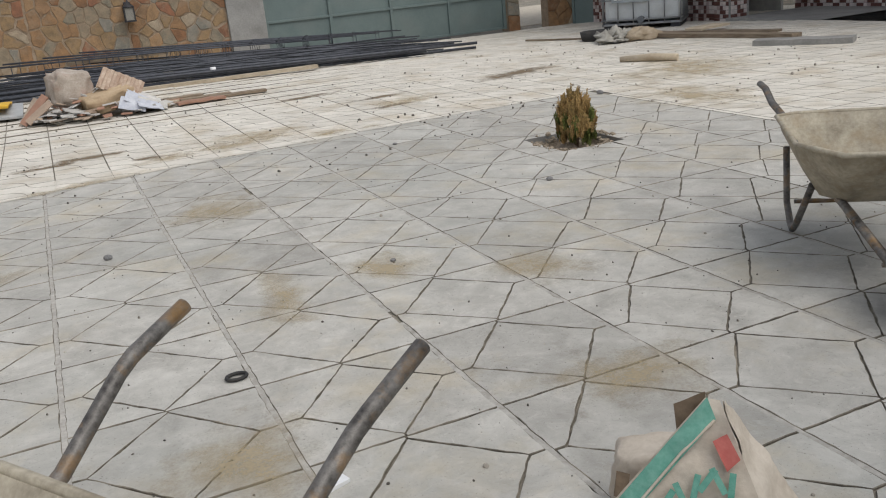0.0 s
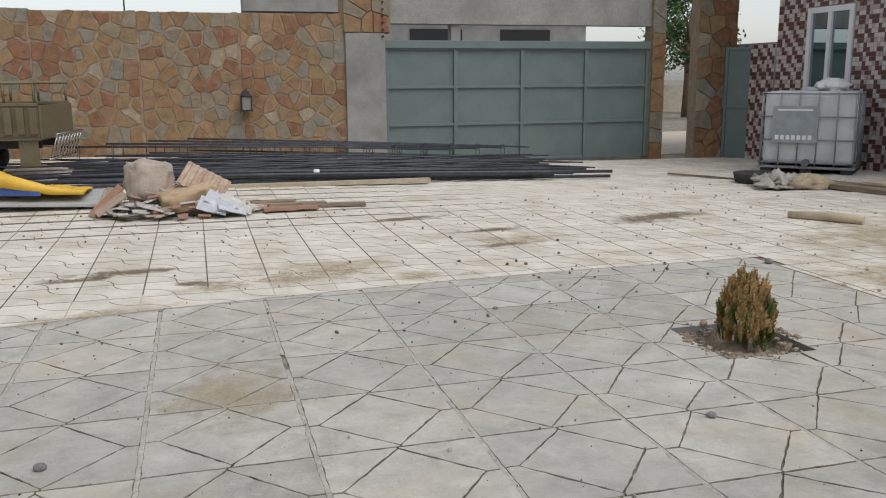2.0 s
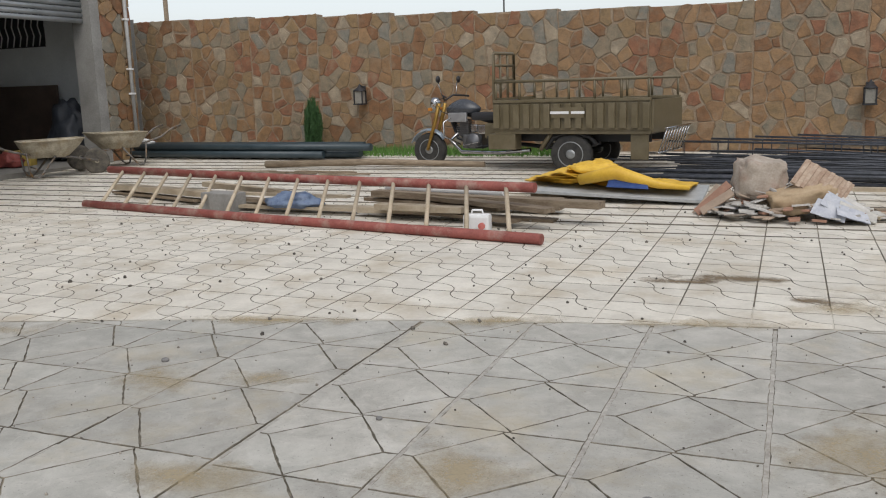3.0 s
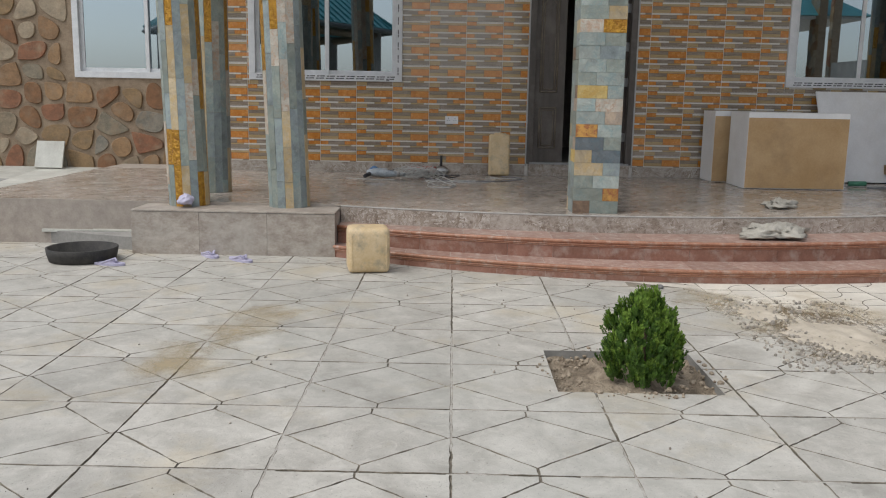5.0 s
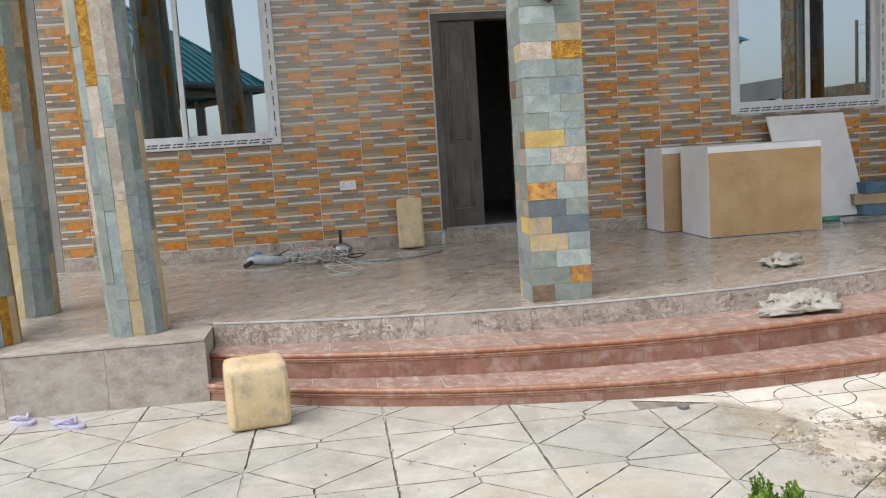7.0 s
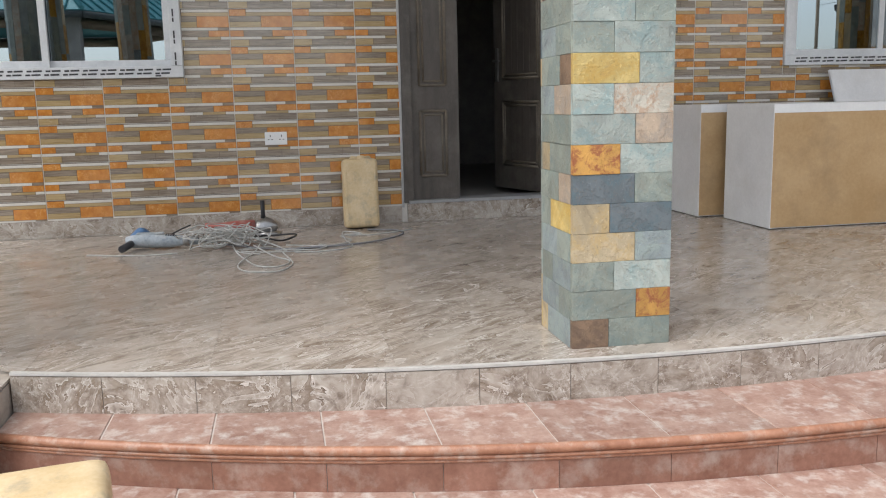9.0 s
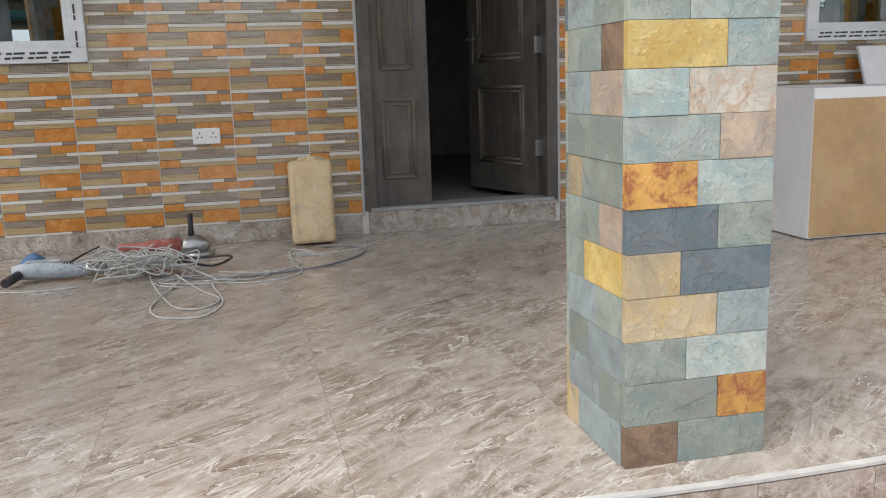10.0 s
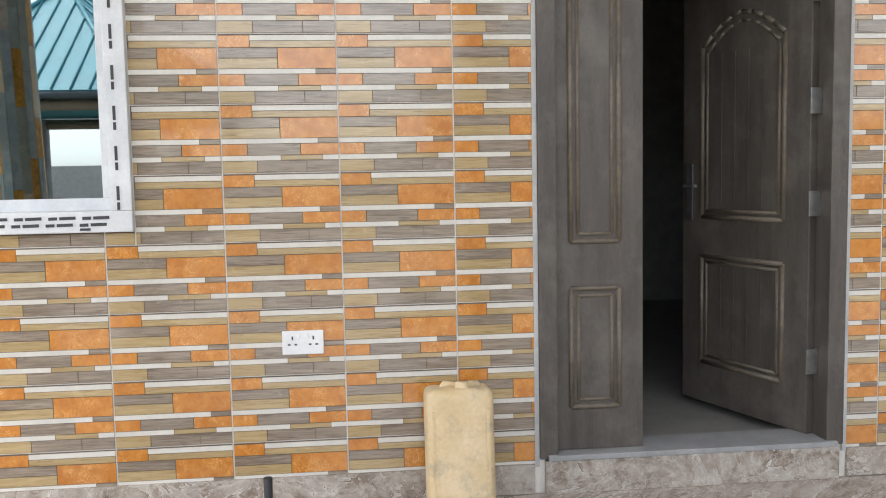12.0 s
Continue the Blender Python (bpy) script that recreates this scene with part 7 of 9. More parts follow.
def cabinet(x0, x1, y0, y1, z1, label):
    c = thing("cabinet", label, "cabinet", group="loose cabinets")
    t_ = 0.018
    part("side", abox(x0, x1, y0, y0 + t_, T + 0.005, z1, bevel=0.002), melamine, c, "white side board")
    part("side", abox(x0, x1, y1 - t_, y1, T + 0.005, z1, bevel=0.002), melamine, c)
    part("top", abox(x0, x1 - 0.004, y0 + t_, y1 - t_, z1 - t_, z1 - 0.001), melamine, c)
    part("bottom", abox(x0, x1 - 0.004, y0 + t_, y1 - t_, T + 0.006, T + 0.006 + t_), melamine, c)
    part("back_panel", abox(x1 - 0.004, x1 + 0.001, y0 + 0.004, y1 - 0.004, T + 0.012, z1 - 0.055), fibre, c, "bare brown fibreboard back")
    part("top_strip", abox(x1 - 0.004, x1 + 0.004, y0 + 0.004, y1 - 0.004, z1 - 0.055, z1 - 0.0), white_paint, c, "white edge strip")


cabinet(-10.32, -9.74, 5.1, 6.13, 1.15, "white cabinet turned round, its bare brown back outwards")
cabinet(-10.86, -10.42, 4.96, 5.9, 1.15, "white cabinet stacked behind another, brown back outwards")
wb_ = tagged(part("board", sheet(((-10.6, 6.32, T + 0.01), (-10.62, 7.12, T + 0.01), (-10.86, 7.02, 1.38), (-10.84, 6.2, 1.38)), 4, 4, 0.002, 1, 0.018), melamine), "white board leaning on the tiled wall", "board")
blue_carton = surf("blue carton", (0.05, 0.13, 0.2), (0.11, 0.22, 0.3), 5, 50, 0.7, 0.1, stain=(0.25, 0.2, 0.14), stain_scale=6, stain_amount=0.6)
for y, z, yaw, mt in ((7.26, 0.0, 0.06, blue_carton), (7.22, 0.108, -0.1, card), (7.3, 0.216, 0.03, blue_carton)):
    bx = tagged(part("box", abox(-0.15, 0.15, -0.25, 0.25, 0, 0.105, bevel=0.006), mt), "long flat carton of tiles stacked on the terrace", "carton", "tile cartons")
    bx.matrix_world = Matrix.Translation((-10.68, y, T + z)) @ Matrix.Rotation(yaw, 4, 'Z')
sb_ = tagged(part("box", abox(-0.1, 0.1, -0.16, 0.16, 0, 0.1, bevel=0.006), surf("pink and white carton", (0.5, 0.25, 0.25), (0.7, 0.62, 0.6), 9, 60, 0.7, 0.1)), "small pink and white carton on the terrace floor", "carton")
sb_.matrix_world = Matrix.Translation((-10.45, 7.98, T)) @ Matrix.Rotation(0.15, 4, 'Z')
dk = surf("dark slate board", (0.085, 0.09, 0.095), (0.17, 0.175, 0.18), 5, 50, 0.6, 0.1)
for k in range(3):
    ob = tagged(part("board", abox(-0.011, 0.011, -0.09, 0.09, 0, 1.15 - 0.06 * k, bevel=0.003), dk), "dark narrow board leaning in the corner", "board", "leaning dark boards")
    ob.matrix_world = Matrix.Translation((-10.62 + 0.06 * k, 7.66 + 0.07 * k, T + 0.004)) @ Matrix.Rotation(-0.2, 4, 'Y') @ Matrix.Rotation(-0.24, 4, 'X')
plank(-10.0, 6.75, T, 0.5, 0.03, 0.015, 1.55, "thin dark stick on the terrace floor", dk, name="stick", cat="stick")
tr = thing("trowel", "small green-handled plastering tool on the terrace floor", "trowel", Matrix.Translation((-10.2, 6.55, T)) @ Matrix.Rotation(1.4, 4, 'Z'))
part("handle", atube([(-0.16, 0, 0.03), (0.02, 0, 0.035)], 0.028, 10), surf("green plastic", (0.05, 0.2, 0.12), (0.1, 0.3, 0.2), 9, 60, 0.5, 0.05), tr, "green handle")
part("blade", abox(0.02, 0.2, -0.05, 0.05, 0.0, 0.004), metal, tr)


def jerrycan(m, w, d, h, label, neck):
    """A plastic jerrycan with a moulded handle, ribs and a neck."""
    j = thing("jerrycan", label, "jerrycan", m, "jerrycans")
    bm = abox(-d / 2, d / 2, -w / 2, w / 2, 0, h)
    bmesh.ops.bevel(bm, geom=bm.edges[:], offset=0.038 if neck else 0.05, segments=4, affect='EDGES', profile=0.6)
    bmesh.ops.subdivide_edges(bm, edges=[e for e in bm.edges if e.calc_length() > 0.1], cuts=6, use_grid_fill=True)
    for v in bm.verts:
        f = max(0.0, 1 - (2 * v.co.y / w) ** 2) * max(0.0, 1 - (2 * v.co.z / h - 1) ** 2)
        v.co.x += (0.007 * f + 0.004 * noise.noise(v.co * 9 + Vector((h, 0, 0)))) * (1 if v.co.x > 0 else -1)
    body = part("body", bm, yellow_plastic, j, smooth=True)
    for s in (-1, 1):
        part("side_groove", abox(d / 2 - 0.004, d / 2 + 0.003, s * w * 0.4 - 0.006, s * w * 0.4 + 0.006, h * 0.12, h * 0.84, bevel=0.002), yellow_plastic, j)
    if neck:
        part("handle", atube([(0.0, -w * 0.26, h - 0.012), (0.0, -w * 0.2, h + 0.008), (0.0, -w * 0.06, h + 0.004), (0.0, -w * 0.02, h - 0.012)], 0.013, 8), yellow_plastic, j)
        part("handle", atube([(0.0, w * 0.12, h - 0.012), (0.0, w * 0.16, h + 0.006), (0.0, w * 0.28, h + 0.006), (0.0, w * 0.34, h - 0.012)], 0.013, 8), yellow_plastic, j)
        part("neck", turned([(0.026, h - 0.03), (0.03, h - 0.012), (0.026, h - 0.006), (0.024, h + 0.018), (0.017, h + 0.02)], 16, m=Matrix.Translation((0.03, w * 0.04, 0))), yellow_plastic, j)


jerrycan(Matrix.Translation((-10.72, 2.62, T + 0.003)) @ Matrix.Rotation(-0.1, 4, 'Y'), 0.24, 0.16, 0.47, "dusty yellow jerrycan leaning on the tiled wall", True)
jerrycan(Matrix.Translation((-6.93, 1.49, 0.0)) @ Matrix.Rotation(0.18, 4, 'Z'), 0.3, 0.25, 0.325, "dusty yellow jerrycan standing on the paving", False)

# power tools and tangled leads
red_tool = surf("red tool plastic", (0.3, 0.07, 0.055), (0.46, 0.15, 0.12), 12, 70, 0.5, 0.1, stain=(0.45, 0.36, 0.32), stain_scale=12, stain_amount=0.6)
gr = thing("angle_grinder", "red and silver angle grinder lying on the terrace", "angle grinder", Matrix.Translation((-10.58, 1.86, T)) @ Matrix.Rotation(1.75, 4, 'Z') @ Matrix.Diagonal((0.85, 0.85, 0.85, 1)))
part("body", atube([(-0.32, 0, 0.1), (-0.2, 0, 0.09), (-0.08, 0, 0.085), (0.05, 0, 0.08)], [0.024, 0.028, 0.042, 0.045], 14), red_tool, gr, "red plastic body")
part("gear_head", crumpled(0.2, 0.12, 0.11, 50, 0.05), metal, gr, "silver gear head").matrix_basis = Matrix.Translation((0.13, 0, 0.03))
part("side_handle", atube([(0.12, 0.0, 0.12), (0.12, 0.0, 0.17), (0.12, 0.0, 0.27)], [0.022, 0.016, 0.018], 12), plain("black grip", (0.02, 0.02, 0.022), 0.6), gr, "black side handle")
part("disc_guard", turned([(0.09, 0.0), (0.1, 0.02), (0.03, 0.035)], 20, m=Matrix.Translation((0.16, 0, 0.0))), metal, gr)
dr = thing("hand_drill", "grey and blue electric drill lying on the terrace", "drill", Matrix.Translation((-10.2, 1.36, T + 0.05)) @ Matrix.Rotation(1.5, 4, 'Z'))
grey_tool = surf("grey tool plastic", (0.22, 0.26, 0.3), (0.46, 0.5, 0.53), 16, 70, 0.5, 0.2, stain=(0.62, 0.62, 0.6), stain_scale=16, stain_amount=0.8)
part("body", atube([(-0.2, 0, 0), (-0.1, 0, 0.01), (0.05, 0, 0), (0.14, 0, 0), (0.22, 0, -0.005)], [0.035, 0.045, 0.04, 0.028, 0.024], 14), grey_tool, dr)
part("gear_collar", turned([(0.03, 0.0), (0.034, 0.006), (0.034, 0.03), (0.028, 0.036)], 18, m=Matrix.Translation((0.13, 0, 0)) @ Matrix.Rotation(math.pi / 2, 4, 'Y')), metal, dr, "scuffed metal collar")
part("spindle", atube([(0.22, 0, -0.005), (0.29, 0, -0.008)], [0.012, 0.008], 10), metal, dr)
part("top_plate", abox(-0.14, 0.02, -0.018, 0.018, 0.045, 0.056, bevel=0.005), grey_tool, dr)
# vents stay closed; black bars carry their inner shade as colour
for k in range(5):
    part("vent_slot", abox(0.03 + 0.014 * k, 0.037 + 0.014 * k, -0.02, 0.02, 0.036 - 0.001 * k, 0.042 - 0.001 * k), ink_and_slot_shade, dr)
part("grip", atube([(-0.16, 0.0, 0), (-0.2, -0.14, -0.02)], 0.022, 10), plain("dark grip", (0.03, 0.03, 0.035), 0.6), dr)
part("dust_cup", crumpled(0.13, 0.13, 0.09, 52, 0.06), surf("blue plastic", (0.05, 0.13, 0.28), (0.1, 0.2, 0.36), 12, 60, 0.5, 0.1), dr, "blue plastic guard").matrix_basis = Matrix.Translation((-0.14, 0.12, -0.02))


def wander(rng, c, r, n, z):
    pts = []
    a = rng.uniform(0, 6.28)
    for k in range(n):
        a += rng.uniform(0.5, 1.3)
        q = r * rng.uniform(0.3, 1.0)
        pts.append(Vector((c[0] + math.cos(a) * q * 0.8, c[1] + math.sin(a) * q * 1.25, T + 0.006 + z * rng.random())))
    out = []
    for k in range(len(pts) - 3):
        p0, p1, p2, p3 = pts[k:k + 4]
        for s in range(7):
            t = s / 7
            v = 0.5 * ((2 * p1) + (p2 - p0) * t + (2 * p0 - 5 * p1 + 4 * p2 - p3) * t * t + (3 * p1 - p0 - 3 * p2 + p3) * t ** 3)
            v.z = max(v.z, T + 0.005)
            out.append(v)
    return out


rng = random.Random(19)
pale_lead = surf("pale cord", (0.42, 0.42, 0.4), (0.58, 0.58, 0.56), 20, 90, 0.7, 0.1)
black_lead = plain("black cord", (0.025, 0.025, 0.028), 0.5)
cords = thing("cord_tangle", "tangled heap of pale cords beside the power tools", "cord")
for k in range(15):
    part("cord", atube(wander(rng, (-10.16 + rng.uniform(-0.05, 0.08), 1.72 + rng.uniform(-0.06, 0.1)), rng.uniform(0.12, 0.27), 13, 0.13), 0.0036, 5), pale_lead, cords)
for k in range(3):
    part("cord", atube(wander(rng, (-9.95, 1.95 + 0.08 * k), 0.2, 7, 0.004), 0.0035, 5), pale_lead, cords)
part("cord", atube(wander(rng, (-10.3, 2.0), 0.2, 10, 0.05), 0.006, 6), black_lead, cords, "black cord")


def lead(pts, r, mat, label):
    pts = [Vector((x, y, T + r + z)) for x, y, z in pts]
    out = []
    ext = [pts[0]] + pts + [pts[-1]]
    for k in range(len(ext) - 3):
        p0, p1, p2, p3 = ext[k:k + 4]
        for s in range(6):
            t = s / 6
            out.append(0.5 * ((2 * p1) + (p2 - p0) * t + (2 * p0 - 5 * p1 + 4 * p2 - p3) * t * t + (3 * p1 - p0 - 3 * p2 + p3) * t ** 3))
    tagged(part("cable", atube(out, r, 6), mat), label, "cable")


lead([(-10.15, 1.7, 0.02), (-9.98, 2.0, 0), (-9.95, 2.3, 0), (-10.05, 2.62, 0), (-10.3, 2.84, 0), (-10.5, 2.82, 0), (-10.58, 2.62, 0)], 0.006, surf("grey cord", (0.16, 0.16, 0.17), (0.25, 0.25, 0.26), 20, 80, 0.6, 0.05), "grey electric cable snaking over the terrace floor")
lead([(-10.1, 2.1, 0), (-10.0, 2.35, 0), (-10.15, 2.5, 0), (-10.35, 2.45, 0), (-10.42, 2.55, 0), (-10.35, 2.62, 0), (-10.45, 2.85, 0), (-10.55, 2.95, 0)], 0.004, pale_lead, "thin pale cord curling over the terrace floor")
lead([(-10.55, 1.5, 0.09), (-10.5, 1.4, 0.05), (-10.3, 1.3, 0), (-10.4, 1.45, 0.02), (-10.5, 1.6, 0.03)], 0.005, black_lead, "black tool lead on the terrace floor")
lead([(-10.1, 0.95, 0), (-9.98, 1.25, 0), (-10.0, 1.5, 0)], 0.004, pale_lead, "thin pale cord trailing over the terrace floor")


lead([(-10.1, 1.78, 0.03), (-9.94, 1.81, 0), (-9.63, 1.88, 0), (-9.44, 1.94, 0), (-9.38, 2.03, 0), (-9.45, 2.1, 0), (-9.56, 2.11, 0), (-9.67, 2.05, 0), (-9.79, 2.0, 0.004), (-10.0, 1.9, 0.03)], 0.0042, pale_lead, "pale twisted cord looping over the terrace floor")
lead([(-10.05, 1.95, 0.03), (-9.89, 1.92, 0.004), (-9.69, 1.88, 0.006), (-9.48, 1.84, 0), (-9.31, 1.88, 0), (-9.25, 1.98, 0), (-9.27, 2.07, 0), (-9.47, 2.13, 0), (-9.79, 2.08, 0.006), (-9.9, 2.1, 0), (-10.0, 2.03, 0.02), (-10.15, 1.9, 0.05)], 0.0042, pale_lead, "pale twisted cord in a wide loop on the terrace floor")
lead([(-10.43, 2.48, 0), (-10.36, 2.52, 0), (-10.4, 2.59, 0), (-10.5, 2.55, 0), (-10.49, 2.47, 0.004), (-10.15, 2.47, 0), (-9.95, 2.49, 0), (-9.85, 2.42, 0), (-9.8, 2.28, 0), (-9.83, 2.13, 0)], 0.004, pale_lead, "thin pale cord ending in a small loop")


def rag(x, y, z, w, d, h, seed, label, yaw=0.0):
    """A crumpled cloth: a low soft lump with deep creases and an uneven foot."""
    bm = crumpled(w, d, h, seed, 0.5)
    for v in bm.verts:
        c = Vector((v.co.x / w, v.co.y / d, v.co.z / h))
        k = noise.noise(c * 5.5 + Vector((seed, 1, 0)))
        v.co.z = max(0.0, v.co.z * (0.62 + 0.75 * abs(k) + 0.5 * abs(noise.noise(c * 12 + Vector((0, seed, 4))))))
        v.co.x *= 1 + 0.25 * k
        v.co.y *= 1 + 0.16 * noise.noise(c * 4 + Vector((3, seed, 0)))
    ob = part("rag", bm, cloth)
    ob.matrix_world = Matrix.Translation((x, y, z)) @ Matrix.Rotation(yaw, 4, 'Z')
    tagged(ob, label, "rag", "rags")


rag(-8.1, 4.87, T, 0.17, 0.27, 0.07, 2, "small crumpled pale cloth on the terrace edge", 0.2)
rag(-7.27, 4.54, Z2 + 0.002, 0.22, 0.5, 0.1, 5, "dirty crumpled cloth on the red step", 0.15)


# lamps and meters on the house
def plate_lamp(m):
    l = thing("column_lamp", "small black and white wall lamp on the slate column", "wall lamp", m, "column lamps")
    bk = plain("black lamp case", (0.02, 0.02, 0.022), 0.4)
    bm = bmesh.new()
    prism(bm, [(-0.065, 0.05), (-0.055, -0.01), (0, -0.05), (0.055, -0.01), (0.065, 0.05)], 0, 0.05, 0.006)
    part("case", bm, bk, l)
    for s in (-1, 1):
        bm = bmesh.new()
        prism(bm, [(s * 0.008, -0.03), (s * 0.045, -0.004), (s * 0.05, 0.03), (s * 0.012, 0.012)][::s], 0.05, 0.056)
        part("diffuser", bm, white_paint, l, "white diffuser")


plate_lamp(facing_x(-7.515, 3.2, 2.1))
plate_lamp(facing_x(-8.67, 7.98, 2.08))
mt = thing("meter_box", "grey electric meter box on the tiled return wall", "meter box", Matrix.Translation((-10.62, Y1 - 0.07, 2.45)))
part("case", abox(-0.13, 0.13, -0.06, 0.06, 0, 0.36, bevel=0.012), plain("grey plastic", (0.42, 0.43, 0.43), 0.5), mt)
part("window", abox(-0.07, 0.07, -0.064, -0.06, 0.2, 0.3), plain("dark window", (0.03, 0.035, 0.04), 0.3), mt, "dark display")
part("conduit", atube([(0, 0, 0.36), (0, 0, 0.8)], 0.02, 8), white_paint, mt)

# ---- things: garage ----
pn = tagged(part("panel", abox(-13.9, -10.95, 13.2, 13.25, 0.16, 1.4, bevel=0.004), surf("brown veneer", (0.05, 0.032, 0.024), (0.09, 0.06, 0.045), 4, 50, 0.5, 0.05)), "large dark brown panel standing in the garage", "panel")
for k, (x, y, w, h, c) in enumerate(((-10.6, 13.05, 0.75, 0.95, (0.03, 0.035, 0.045)), (-11.5, 11.6, 0.55, 0.42, (0.16, 0.1, 0.07)), (-11.9, 11.9, 0.9, 0.4, (0.05, 0.06, 0.075)), (-10.6, 11.75, 0.45, 0.22, (0.22, 0.05, 0.04)))):
    ob = tagged(part("bag", crumpled(w, w * 0.7, h, 60 + k, 0.3), surf("bag stuff " + str(k), tuple(v * 0.7 for v in c), tuple(v * 1.3 for v in c), 8, 60, 0.6, 0.3)), ("bulging black plastic bag in the garage", "brown sack of oddments in the garage", "rolled dark sheet in the garage", "heap of red cord in the garage")[k], "bag")
    ob.matrix_world = Matrix.Translation((x, y, 0.14))
bx = tagged(part("carton", abox(-0.14, 0.14, -0.12, 0.12, 0, 0.24, bevel=0.005), surf("yellow carton", (0.4, 0.28, 0.05), (0.5, 0.36, 0.1), 6, 60, 0.7, 0.1)), "small yellow carton on the garage floor", "carton")
bx.matrix_world = Matrix.Translation((-10.7, 12.15, 0.14)) @ Matrix.Rotation(0.4, 4, 'Z')
dp = thing("downpipe", "grey downpipe on the garage pillar", "downpipe", kind="structure")
part("pipe", atube([(GX + 0.05, 13.5, 0.4), (GX + 0.05, 13.5, 3.5)], 0.03, 10), plain("grey pipe", (0.4, 0.4, 0.39), 0.5), dp)
for z in (1.2, 1.6, 2.4):
    part("clip", abox(GX + 0.0, GX + 0.085, 13.46, 13.54, z, z + 0.03, bevel=0.003), white_paint, dp)
bm = bmesh.new()
prism(bm, [(-0.12, -0.06), (0.12, -0.06), (0.1, 0.06), (-0.1, 0.06)], 0, 0.3)
sl = tagged(part("slab", bm, white_paint), "pale cement wedge at the pillar's foot", "slab")
sl.matrix_world = Matrix.Translation((GX + 0.12, 13.6, gz(-9.5, 13.6))) @ Matrix.Rotation(0.25, 4, 'Y')
for k in range(9):
    plank(-8.75 - 0.06 * k, 8.4 + 0.1 * (k % 6), T + 0.006 + 0.012 * (k // 3), 0.3, 0.03, 0.012, 0.4 * k, "thin wood splinter on the plinth", old_wood, name="stick", cat="stick", group="splinters")

# ---- things: south side of the terrace ----
ramp = thing("side_ramp", "low pale tiled ramp beside the terrace plinth", "ramp", kind="structure")
bm = bmesh.new()
ys = [-7.0, -5.0, -3.5, -2.2, -1.3, -0.75, -0.42]
fx = [-10.6, -9.9, -9.1, -8.35, -7.85, -7.65, -7.55]
top = [(x, y, 0.1 + 0.004) for x, y in zip(fx, ys)]
bk = [(SX, y, 0.3) for y in ys]
vt, vb = [bm.verts.new(p) for p in top], [bm.verts.new(p) for p in bk]
vl = [bm.verts.new((p[0], p[1], -0.02)) for p in top]
for k in range(6):
    bm.faces.new((vb[k], vt[k], vt[k + 1], vb[k + 1]))
    bm.faces.new((vt[k], vl[k], vl[k + 1], vt[k + 1]))
part("base", bm, cement, ramp)
tile_pale = surf("pale ramp tile", (0.42, 0.42, 0.38), (0.56, 0.56, 0.51), 5, 50, 0.6, 0.1, vary=0.1, stain=(0.3, 0.27, 0.22), stain_scale=4, stain_amount=0.4)
for i in range(9):
    for j in range(9):
        x0, y0_ = SX + 0.02 + 0.42 * i, -0.44 - 0.42 * (j + 1)
        lim = np.interp(y0_ + 0.21, ys, fx)
        x1 = min(x0 + 0.415, lim - 0.03)
        if x1 - x0 < 0.05:
            continue
        zz = lambda x: 0.3 - 0.196 * (x - SX) / max(0.5, lim - SX)
        bm = bmesh.new()
        v = [bm.verts.new(p) for p in ((0, 0, zz(x0) + 0.012), (x1 - x0, 0, zz(x1) + 0.012), (x1 - x0, 0.412, zz(x1) + 0.012), (0, 0.412, zz(x0) + 0.012), (0, 0, zz(x0) - 0.01), (x1 - x0, 0, zz(x1) - 0.01), (x1 - x0, 0.412, zz(x1) - 0.01), (0, 0.412, zz(x0) - 0.01))]
        for q in ((0, 1, 2, 3), (0, 4, 5, 1), (1, 5, 6, 2), (2, 6, 7, 3), (3, 7, 4, 0)):
            bm.faces.new([v[e] for e in q])
        PIECES.append(("ramp_tile", mesh_of(bm, tile_pale), ramp, Matrix.Translation((x0, y0_, 0))))
lean = tagged(part("tile_slab", abox(-0.012, 0.012, -0.17, 0.17, 0, 0.34, bevel=0.003), tile_pale), "loose grey tile leaning on the stone wall", "tile")
lean.matrix_world = Matrix.Translation((SX + 0.2, -2.86, 0.31)) @ Matrix.Rotation(-0.35, 4, 'Y')
ring = tagged(part("basin", turned([(0.2, 0.0), (0.235, 0.005), (0.25, 0.06), (0.255, 0.1), (0.24, 0.1), (0.225, 0.02), (0.19, 0.012)], 36), rubber), "round shallow black rubber basin on the paving", "basin")
ring.matrix_world = Matrix.Translation((-7.12, -0.66, 0.0))


def sandal(x, y, yaw):
    s = thing("flip_flop", "worn pale lilac rubber flip-flop on the paving", "flip-flop", Matrix.Translation((x, y, 0.0)) @ Matrix.Rotation(yaw, 4, 'Z'), "flip-flops")
    lil = surf("lilac rubber", (0.36, 0.34, 0.48), (0.5, 0.48, 0.6), 14, 60, 0.7, 0.1)
    bm = bmesh.new()
    prism(bm, [(0.13 * math.cos(a) , (0.045 + 0.01 * math.cos(a)) * math.sin(a)) for a in [2 * math.pi * k / 18 for k in range(18)]], 0, 0.018, 0.003)
    part("sole", bm, lil, s)
    for q in (-1, 1):
        part("strap", atube([(0.07, 0, 0.018), (0.04, q * 0.025, 0.045), (-0.03, q * 0.042, 0.02)], 0.008, 6), lil, s)


for a in ((-7.36, 0.22, 0.7), (-7.2, 0.5, 0.9), (-6.95, -0.4, 1.4)):
    sandal(*a)
cl = tagged(part("rag", crumpled(0.14, 0.12, 0.08, 71, 0.3), surf("lilac cloth", (0.4, 0.38, 0.5), (0.55, 0.53, 0.65), 14, 60, 0.9, 0.2)), "small lilac cloth on the plinth", "rag")
cl.matrix_world = Matrix.Translation((-7.6, -0.02, T + 0.003))

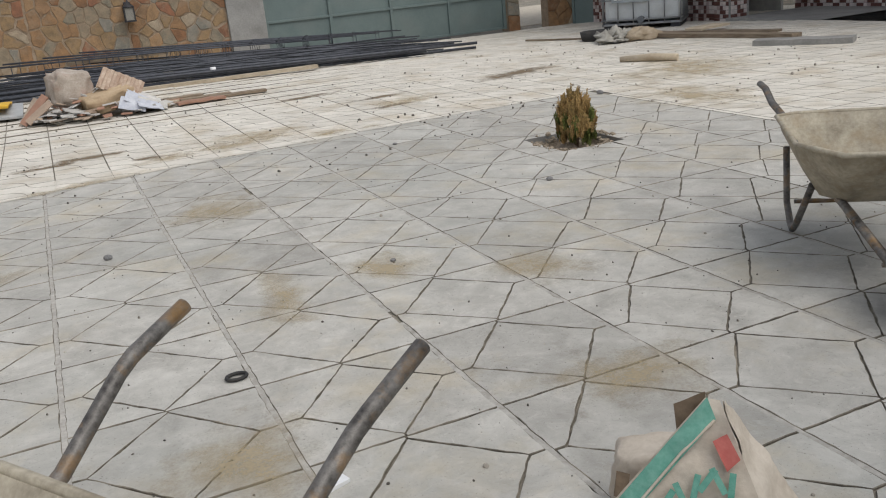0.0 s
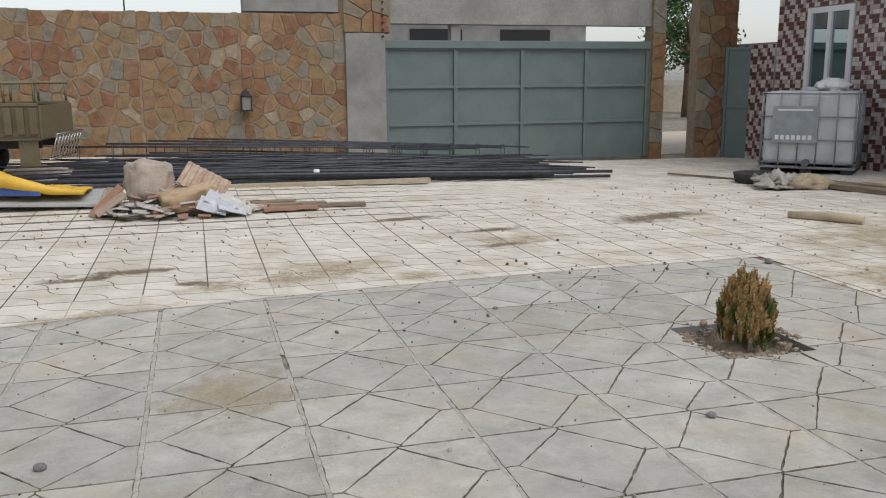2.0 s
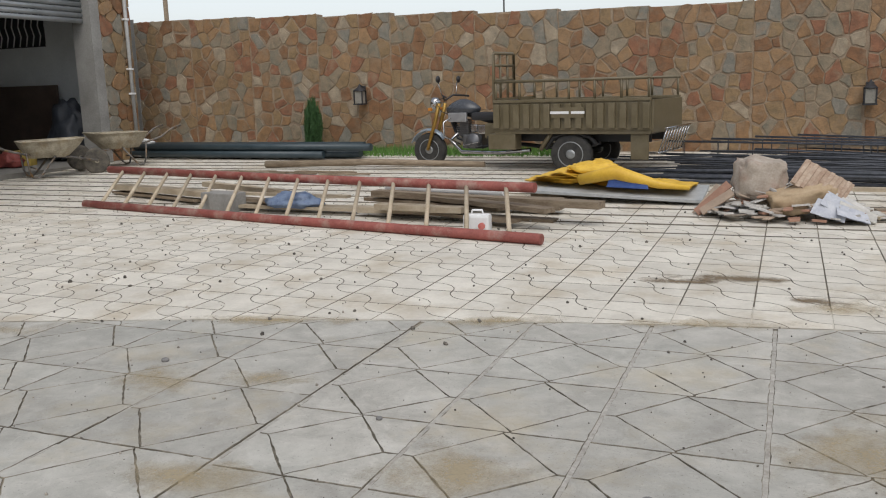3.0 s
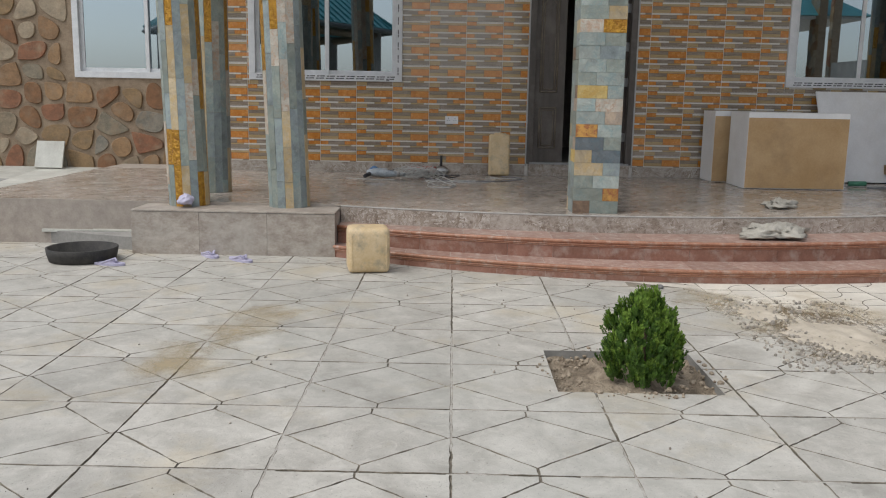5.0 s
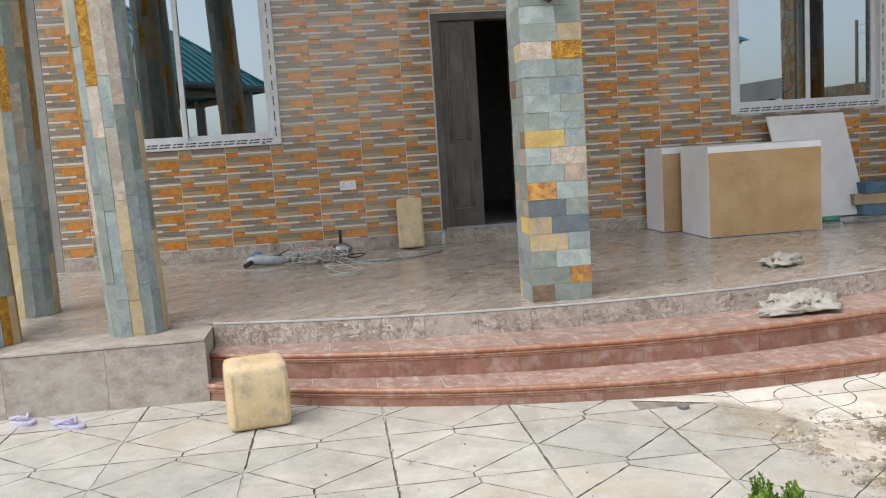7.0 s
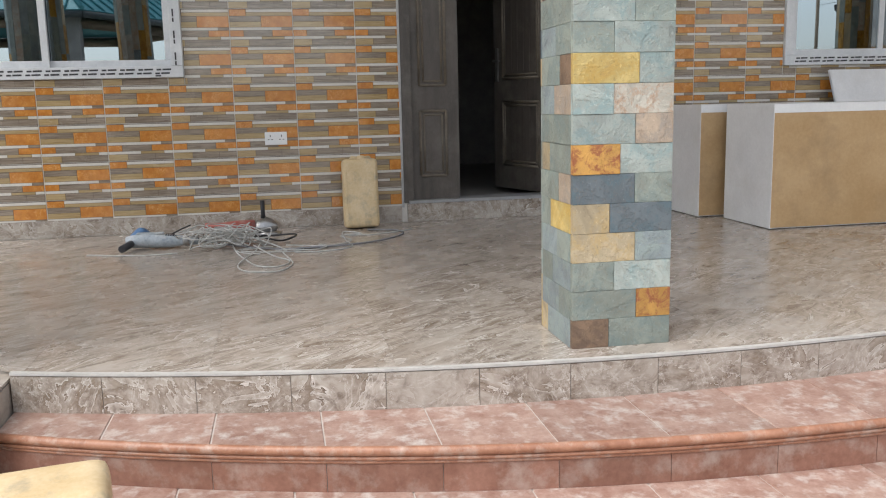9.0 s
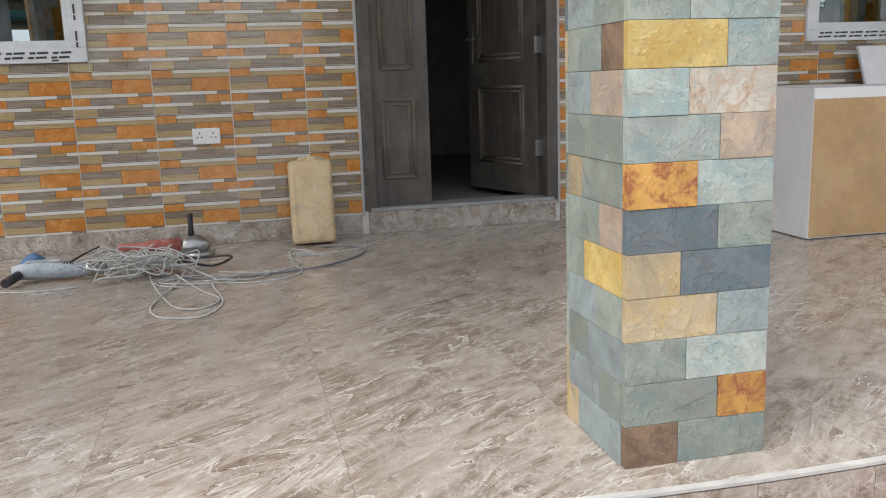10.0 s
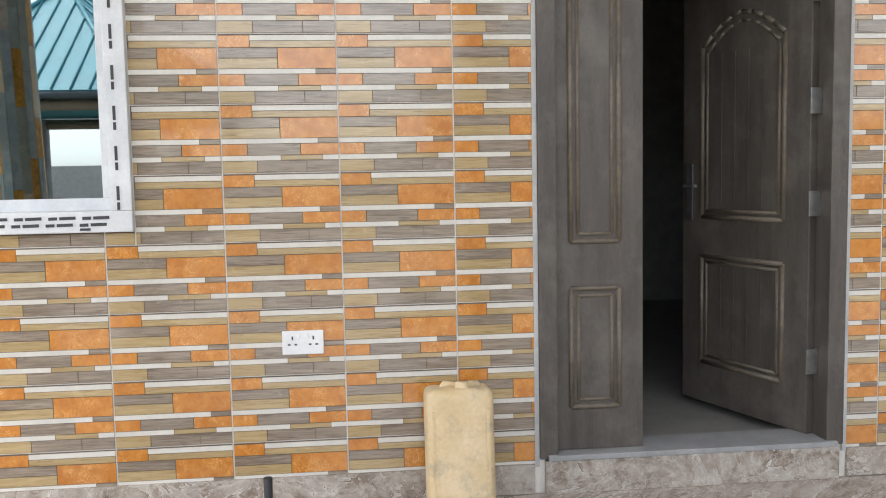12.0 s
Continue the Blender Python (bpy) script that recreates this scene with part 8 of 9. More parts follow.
# ---- bucket and sand by the steps ----
bk_ = thing("paint_bucket", "white plastic paint bucket with a blue label, cement-splashed", "bucket", Matrix.Translation((-4.7, 4.3, 0.0)))
splash = surf("splashed white plastic", (0.5, 0.5, 0.46), (0.7, 0.7, 0.66), 6, 60, 0.5, 0.1, stain=(0.38, 0.36, 0.3), stain_scale=7, stain_amount=0.7)
part("body", turned([(0.125, 0.0), (0.13, 0.005), (0.148, 0.34), (0.142, 0.34), (0.125, 0.02)], 28), splash, bk_)
part("rim", turned([(0.149, 0.3), (0.158, 0.302), (0.16, 0.335), (0.156, 0.352), (0.146, 0.352), (0.144, 0.33)], 28), splash, bk_)
part("label", turned([(0.1418, 0.19), (0.1485, 0.295), (0.1475, 0.295), (0.1408, 0.19)], 28), surf("navy label", (0.02, 0.03, 0.12), (0.05, 0.07, 0.2), 9, 60, 0.5, 0.1), bk_, "navy blue label band")
part("label", turned([(0.1335, 0.06), (0.1417, 0.187), (0.1407, 0.187), (0.1325, 0.06)], 28), surf("pale blue label", (0.3, 0.4, 0.46), (0.5, 0.56, 0.58), 7, 60, 0.5, 0.1, stain=(0.55, 0.53, 0.48), stain_scale=8, stain_amount=0.8), bk_, "worn pale blue label")
for k in range(3):
    a = -0.75 + 0.22 * k
    part("print_bar", abox(-0.002, 0.002, -0.012, 0.012, -0.03, 0.03, m=Matrix.Translation((0.147 * math.cos(a), 0.147 * math.sin(a), 0.245)) @ Matrix.Rotation(a, 4, 'Z')), white_paint, bk_)


def heap(x, y, w, d, h, seed, mat, label, name="sand_heap"):
    bm = bmesh.new()
    n = 30
    g = {}
    for i in range(n + 1):
        for j in range(n + 1):
            u, v = 2 * i / n - 1, 2 * j / n - 1
            r = math.hypot(u, v) * (1.15 + 0.6 * noise.noise(Vector((u * 1.6 + seed, v * 1.6, 0))) + 0.5 * noise.noise(Vector((u * 5, v * 5 + seed, 0))))
            z = h * max(0, 1 - r) ** 0.8 * (0.7 + 0.8 * noise.noise(Vector((u * 4, v * 4, seed)))) + (0.006 * noise.noise(Vector((u * 12, v * 12, seed)))) - 0.006 * (r > 0.95) * 3
            g[i, j] = bm.verts.new((u * w / 2, v * d / 2, z))
    for i in range(n):
        for j in range(n):
            q = (g[i, j], g[i + 1, j], g[i + 1, j + 1], g[i, j + 1])
            if max(v.co.z for v in q) > -0.008:
                bm.faces.new(q).smooth = True
    ob = part(name, bm, mat)
    ob.matrix_world = Matrix.Translation((x, y, gz(x, y) + 0.002))
    tagged(ob, label, "sand", kind="stuff")


heap(-5.3, 4.2, 0.95, 0.6, 0.03, 2, sand, "spilt sand and rubble on the paving by the bucket")
heap(-5.85, 3.95, 0.5, 0.3, 0.018, 4, sand, "spilt sand on the paving by the steps")


def pebbles(name, n, area, sizes, seed, mat, label):
    rng = random.Random(seed)
    bm = bmesh.new()
    unit = bmesh.new()
    bmesh.ops.create_icosphere(unit, subdivisions=1, radius=1.0)
    vs = [v.co.copy() for v in unit.verts]
    fs = [[v.index for v in f.verts] for f in unit.faces]
    unit.free()
    for k in range(n):
        x, y = rng.uniform(*area[:2]), rng.uniform(*area[2:])
        if on_base(x, y) or in_pit(x, y, 0.02):
            continue
        s = rng.choice(sizes) * rng.uniform(0.7, 1.3)
        m = Matrix.Translation((x, y, gz(x, y) + s * 0.35)) @ Euler((rng.uniform(0, 3), rng.uniform(0, 3), rng.uniform(0, 3))).to_matrix().to_4x4() @ Matrix.Diagonal((s, s * rng.uniform(.6, 1), s * rng.uniform(.5, .8), 1))
        w = [bm.verts.new(m @ v * 1.0) for v in vs]
        for f in fs:
            bm.faces.new([w[i] for i in f])
    tagged(part(name, bm, mat), label, "gravel", kind="stuff")


def film_of(name, c, lo, hi, amount):
    """A thin film of sand that thins out unevenly to its edge."""
    m, nt, bs = nodes_of(name)
    N, L = nt.nodes.new, nt.links.new
    tc = N("ShaderNodeTexCoord")
    ln = N("ShaderNodeVectorMath")
    ln.operation = 'LENGTH'
    L(tc.outputs["Object"], ln.inputs[0])
    geo = N("ShaderNodeNewGeometry")
    a, g = N("ShaderNodeTexNoise"), N("ShaderNodeTexNoise")
    for n, s in ((a, 4.5), (g, 90.0)):
        n.inputs["Scale"].default_value, n.inputs["Detail"].default_value = s, 8.0
        n.inputs["Roughness"].default_value = 0.7
        L(geo.outputs["Position"], n.inputs["Vector"])
    s1 = N("ShaderNodeMath")
    s1.operation = 'MULTIPLY_ADD'
    L(ln.outputs["Value"], s1.inputs[0])
    s1.inputs[1].default_value = -0.42
    L(a.outputs[0], s1.inputs[2])
    s2 = N("ShaderNodeMath")
    s2.operation = 'MULTIPLY_ADD'
    L(g.outputs[0], s2.inputs[0])
    s2.inputs[1].default_value = 0.35
    L(s1.outputs[0], s2.inputs[2])
    mr = N("ShaderNodeMapRange")
    mr.inputs[1].default_value, mr.inputs[2].default_value, mr.inputs[4].default_value = lo, hi, amount
    L(s2.outputs[0], mr.inputs[0])
    L(mr.outputs[0], bs.inputs["Alpha"])
    cm = N("ShaderNodeMix")
    cm.data_type = 'RGBA'
    cm.inputs[6].default_value, cm.inputs[7].default_value = (*[v * 0.75 for v in c], 1), (*[v * 1.2 for v in c], 1)
    L(g.outputs[0], cm.inputs[0])
    L(cm.outputs[2], bs.inputs["Base Color"])
    bs.inputs["Roughness"].default_value = 0.95
    return m


tan_film = film_of("tan sand film", (0.45, 0.36, 0.215), 0.38, 0.72, 0.6)
brown_film = film_of("brown dirt film", (0.2, 0.145, 0.085), 0.36, 0.58, 0.75)


def film(x, y, rx, ry, yaw, mat, label):
    bm = bmesh.new()
    ring = [bm.verts.new((math.cos(math.pi * k / 16), math.sin(math.pi * k / 16), 0)) for k in range(32)]
    bm.faces.new(ring)
    ob = part("sand_film", bm, mat)
    ob.matrix_world = Matrix.Translation((x, y, gz(x, y) + 0.0012 + 0.0001 * (x + y))) @ Matrix.Rotation(yaw, 4, 'Z') @ Matrix.Diagonal((rx, ry, 1, 1))
    tagged(ob, label, "sand", kind="stuff")


for x, y, rx, ry, a in ((1.4, 6.55, 0.55, 0.25, 0.1), (0.85, 6.45, 0.4, 0.2, 0.2), (2.1, 6.38, 0.6, 0.18, 0), (-0.75, 5.78, 0.45, 0.16, 0.35), (-1.9, 5.5, 0.8, 0.14, 0.2), (0.2, 6.0, 0.6, 0.14, 0.2), (-0.34, 4.1, 0.35, 0.3, 0),
                        (-1.82, 4.55, 0.3, 0.22, 0), (-1.4, 4.7, 0.3, 0.16, 0.3), (-1.1, 3.8, 0.35, 0.22, 0), (0.84, 3.1, 0.16, 0.6, 0), (1.8, 2.7, 0.3, 0.3, 0), (1.3, 3.1, 0.25, 0.3, 0), (1.55, 6.8, 0.9, 0.35, 0), (3.2, 7.4, 0.7, 0.3, 0.3),
                        (4.8, 5.3, 0.6, 0.9, 0), (5.8, 6.6, 1.3, 0.9, 0.5), (-5.4, 1.0, 0.85, 0.3, -0.25), (-4.7, 0.8, 0.5, 0.35, 0), (-3.4, 4.9, 0.8, 0.16, 0.3), (-4.3, 5.0, 0.9, 0.4, 0.2), (-5.6, 4.1, 0.9, 0.55, 0), (-6.1, 3.8, 0.7, 0.4, 0.2), (-5.1, 4.3, 0.7, 0.5, 0), (-5.9, 4.5, 0.6, 0.35, 0.4), (0.45, 1.9, 0.3, 0.4, 0), (1.55, 1.75, 0.35, 0.3, 0), (0.9, 4.6, 0.4, 0.5, 0), (-2.6, 3.2, 0.5, 0.4, 0)):
    film(x, y, rx, ry, a, tan_film, "thin stain of tan sand on the paving")
for x, y, rx, ry, a in ((0.3, 7.05, 0.42, 0.16, 0.1), (0.05, 6.9, 0.3, 0.1, 0), (3.1, 7.85, 0.4, 0.15, 0.2), (2.6, 8.6, 0.6, 0.15, 0.1), (0.75, 6.6, 0.2, 0.12, 0), (4.7, 8.0, 0.8, 0.3, 0.3), (-5.4, 4.2, 0.8, 0.5, 0), (2.9, 7.2, 0.4, 0.12, 0)):
    film(x, y, rx, ry, a, brown_film, "patch of brown dirt on the pavers")

grit = surf("grit", (0.26, 0.235, 0.2), (0.44, 0.4, 0.34), 30, 90, 0.9, 0.2, vary=0.4, island=True)
pebbles("grit", 650, (-8, 7, 0.5, 12), (0.004, 0.006, 0.009), 1, grit, "scattered grit and small stones on the paving")
pebbles("rubble", 900, (-6.2, -4.7, 3.7, 4.6), (0.005, 0.008, 0.013), 2, grit, "small rubble in the spilt sand")
pebbles("rubble", 520, (-5.45, -4.85, 3.92, 4.36), (0.004, 0.007, 0.011), 6, grit, "lumps of broken mortar heaped by the bucket")
pebbles("rubble", 220, (4.4, 8.5, 5.0, 10.5), (0.006, 0.01, 0.016), 3, grit, "small rubble near the gate house")
dark_grit = surf("dark grit", (0.06, 0.055, 0.048), (0.2, 0.18, 0.15), 30, 90, 0.9, 0.2, vary=0.4, island=True)
pebbles("grit", 420, (-7.5, 4.3, 5.2, 9.5), (0.006, 0.009, 0.013), 9, dark_grit, "dark crumbs scattered on the pale pavers")
pebbles("grit", 900, (-3.5, 4.3, 0.6, 6.0), (0.002, 0.003, 0.0045), 4, dark_grit, "fine grit on the grey paving")
for k, (x, y, s) in enumerate((x, y, s * 0.62) for x, y, s in ((0.27, 4.08, 0.035), (-1.95, 4.77, 0.03), (4.4, 6.05, 0.05), (2.55, 3.85, 0.03), (-6.5, 3.5, 0.045), (1.35, 3.15, 0.02), (-0.73, 4.43, 0.02), (-4.42, 5.8, 0.03), (2.3, 5.5, 0.025))):
    bm = bmesh.new()
    bmesh.ops.create_icosphere(bm, subdivisions=2, radius=s)
    for v in bm.verts:
        v.co *= 1 + 0.35 * noise.noise(v.co * 22 + Vector((k, 0, 0)))
        v.co.z *= 0.65
    ob = tagged(part("stone", bm, surf("loose stone", (0.12, 0.12, 0.12), (0.25, 0.24, 0.23), 20, 80, 0.9, 0.3)), "small loose grey stone on the paving", "stone", "loose stones")
    ob.matrix_world = Matrix.Translation((x, y, s * 0.45))
hoop = tagged(part("rubber_ring", atube([(0.032 * math.cos(2 * math.pi * k / 20), 0.024 * math.sin(2 * math.pi * k / 20), 0.008) for k in range(21)], 0.006, 6), rubber), "small black rubber ring on the paving", "ring")
hoop.matrix_world = Matrix.Translation((0.53, 2.42, 0))
chip = tagged(part("tile_chip", abox(-0.045, 0.045, -0.022, 0.022, 0, 0.012, bevel=0.002), white_paint), "small broken white tile chip on the paving", "tile chip")
chip.matrix_world = Matrix.Translation((0.6, 1.68, 0)) @ Matrix.Rotation(0.3, 4, 'Z')

# ---- things: gate side ----
ibc = thing("water_tank", "white plastic bulk water tank in a steel cage on a pallet", "water tank", Matrix.Translation((8.9, 11.3, -0.11)) @ Matrix.Rotation(math.atan2(-0.70, -0.714), 4, 'Z'))
poly = surf("milky plastic", (0.5, 0.52, 0.52), (0.62, 0.64, 0.64), 3, 50, 0.45, 0.05, stain=(0.4, 0.4, 0.38), stain_scale=3, stain_amount=0.4)
galv = plain("galvanised tube", (0.28, 0.29, 0.3), 0.4, 0.6)
part("bottle", abox(-0.46, 0.46, -0.56, 0.56, 0.17, 1.13, bevel=0.07), poly, ibc)
part("cap", turned([(0.11, 1.12), (0.11, 1.16), (0.09, 1.17)], 20), poly, ibc)
for k in range(4):
    z = 0.2 + 0.3 * k
    part("cage_rail", atube([(0.5, -0.6, z), (0.5, 0.6, z), (-0.5, 0.6, z), (-0.5, -0.6, z), (0.5, -0.6, z)], 0.012, 6), galv, ibc)
for k in range(6):
    y = -0.58 + 0.232 * k
    for x in (0.5, -0.5):
        part("cage_bar", atube([(x, y, 0.14), (x, y, 1.12)], 0.01, 6), galv, ibc)
for k in range(4):
    x = -0.3 + 0.2 * k
    for y in (0.6, -0.6):
        part("cage_bar", atube([(x, y, 0.14), (x, y, 1.12)], 0.01, 6), galv, ibc)
plate_ = part("sign_plate", abox(0.51, 0.516, -0.44, 0.12, 0.46, 0.94), plain("grey plate", (0.3, 0.33, 0.35), 0.5), ibc, "grey metal sign plate")
for k in range(7):
    part("print_bar", abox(0.516, 0.519, -0.4 + 0.068 * k, -0.4 + 0.068 * k + 0.045, 0.5, 0.56), white_paint, plate_)
part("print_bar", abox(0.516, 0.519, -0.38, 0.05, 0.88, 0.9), white_paint, plate_)
for y in (-0.5, 0, 0.5):
    part("pallet_foot", abox(-0.48, 0.48, y - 0.07, y + 0.07, 0, 0.12, bevel=0.01), plain("black pallet", (0.025, 0.025, 0.028), 0.6), ibc, "black plastic pallet foot")
part("pallet_deck", abox(-0.5, 0.5, -0.6, 0.6, 0.12, 0.15, bevel=0.006), galv, ibc)
part("valve", atube([(0.46, 0, 0.2), (0.58, 0, 0.2)], 0.05, 12), plain("grey valve", (0.12, 0.13, 0.14), 0.5), ibc)
part("cover_bag", crumpled(0.5, 0.4, 0.16, 81, 0.35), white_paint, ibc, "white plastic bag on the lid").matrix_basis = Matrix.Translation((-0.05, 0.2, 1.12))
rag(7.15, 9.6, gz(7, 9.6), 0.7, 0.5, 0.14, 8, "dirty bundle of sacking in front of the tank", 0.6)
tagged(part("sack", crumpled(0.5, 0.3, 0.16, 88, 0.35), surf("tan sacking", (0.3, 0.23, 0.15), (0.45, 0.37, 0.27), 9, 60, 0.9, 0.3)), "tan crumpled sack in front of the tank", "sack").matrix_world = Matrix.Translation((7.35, 9.35, gz(7, 9.4)))
tub = tagged(part("tub", turned([(0.22, 0), (0.27, 0.005), (0.3, 0.12), (0.28, 0.12), (0.25, 0.02)], 24), rubber), "shallow black tub in front of the tank", "tub")
tub.matrix_world = Matrix.Translation((7.3, 10.2, gz(7.3, 10.2)))
plank(7.75, 8.5, gz(7.7, 8.5), 2.3, 0.2, 0.05, -1.35, "long grey plank on the paving", old_wood)
plank(8.1, 8.9, gz(8, 8.9), 1.8, 0.15, 0.04, -1.2, "short grey plank on the paving", old_wood)
plank(7.2, 10.7, gz(7, 10.7), 1.7, 0.04, 0.025, -1.1, "thin timber batten on the paving", old_wood)
plank(8.3, 9.2, gz(8, 9.2) + 0.05, 0.7, 0.25, 0.03, 0.3, "board scrap on the paving", pale_wood)
tagged(part("log", atube([(5.75, 7.62, 0.03), (5.95, 7.35, 0.04), (6.1, 7.12, 0.035)], [0.03, 0.045, 0.04], 9), pale_wood), "short rough wood billet on the paving", "log")
plank(7.6, 6.9, 0, 1.0, 0.25, 0.06, -1.0, "grey kerb block lying on the paving", cement, name="kerb_block", cat="block")

# gate house
gh = thing("gate_house", "small gate house clad in brown and pale mosaic tiles", "gate house")
mosaic_b = [surf("mosaic " + k, tuple(v * 0.8 for v in c), tuple(min(1, v * 1.15) for v in c), 12, 60, 0.4, 0.05) for k, c in (("pale", (0.6, 0.53, 0.5)), ("brown", (0.13, 0.055, 0.045)), ("rose", (0.44, 0.34, 0.32)))]


def mosaic(parent, m, w, h, seed, holes=()):
    rng = random.Random(seed)
    s = 0.062
    bm = bmesh.new()
    for i in range(int(w / s)):
        for j in range(int(h / s)):
            cx, cy = (i + 0.5) * s, (j + 0.5) * s
            if any(a < cx < b and c < cy < d for a, b, c, d in holes):
                continue
            k = (i + 2 * (j // 2) + (j % 2) * (1 if (i // 2) % 2 else 0)) % 4
            mi = rng.choice((0, 0, 2)) if k < 2 or rng.random() < 0.08 else 1
            box(bm, i * s + 0.003, (i + 1) * s - 0.003, j * s + 0.003, (j + 1) * s - 0.003, 0, 0.006, mi=mi, m=m)
    part("mosaic_tiles", bm, mosaic_b, parent, "brown and pale mosaic tiles")["kind"] = "stuff"


BX = 9.7


def facing_mx(x, y, z):
    return Matrix(((0, 0, -1, x), (-1, 0, 0, y), (0, 1, 0, z), (0, 0, 0, 1)))


bm = bmesh.new()
box(bm, BX, BX + 0.2, 12.55, 13.25, -0.3, 4.1)
box(bm, BX, BX + 0.2, 10.6, 11.6, -0.3, 4.1)
box(bm, BX, BX + 0.2, 11.6, 12.55, -0.3, 0.98)
box(bm, BX, BX + 0.2, 11.6, 12.55, 2.2, 4.1)
part("front_wall", bm, cement, gh)
mosaic(gh, facing_mx(BX, 13.25, -0.2), 2.65, 3.6, 1, [(0.7, 1.65, 1.18, 2.4)])
part("low_wall", abox(BX, BX + 0.2, 13.25, 14.4, -0.3, 1.75), cement, gh)
mosaic(gh, facing_mx(BX, 14.35, -0.2), 1.1, 1.95, 2)
part("corner_pillar", abox(BX - 0.05, BX + 0.3, 10.25, 10.6, -0.3, 4.1), cement, gh)
mosaic(gh, facing_mx(BX - 0.05, 10.6, -0.2), 0.35, 3.6, 3)
mosaic(gh, facing_my(BX - 0.05, 10.25, -0.2), 0.35, 3.6, 4)
part("porch_wall", abox(11.3, 11.5, 5.0, 10.6, -0.3, 4.1), cement, gh)
mosaic(gh, facing_mx(11.3, 10.6, -0.2), 5.6, 3.5, 5)
part("door_post", abox(BX + 0.0, BX + 0.12, 10.62, 10.85, -0.2, 2.0), pale_wood, gh, "bare wooden door edge")
part("porch_floor", abox(9.6, 11.3, 5.0, 10.3, -0.2, 0.0), cement, gh)
part("eaves", abox(9.2, 14.6, 4.3, 16.0, 4.1, 4.2), white_paint, gh)
bm = bmesh.new()
c_ = [bm.verts.new(p) for p in ((9.0, 4.1, 4.2), (14.8, 4.1, 4.2), (14.8, 16.2, 4.2), (9.0, 16.2, 4.2), (11.9, 7.0, 6.2), (11.9, 13.2, 6.2))]
for q in ((0, 1, 4), (1, 2, 5, 4), (2, 3, 5), (3, 0, 4, 5), (3, 2, 1, 0)):
    bm.faces.new([c_[i] for i in q])
part("roof", bm, cyan_roof, gh, "blue-green metal roof")
part("side_wall", abox(BX + 0.2, 14.0, 13.05, 13.25, -0.3, 4.1), cement, gh)
part("end_wall", abox(11.5, 14.0, 4.8, 5.0, -0.3, 4.1), cement, gh)
wn2 = part("window_frame", abox(BX - 0.03, BX + 0.05, 11.6, 12.55, 0.98, 1.06, bevel=0.004), white_paint, gh, "white window frame")
for a, b, c, d in ((11.6, 12.55, 2.12, 2.2), (11.6, 11.68, 1.06, 2.12), (12.47, 12.55, 1.06, 2.12), (12.04, 12.11, 1.06, 2.12)):
    part("frame_bar", abox(BX - 0.03, BX + 0.05, a, b, c, d, bevel=0.004), white_paint, wn2)
part("pane", abox(BX + 0.01, BX + 0.015, 11.67, 12.48, 1.05, 2.13), glass, wn2, "dark glass").visible_shadow = False
part("room_back", abox(BX + 1.5, BX + 1.55, 10.8, 13.0, -0.2, 4.1), black_void, gh)

# ---- beyond the walls ----
nb = thing("neighbour_house", "unfinished grey block house behind the compound wall", "house")
block = surf("grey blockwork", (0.2, 0.2, 0.2), (0.3, 0.3, 0.29), 3, 50, 0.9, 0.3)
bm = bmesh.new()
part("wall", abox(2.3, 10.5, 22, 22.3, -0.3, 2.75), block, nb)
part("ring_beam", abox(2.0, 10.8, 21.8, 22.4, 2.75, 3.3), cement, nb)
part("wall", abox(2.3, 10.5, 22, 22.3, 3.3, 6.5), block, nb)
part("side_wall", abox(2.3, 2.6, 22.3, 28, -0.3, 6.5), block, nb)
for k in range(4):
    x = 2.35 + 0.45 * k
    part("post", abox(x, x + 0.16, 21.84, 22, 3.3, 6.2), cement, nb)
# no holes in the wall: near-black slabs paint the openings' inner shade
for k in range(3):
    w_ = part("window", abox(3.6 + 2.3 * k, 4.9 + 2.3 * k, 21.96, 22.05, 1.1, 2.4), plain("painted opening shade", (0.02, 0.02, 0.022), 0.8), nb, "near-black slab painted as the shade inside a window opening")


def tree(x, y, h, seed, label):
    rng = random.Random(seed)
    t = thing("tree", label, "tree", Matrix.Translation((x, y, -0.1)))
    part("trunk", atube([(0, 0, 0), (0.05, 0.03, h * 0.3), (0.0, 0.08, h * 0.6), (0.1, 0, h * 0.85)], [h * 0.035, h * 0.028, h * 0.018, h * 0.006], 10), bark, t)
    bm = bmesh.new()
    for k in range(7):
        a = rng.uniform(0, 6.28)
        s = h * rng.uniform(0.35, 0.65)
        tube(bm, [(0, 0, s), (math.cos(a) * h * 0.16, math.sin(a) * h * 0.16, s + h * 0.12), (math.cos(a) * h * 0.28, math.sin(a) * h * 0.28, s + h * 0.18)], [h * 0.014, h * 0.009, h * 0.003], 6)
    part("limbs", bm, bark, t)
    bm = bmesh.new()
    for k in range(34):
        a, f = rng.uniform(0, 6.28), rng.random()
        r = h * 0.3 * rng.random() ** 0.5 * (1.1 - 0.5 * f)
        c = Vector((math.cos(a) * r, math.sin(a) * r, h * (0.42 + 0.55 * f)))
        for q in range(70):
            p = c + Vector((rng.gauss(0, 1), rng.gauss(0, 1), rng.gauss(0, 0.7))) * h * 0.055
            u = Vector((rng.uniform(-1, 1), rng.uniform(-1, 1), rng.uniform(-1, 1))).normalized() * h * 0.02
            v = u.cross(Vector((rng.uniform(-1, 1), rng.uniform(-1, 1), 1))).normalized() * h * 0.009
            bm.faces.new([bm.verts.new(w) for w in (p - u, p + v, p + u, p - v)])
    part("crown", bm, surf("tree leaf", (0.03, 0.07, 0.02), (0.08, 0.15, 0.04), 8, 40, 0.7, 0, vary=0.3, island=True), t)


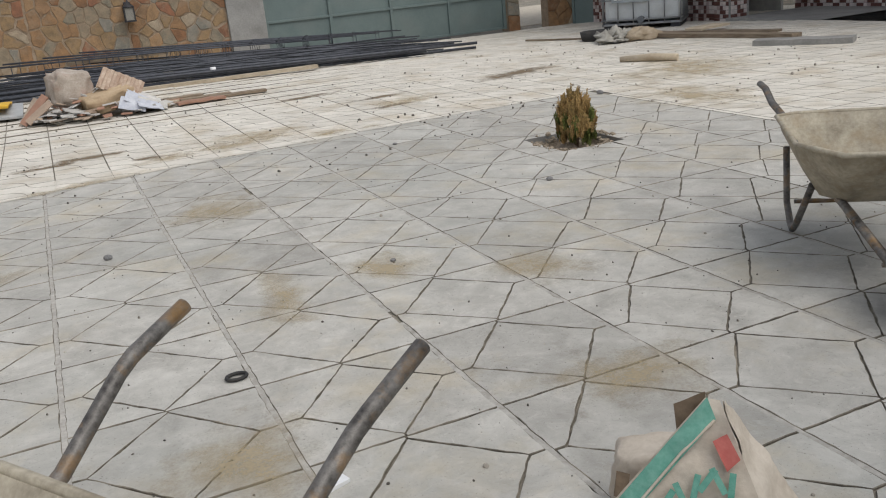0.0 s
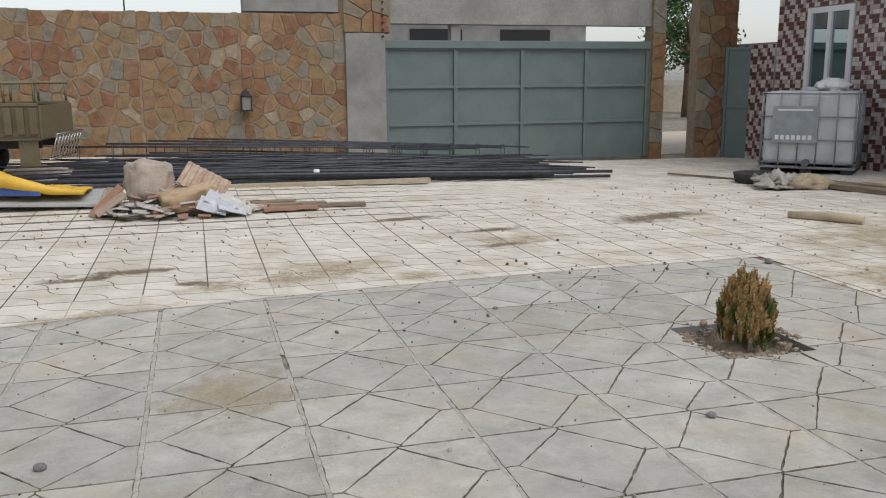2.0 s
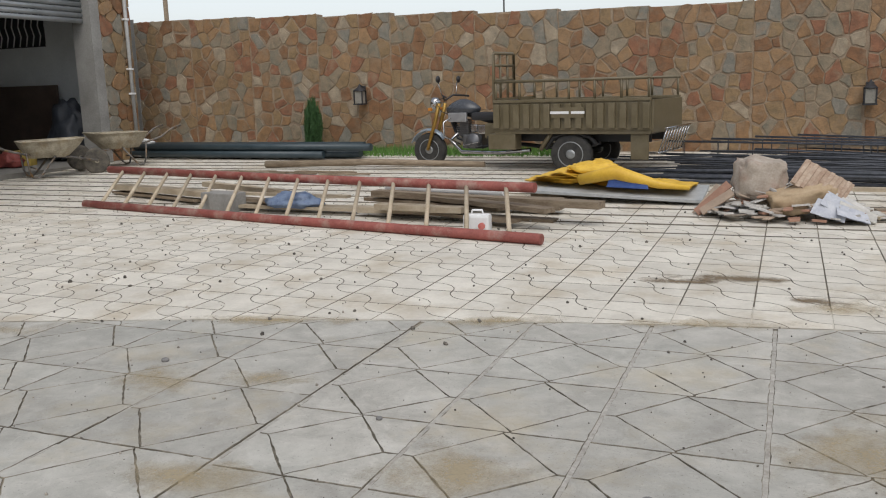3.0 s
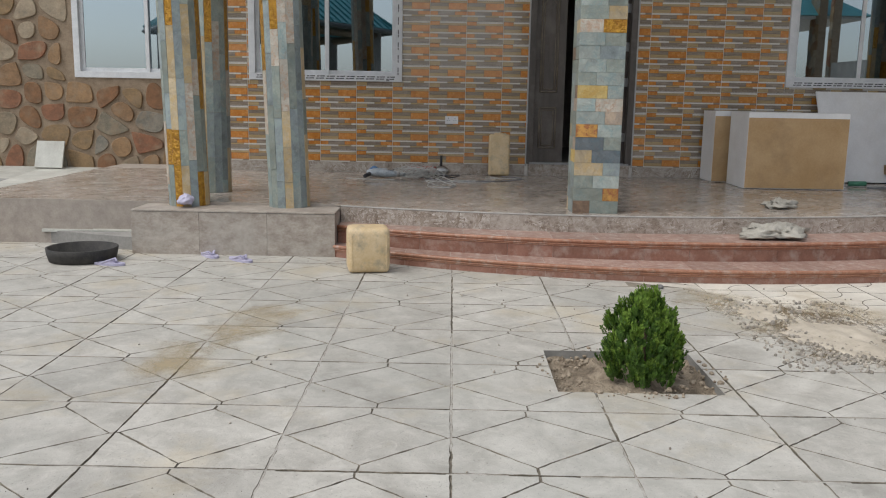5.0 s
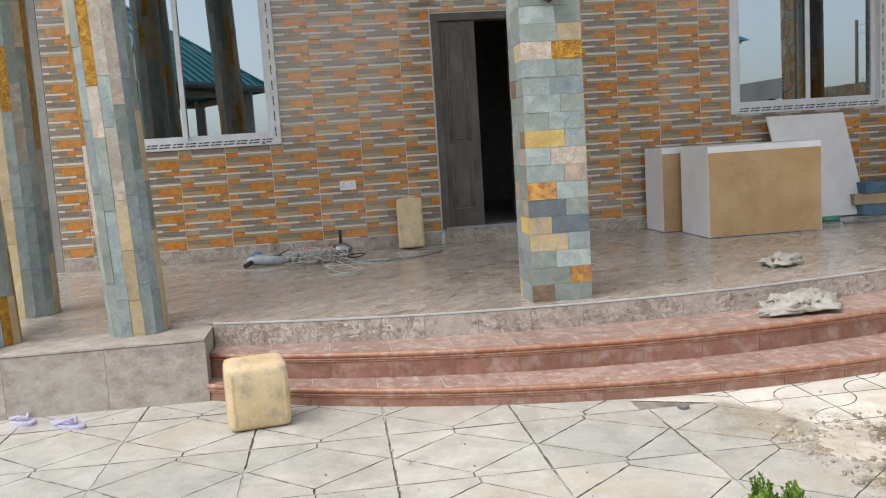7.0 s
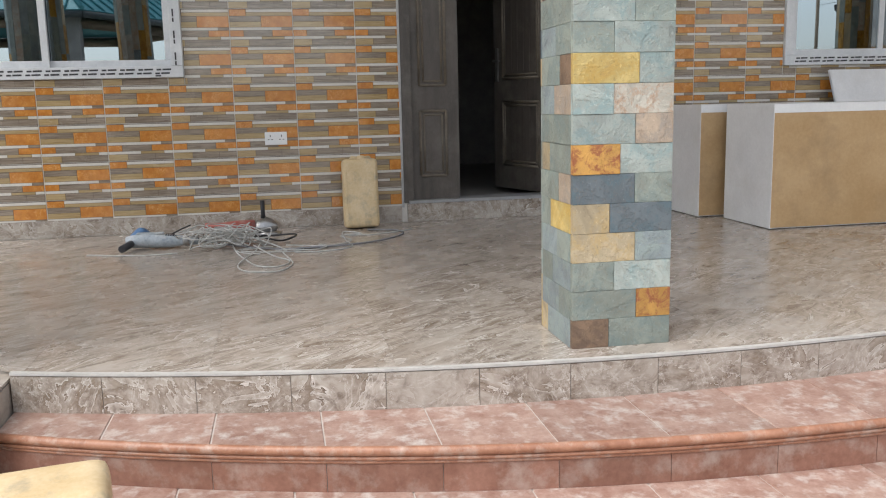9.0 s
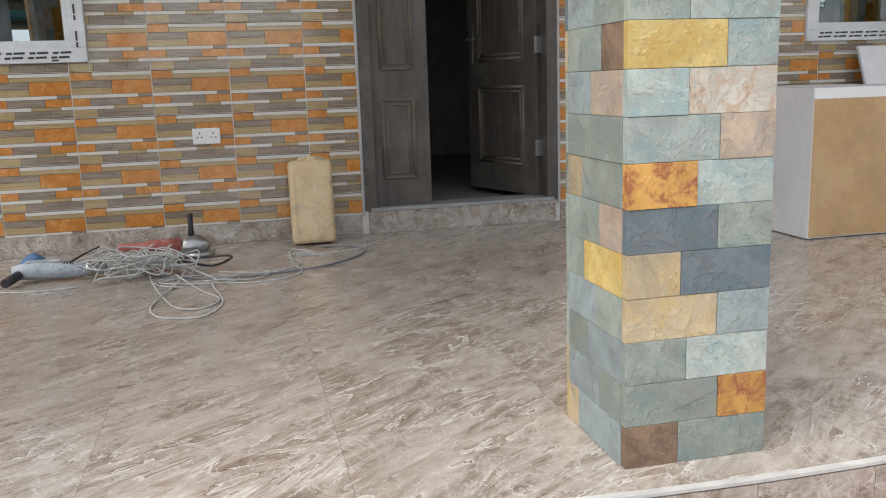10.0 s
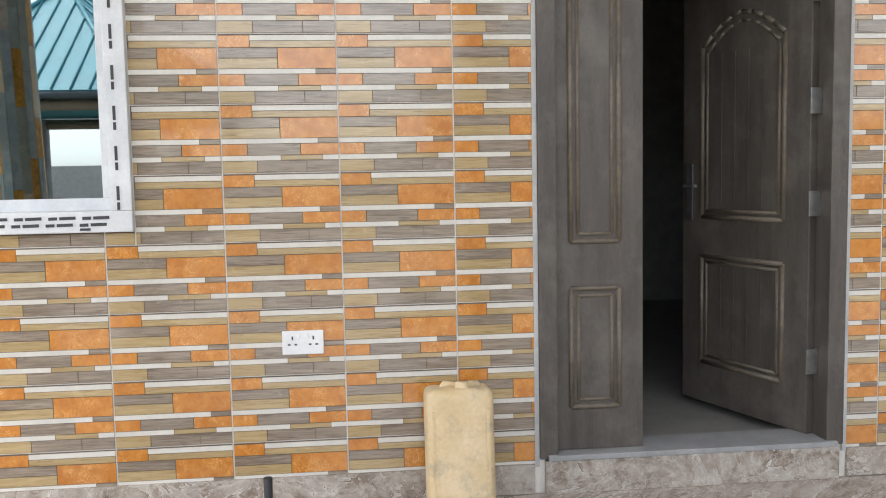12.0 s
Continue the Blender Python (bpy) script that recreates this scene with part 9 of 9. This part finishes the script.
tree(16.5, 27, 4.2, 1, "leafy green tree beyond the gate")
tree(19, 31, 5.0, 4, "leafy green tree beyond the gate")
tree(-9.5, 26, 3.0, 7, "small leafy tree beyond the compound wall")
far = thing("wall_far", "low dusty wall beyond the side gate", "wall", kind="structure")
part("wall", abox(9, 30, 33, 33.3, -0.3, 0.9), sand, far)
tagged(part("road", abox(-40, 60, 15.2, 21, -0.3, -0.14), sand), "sandy lane behind the compound wall", "road", kind="structure")

# electric fence on the wall
fence = thing("wire_fence", "thin wire fence posts and wires on the compound wall", "wire fence")
wire = plain("fence wire", (0.1, 0.1, 0.1), 0.4, 0.5)
for x in (-3.45, -0.05):
    part("post", atube([(x, WY + 0.1, wall_top(x) - 0.05), (x, WY + 0.1, wall_top(x) + 0.62)], 0.012, 6), wire, fence)
for k in range(9):
    part("insulator", atube([(3.62, WY - 0.05, 1.85 + 0.1 * k), (3.62, WY - 0.09, 1.85 + 0.1 * k)], 0.018, 6), plain("black insulator", (0.02, 0.02, 0.02), 0.5), fence)
line = thing("power_line", "overhead power line on poles beyond the wall", "power line")
for x in (-30, 40):
    part("pole", atube([(x, 40, -0.2), (x, 40, 8.4)], 0.12, 8), old_wood, line)
for k in range(2):
    part("wire", atube([(-30, 40, 7.5 + 0.6 * k), (0, 40, 6.9 + 0.6 * k), (40, 40, 7.4 + 0.6 * k)], 0.015, 5), wire, line)

# closing walls and the open shelter behind the camera, seen in the panes
tagged(part("wall_east", abox(13.8, 14.0, -12, 5.0, -0.1, 2.1), surf("pale roughcast", (0.4, 0.38, 0.34), (0.55, 0.52, 0.47), 9, 50, 0.9, 0.6)), "pale roughcast boundary wall", "wall", kind="structure")
tagged(part("wall_south_boundary", abox(-14, 14, -12.2, -12.0, -0.1, 2.1), MATS["pale roughcast"]), "pale roughcast boundary wall", "wall", kind="structure")
sh = thing("shelter", "open six-sided shelter with a blue-green metal roof", "shelter")
SC, SR, SEZ, SAZ = Vector((5.0, -3.6, 0)), 3.93, 3.2, 5.7
rim6 = [SC + Vector((math.cos(math.pi / 2 + math.pi * k / 3) * SR, math.sin(math.pi / 2 + math.pi * k / 3) * SR, SEZ)) for k in range(6)]
apex = Vector((SC.x, SC.y, SAZ))
for p in rim6:
    q = SC.lerp(p, 0.86)
    part("post", abox(q.x - 0.13, q.x + 0.13, q.y - 0.13, q.y + 0.13, 0, SEZ - 0.1, bevel=0.015), cement, sh)
bm = bmesh.new()
top_ = bm.verts.new(apex)
vs = [bm.verts.new(p) for p in rim6]
for k in range(6):
    bm.faces.new((vs[k], vs[(k + 1) % 6], top_))
rf = part("roof", bm, cyan_roof, sh, "blue-green metal roof")
rf.modifiers.new("thick", 'SOLIDIFY').thickness = 0.03
for k in range(6):
    a, b = rim6[k], rim6[(k + 1) % 6]
    part("hip_cap", atube([a + Vector((0, 0, 0.03)), apex + Vector((0, 0, 0.03))], 0.05, 6), cyan_roof, rf)
    fa = part("fascia", atube([a - Vector((0, 0, 0.09)), b - Vector((0, 0, 0.09))], 0.07, 4), plain("dark fascia", (0.06, 0.07, 0.07), 0.5), sh, "dark roof fascia")
    a2, b2 = SC.lerp(a, 0.86), SC.lerp(b, 0.86)
    part("ring_beam", atube([Vector((a2.x, a2.y, SEZ - 0.2)), Vector((b2.x, b2.y, SEZ - 0.2))], 0.12, 4), old_wood, sh, "brown ring beam")
    for q in range(1, 12):
        f = q / 12
        s = a.lerp(b, f)
        g = 1 - abs(f - 0.5) * 2
        mid_ = a.lerp(b, 0.5)
        part("roof_rib", atube([s + Vector((0, 0, 0.02)), s + (apex - mid_) * g + Vector((0, 0, 0.02))], 0.022, 4), cyan_roof, rf)


# ---- single pieces of walls, floors and paving ----
for name, me, parent, m in PIECES:
    ob = new(name, me)
    ob.parent = parent
    ob.matrix_basis = m
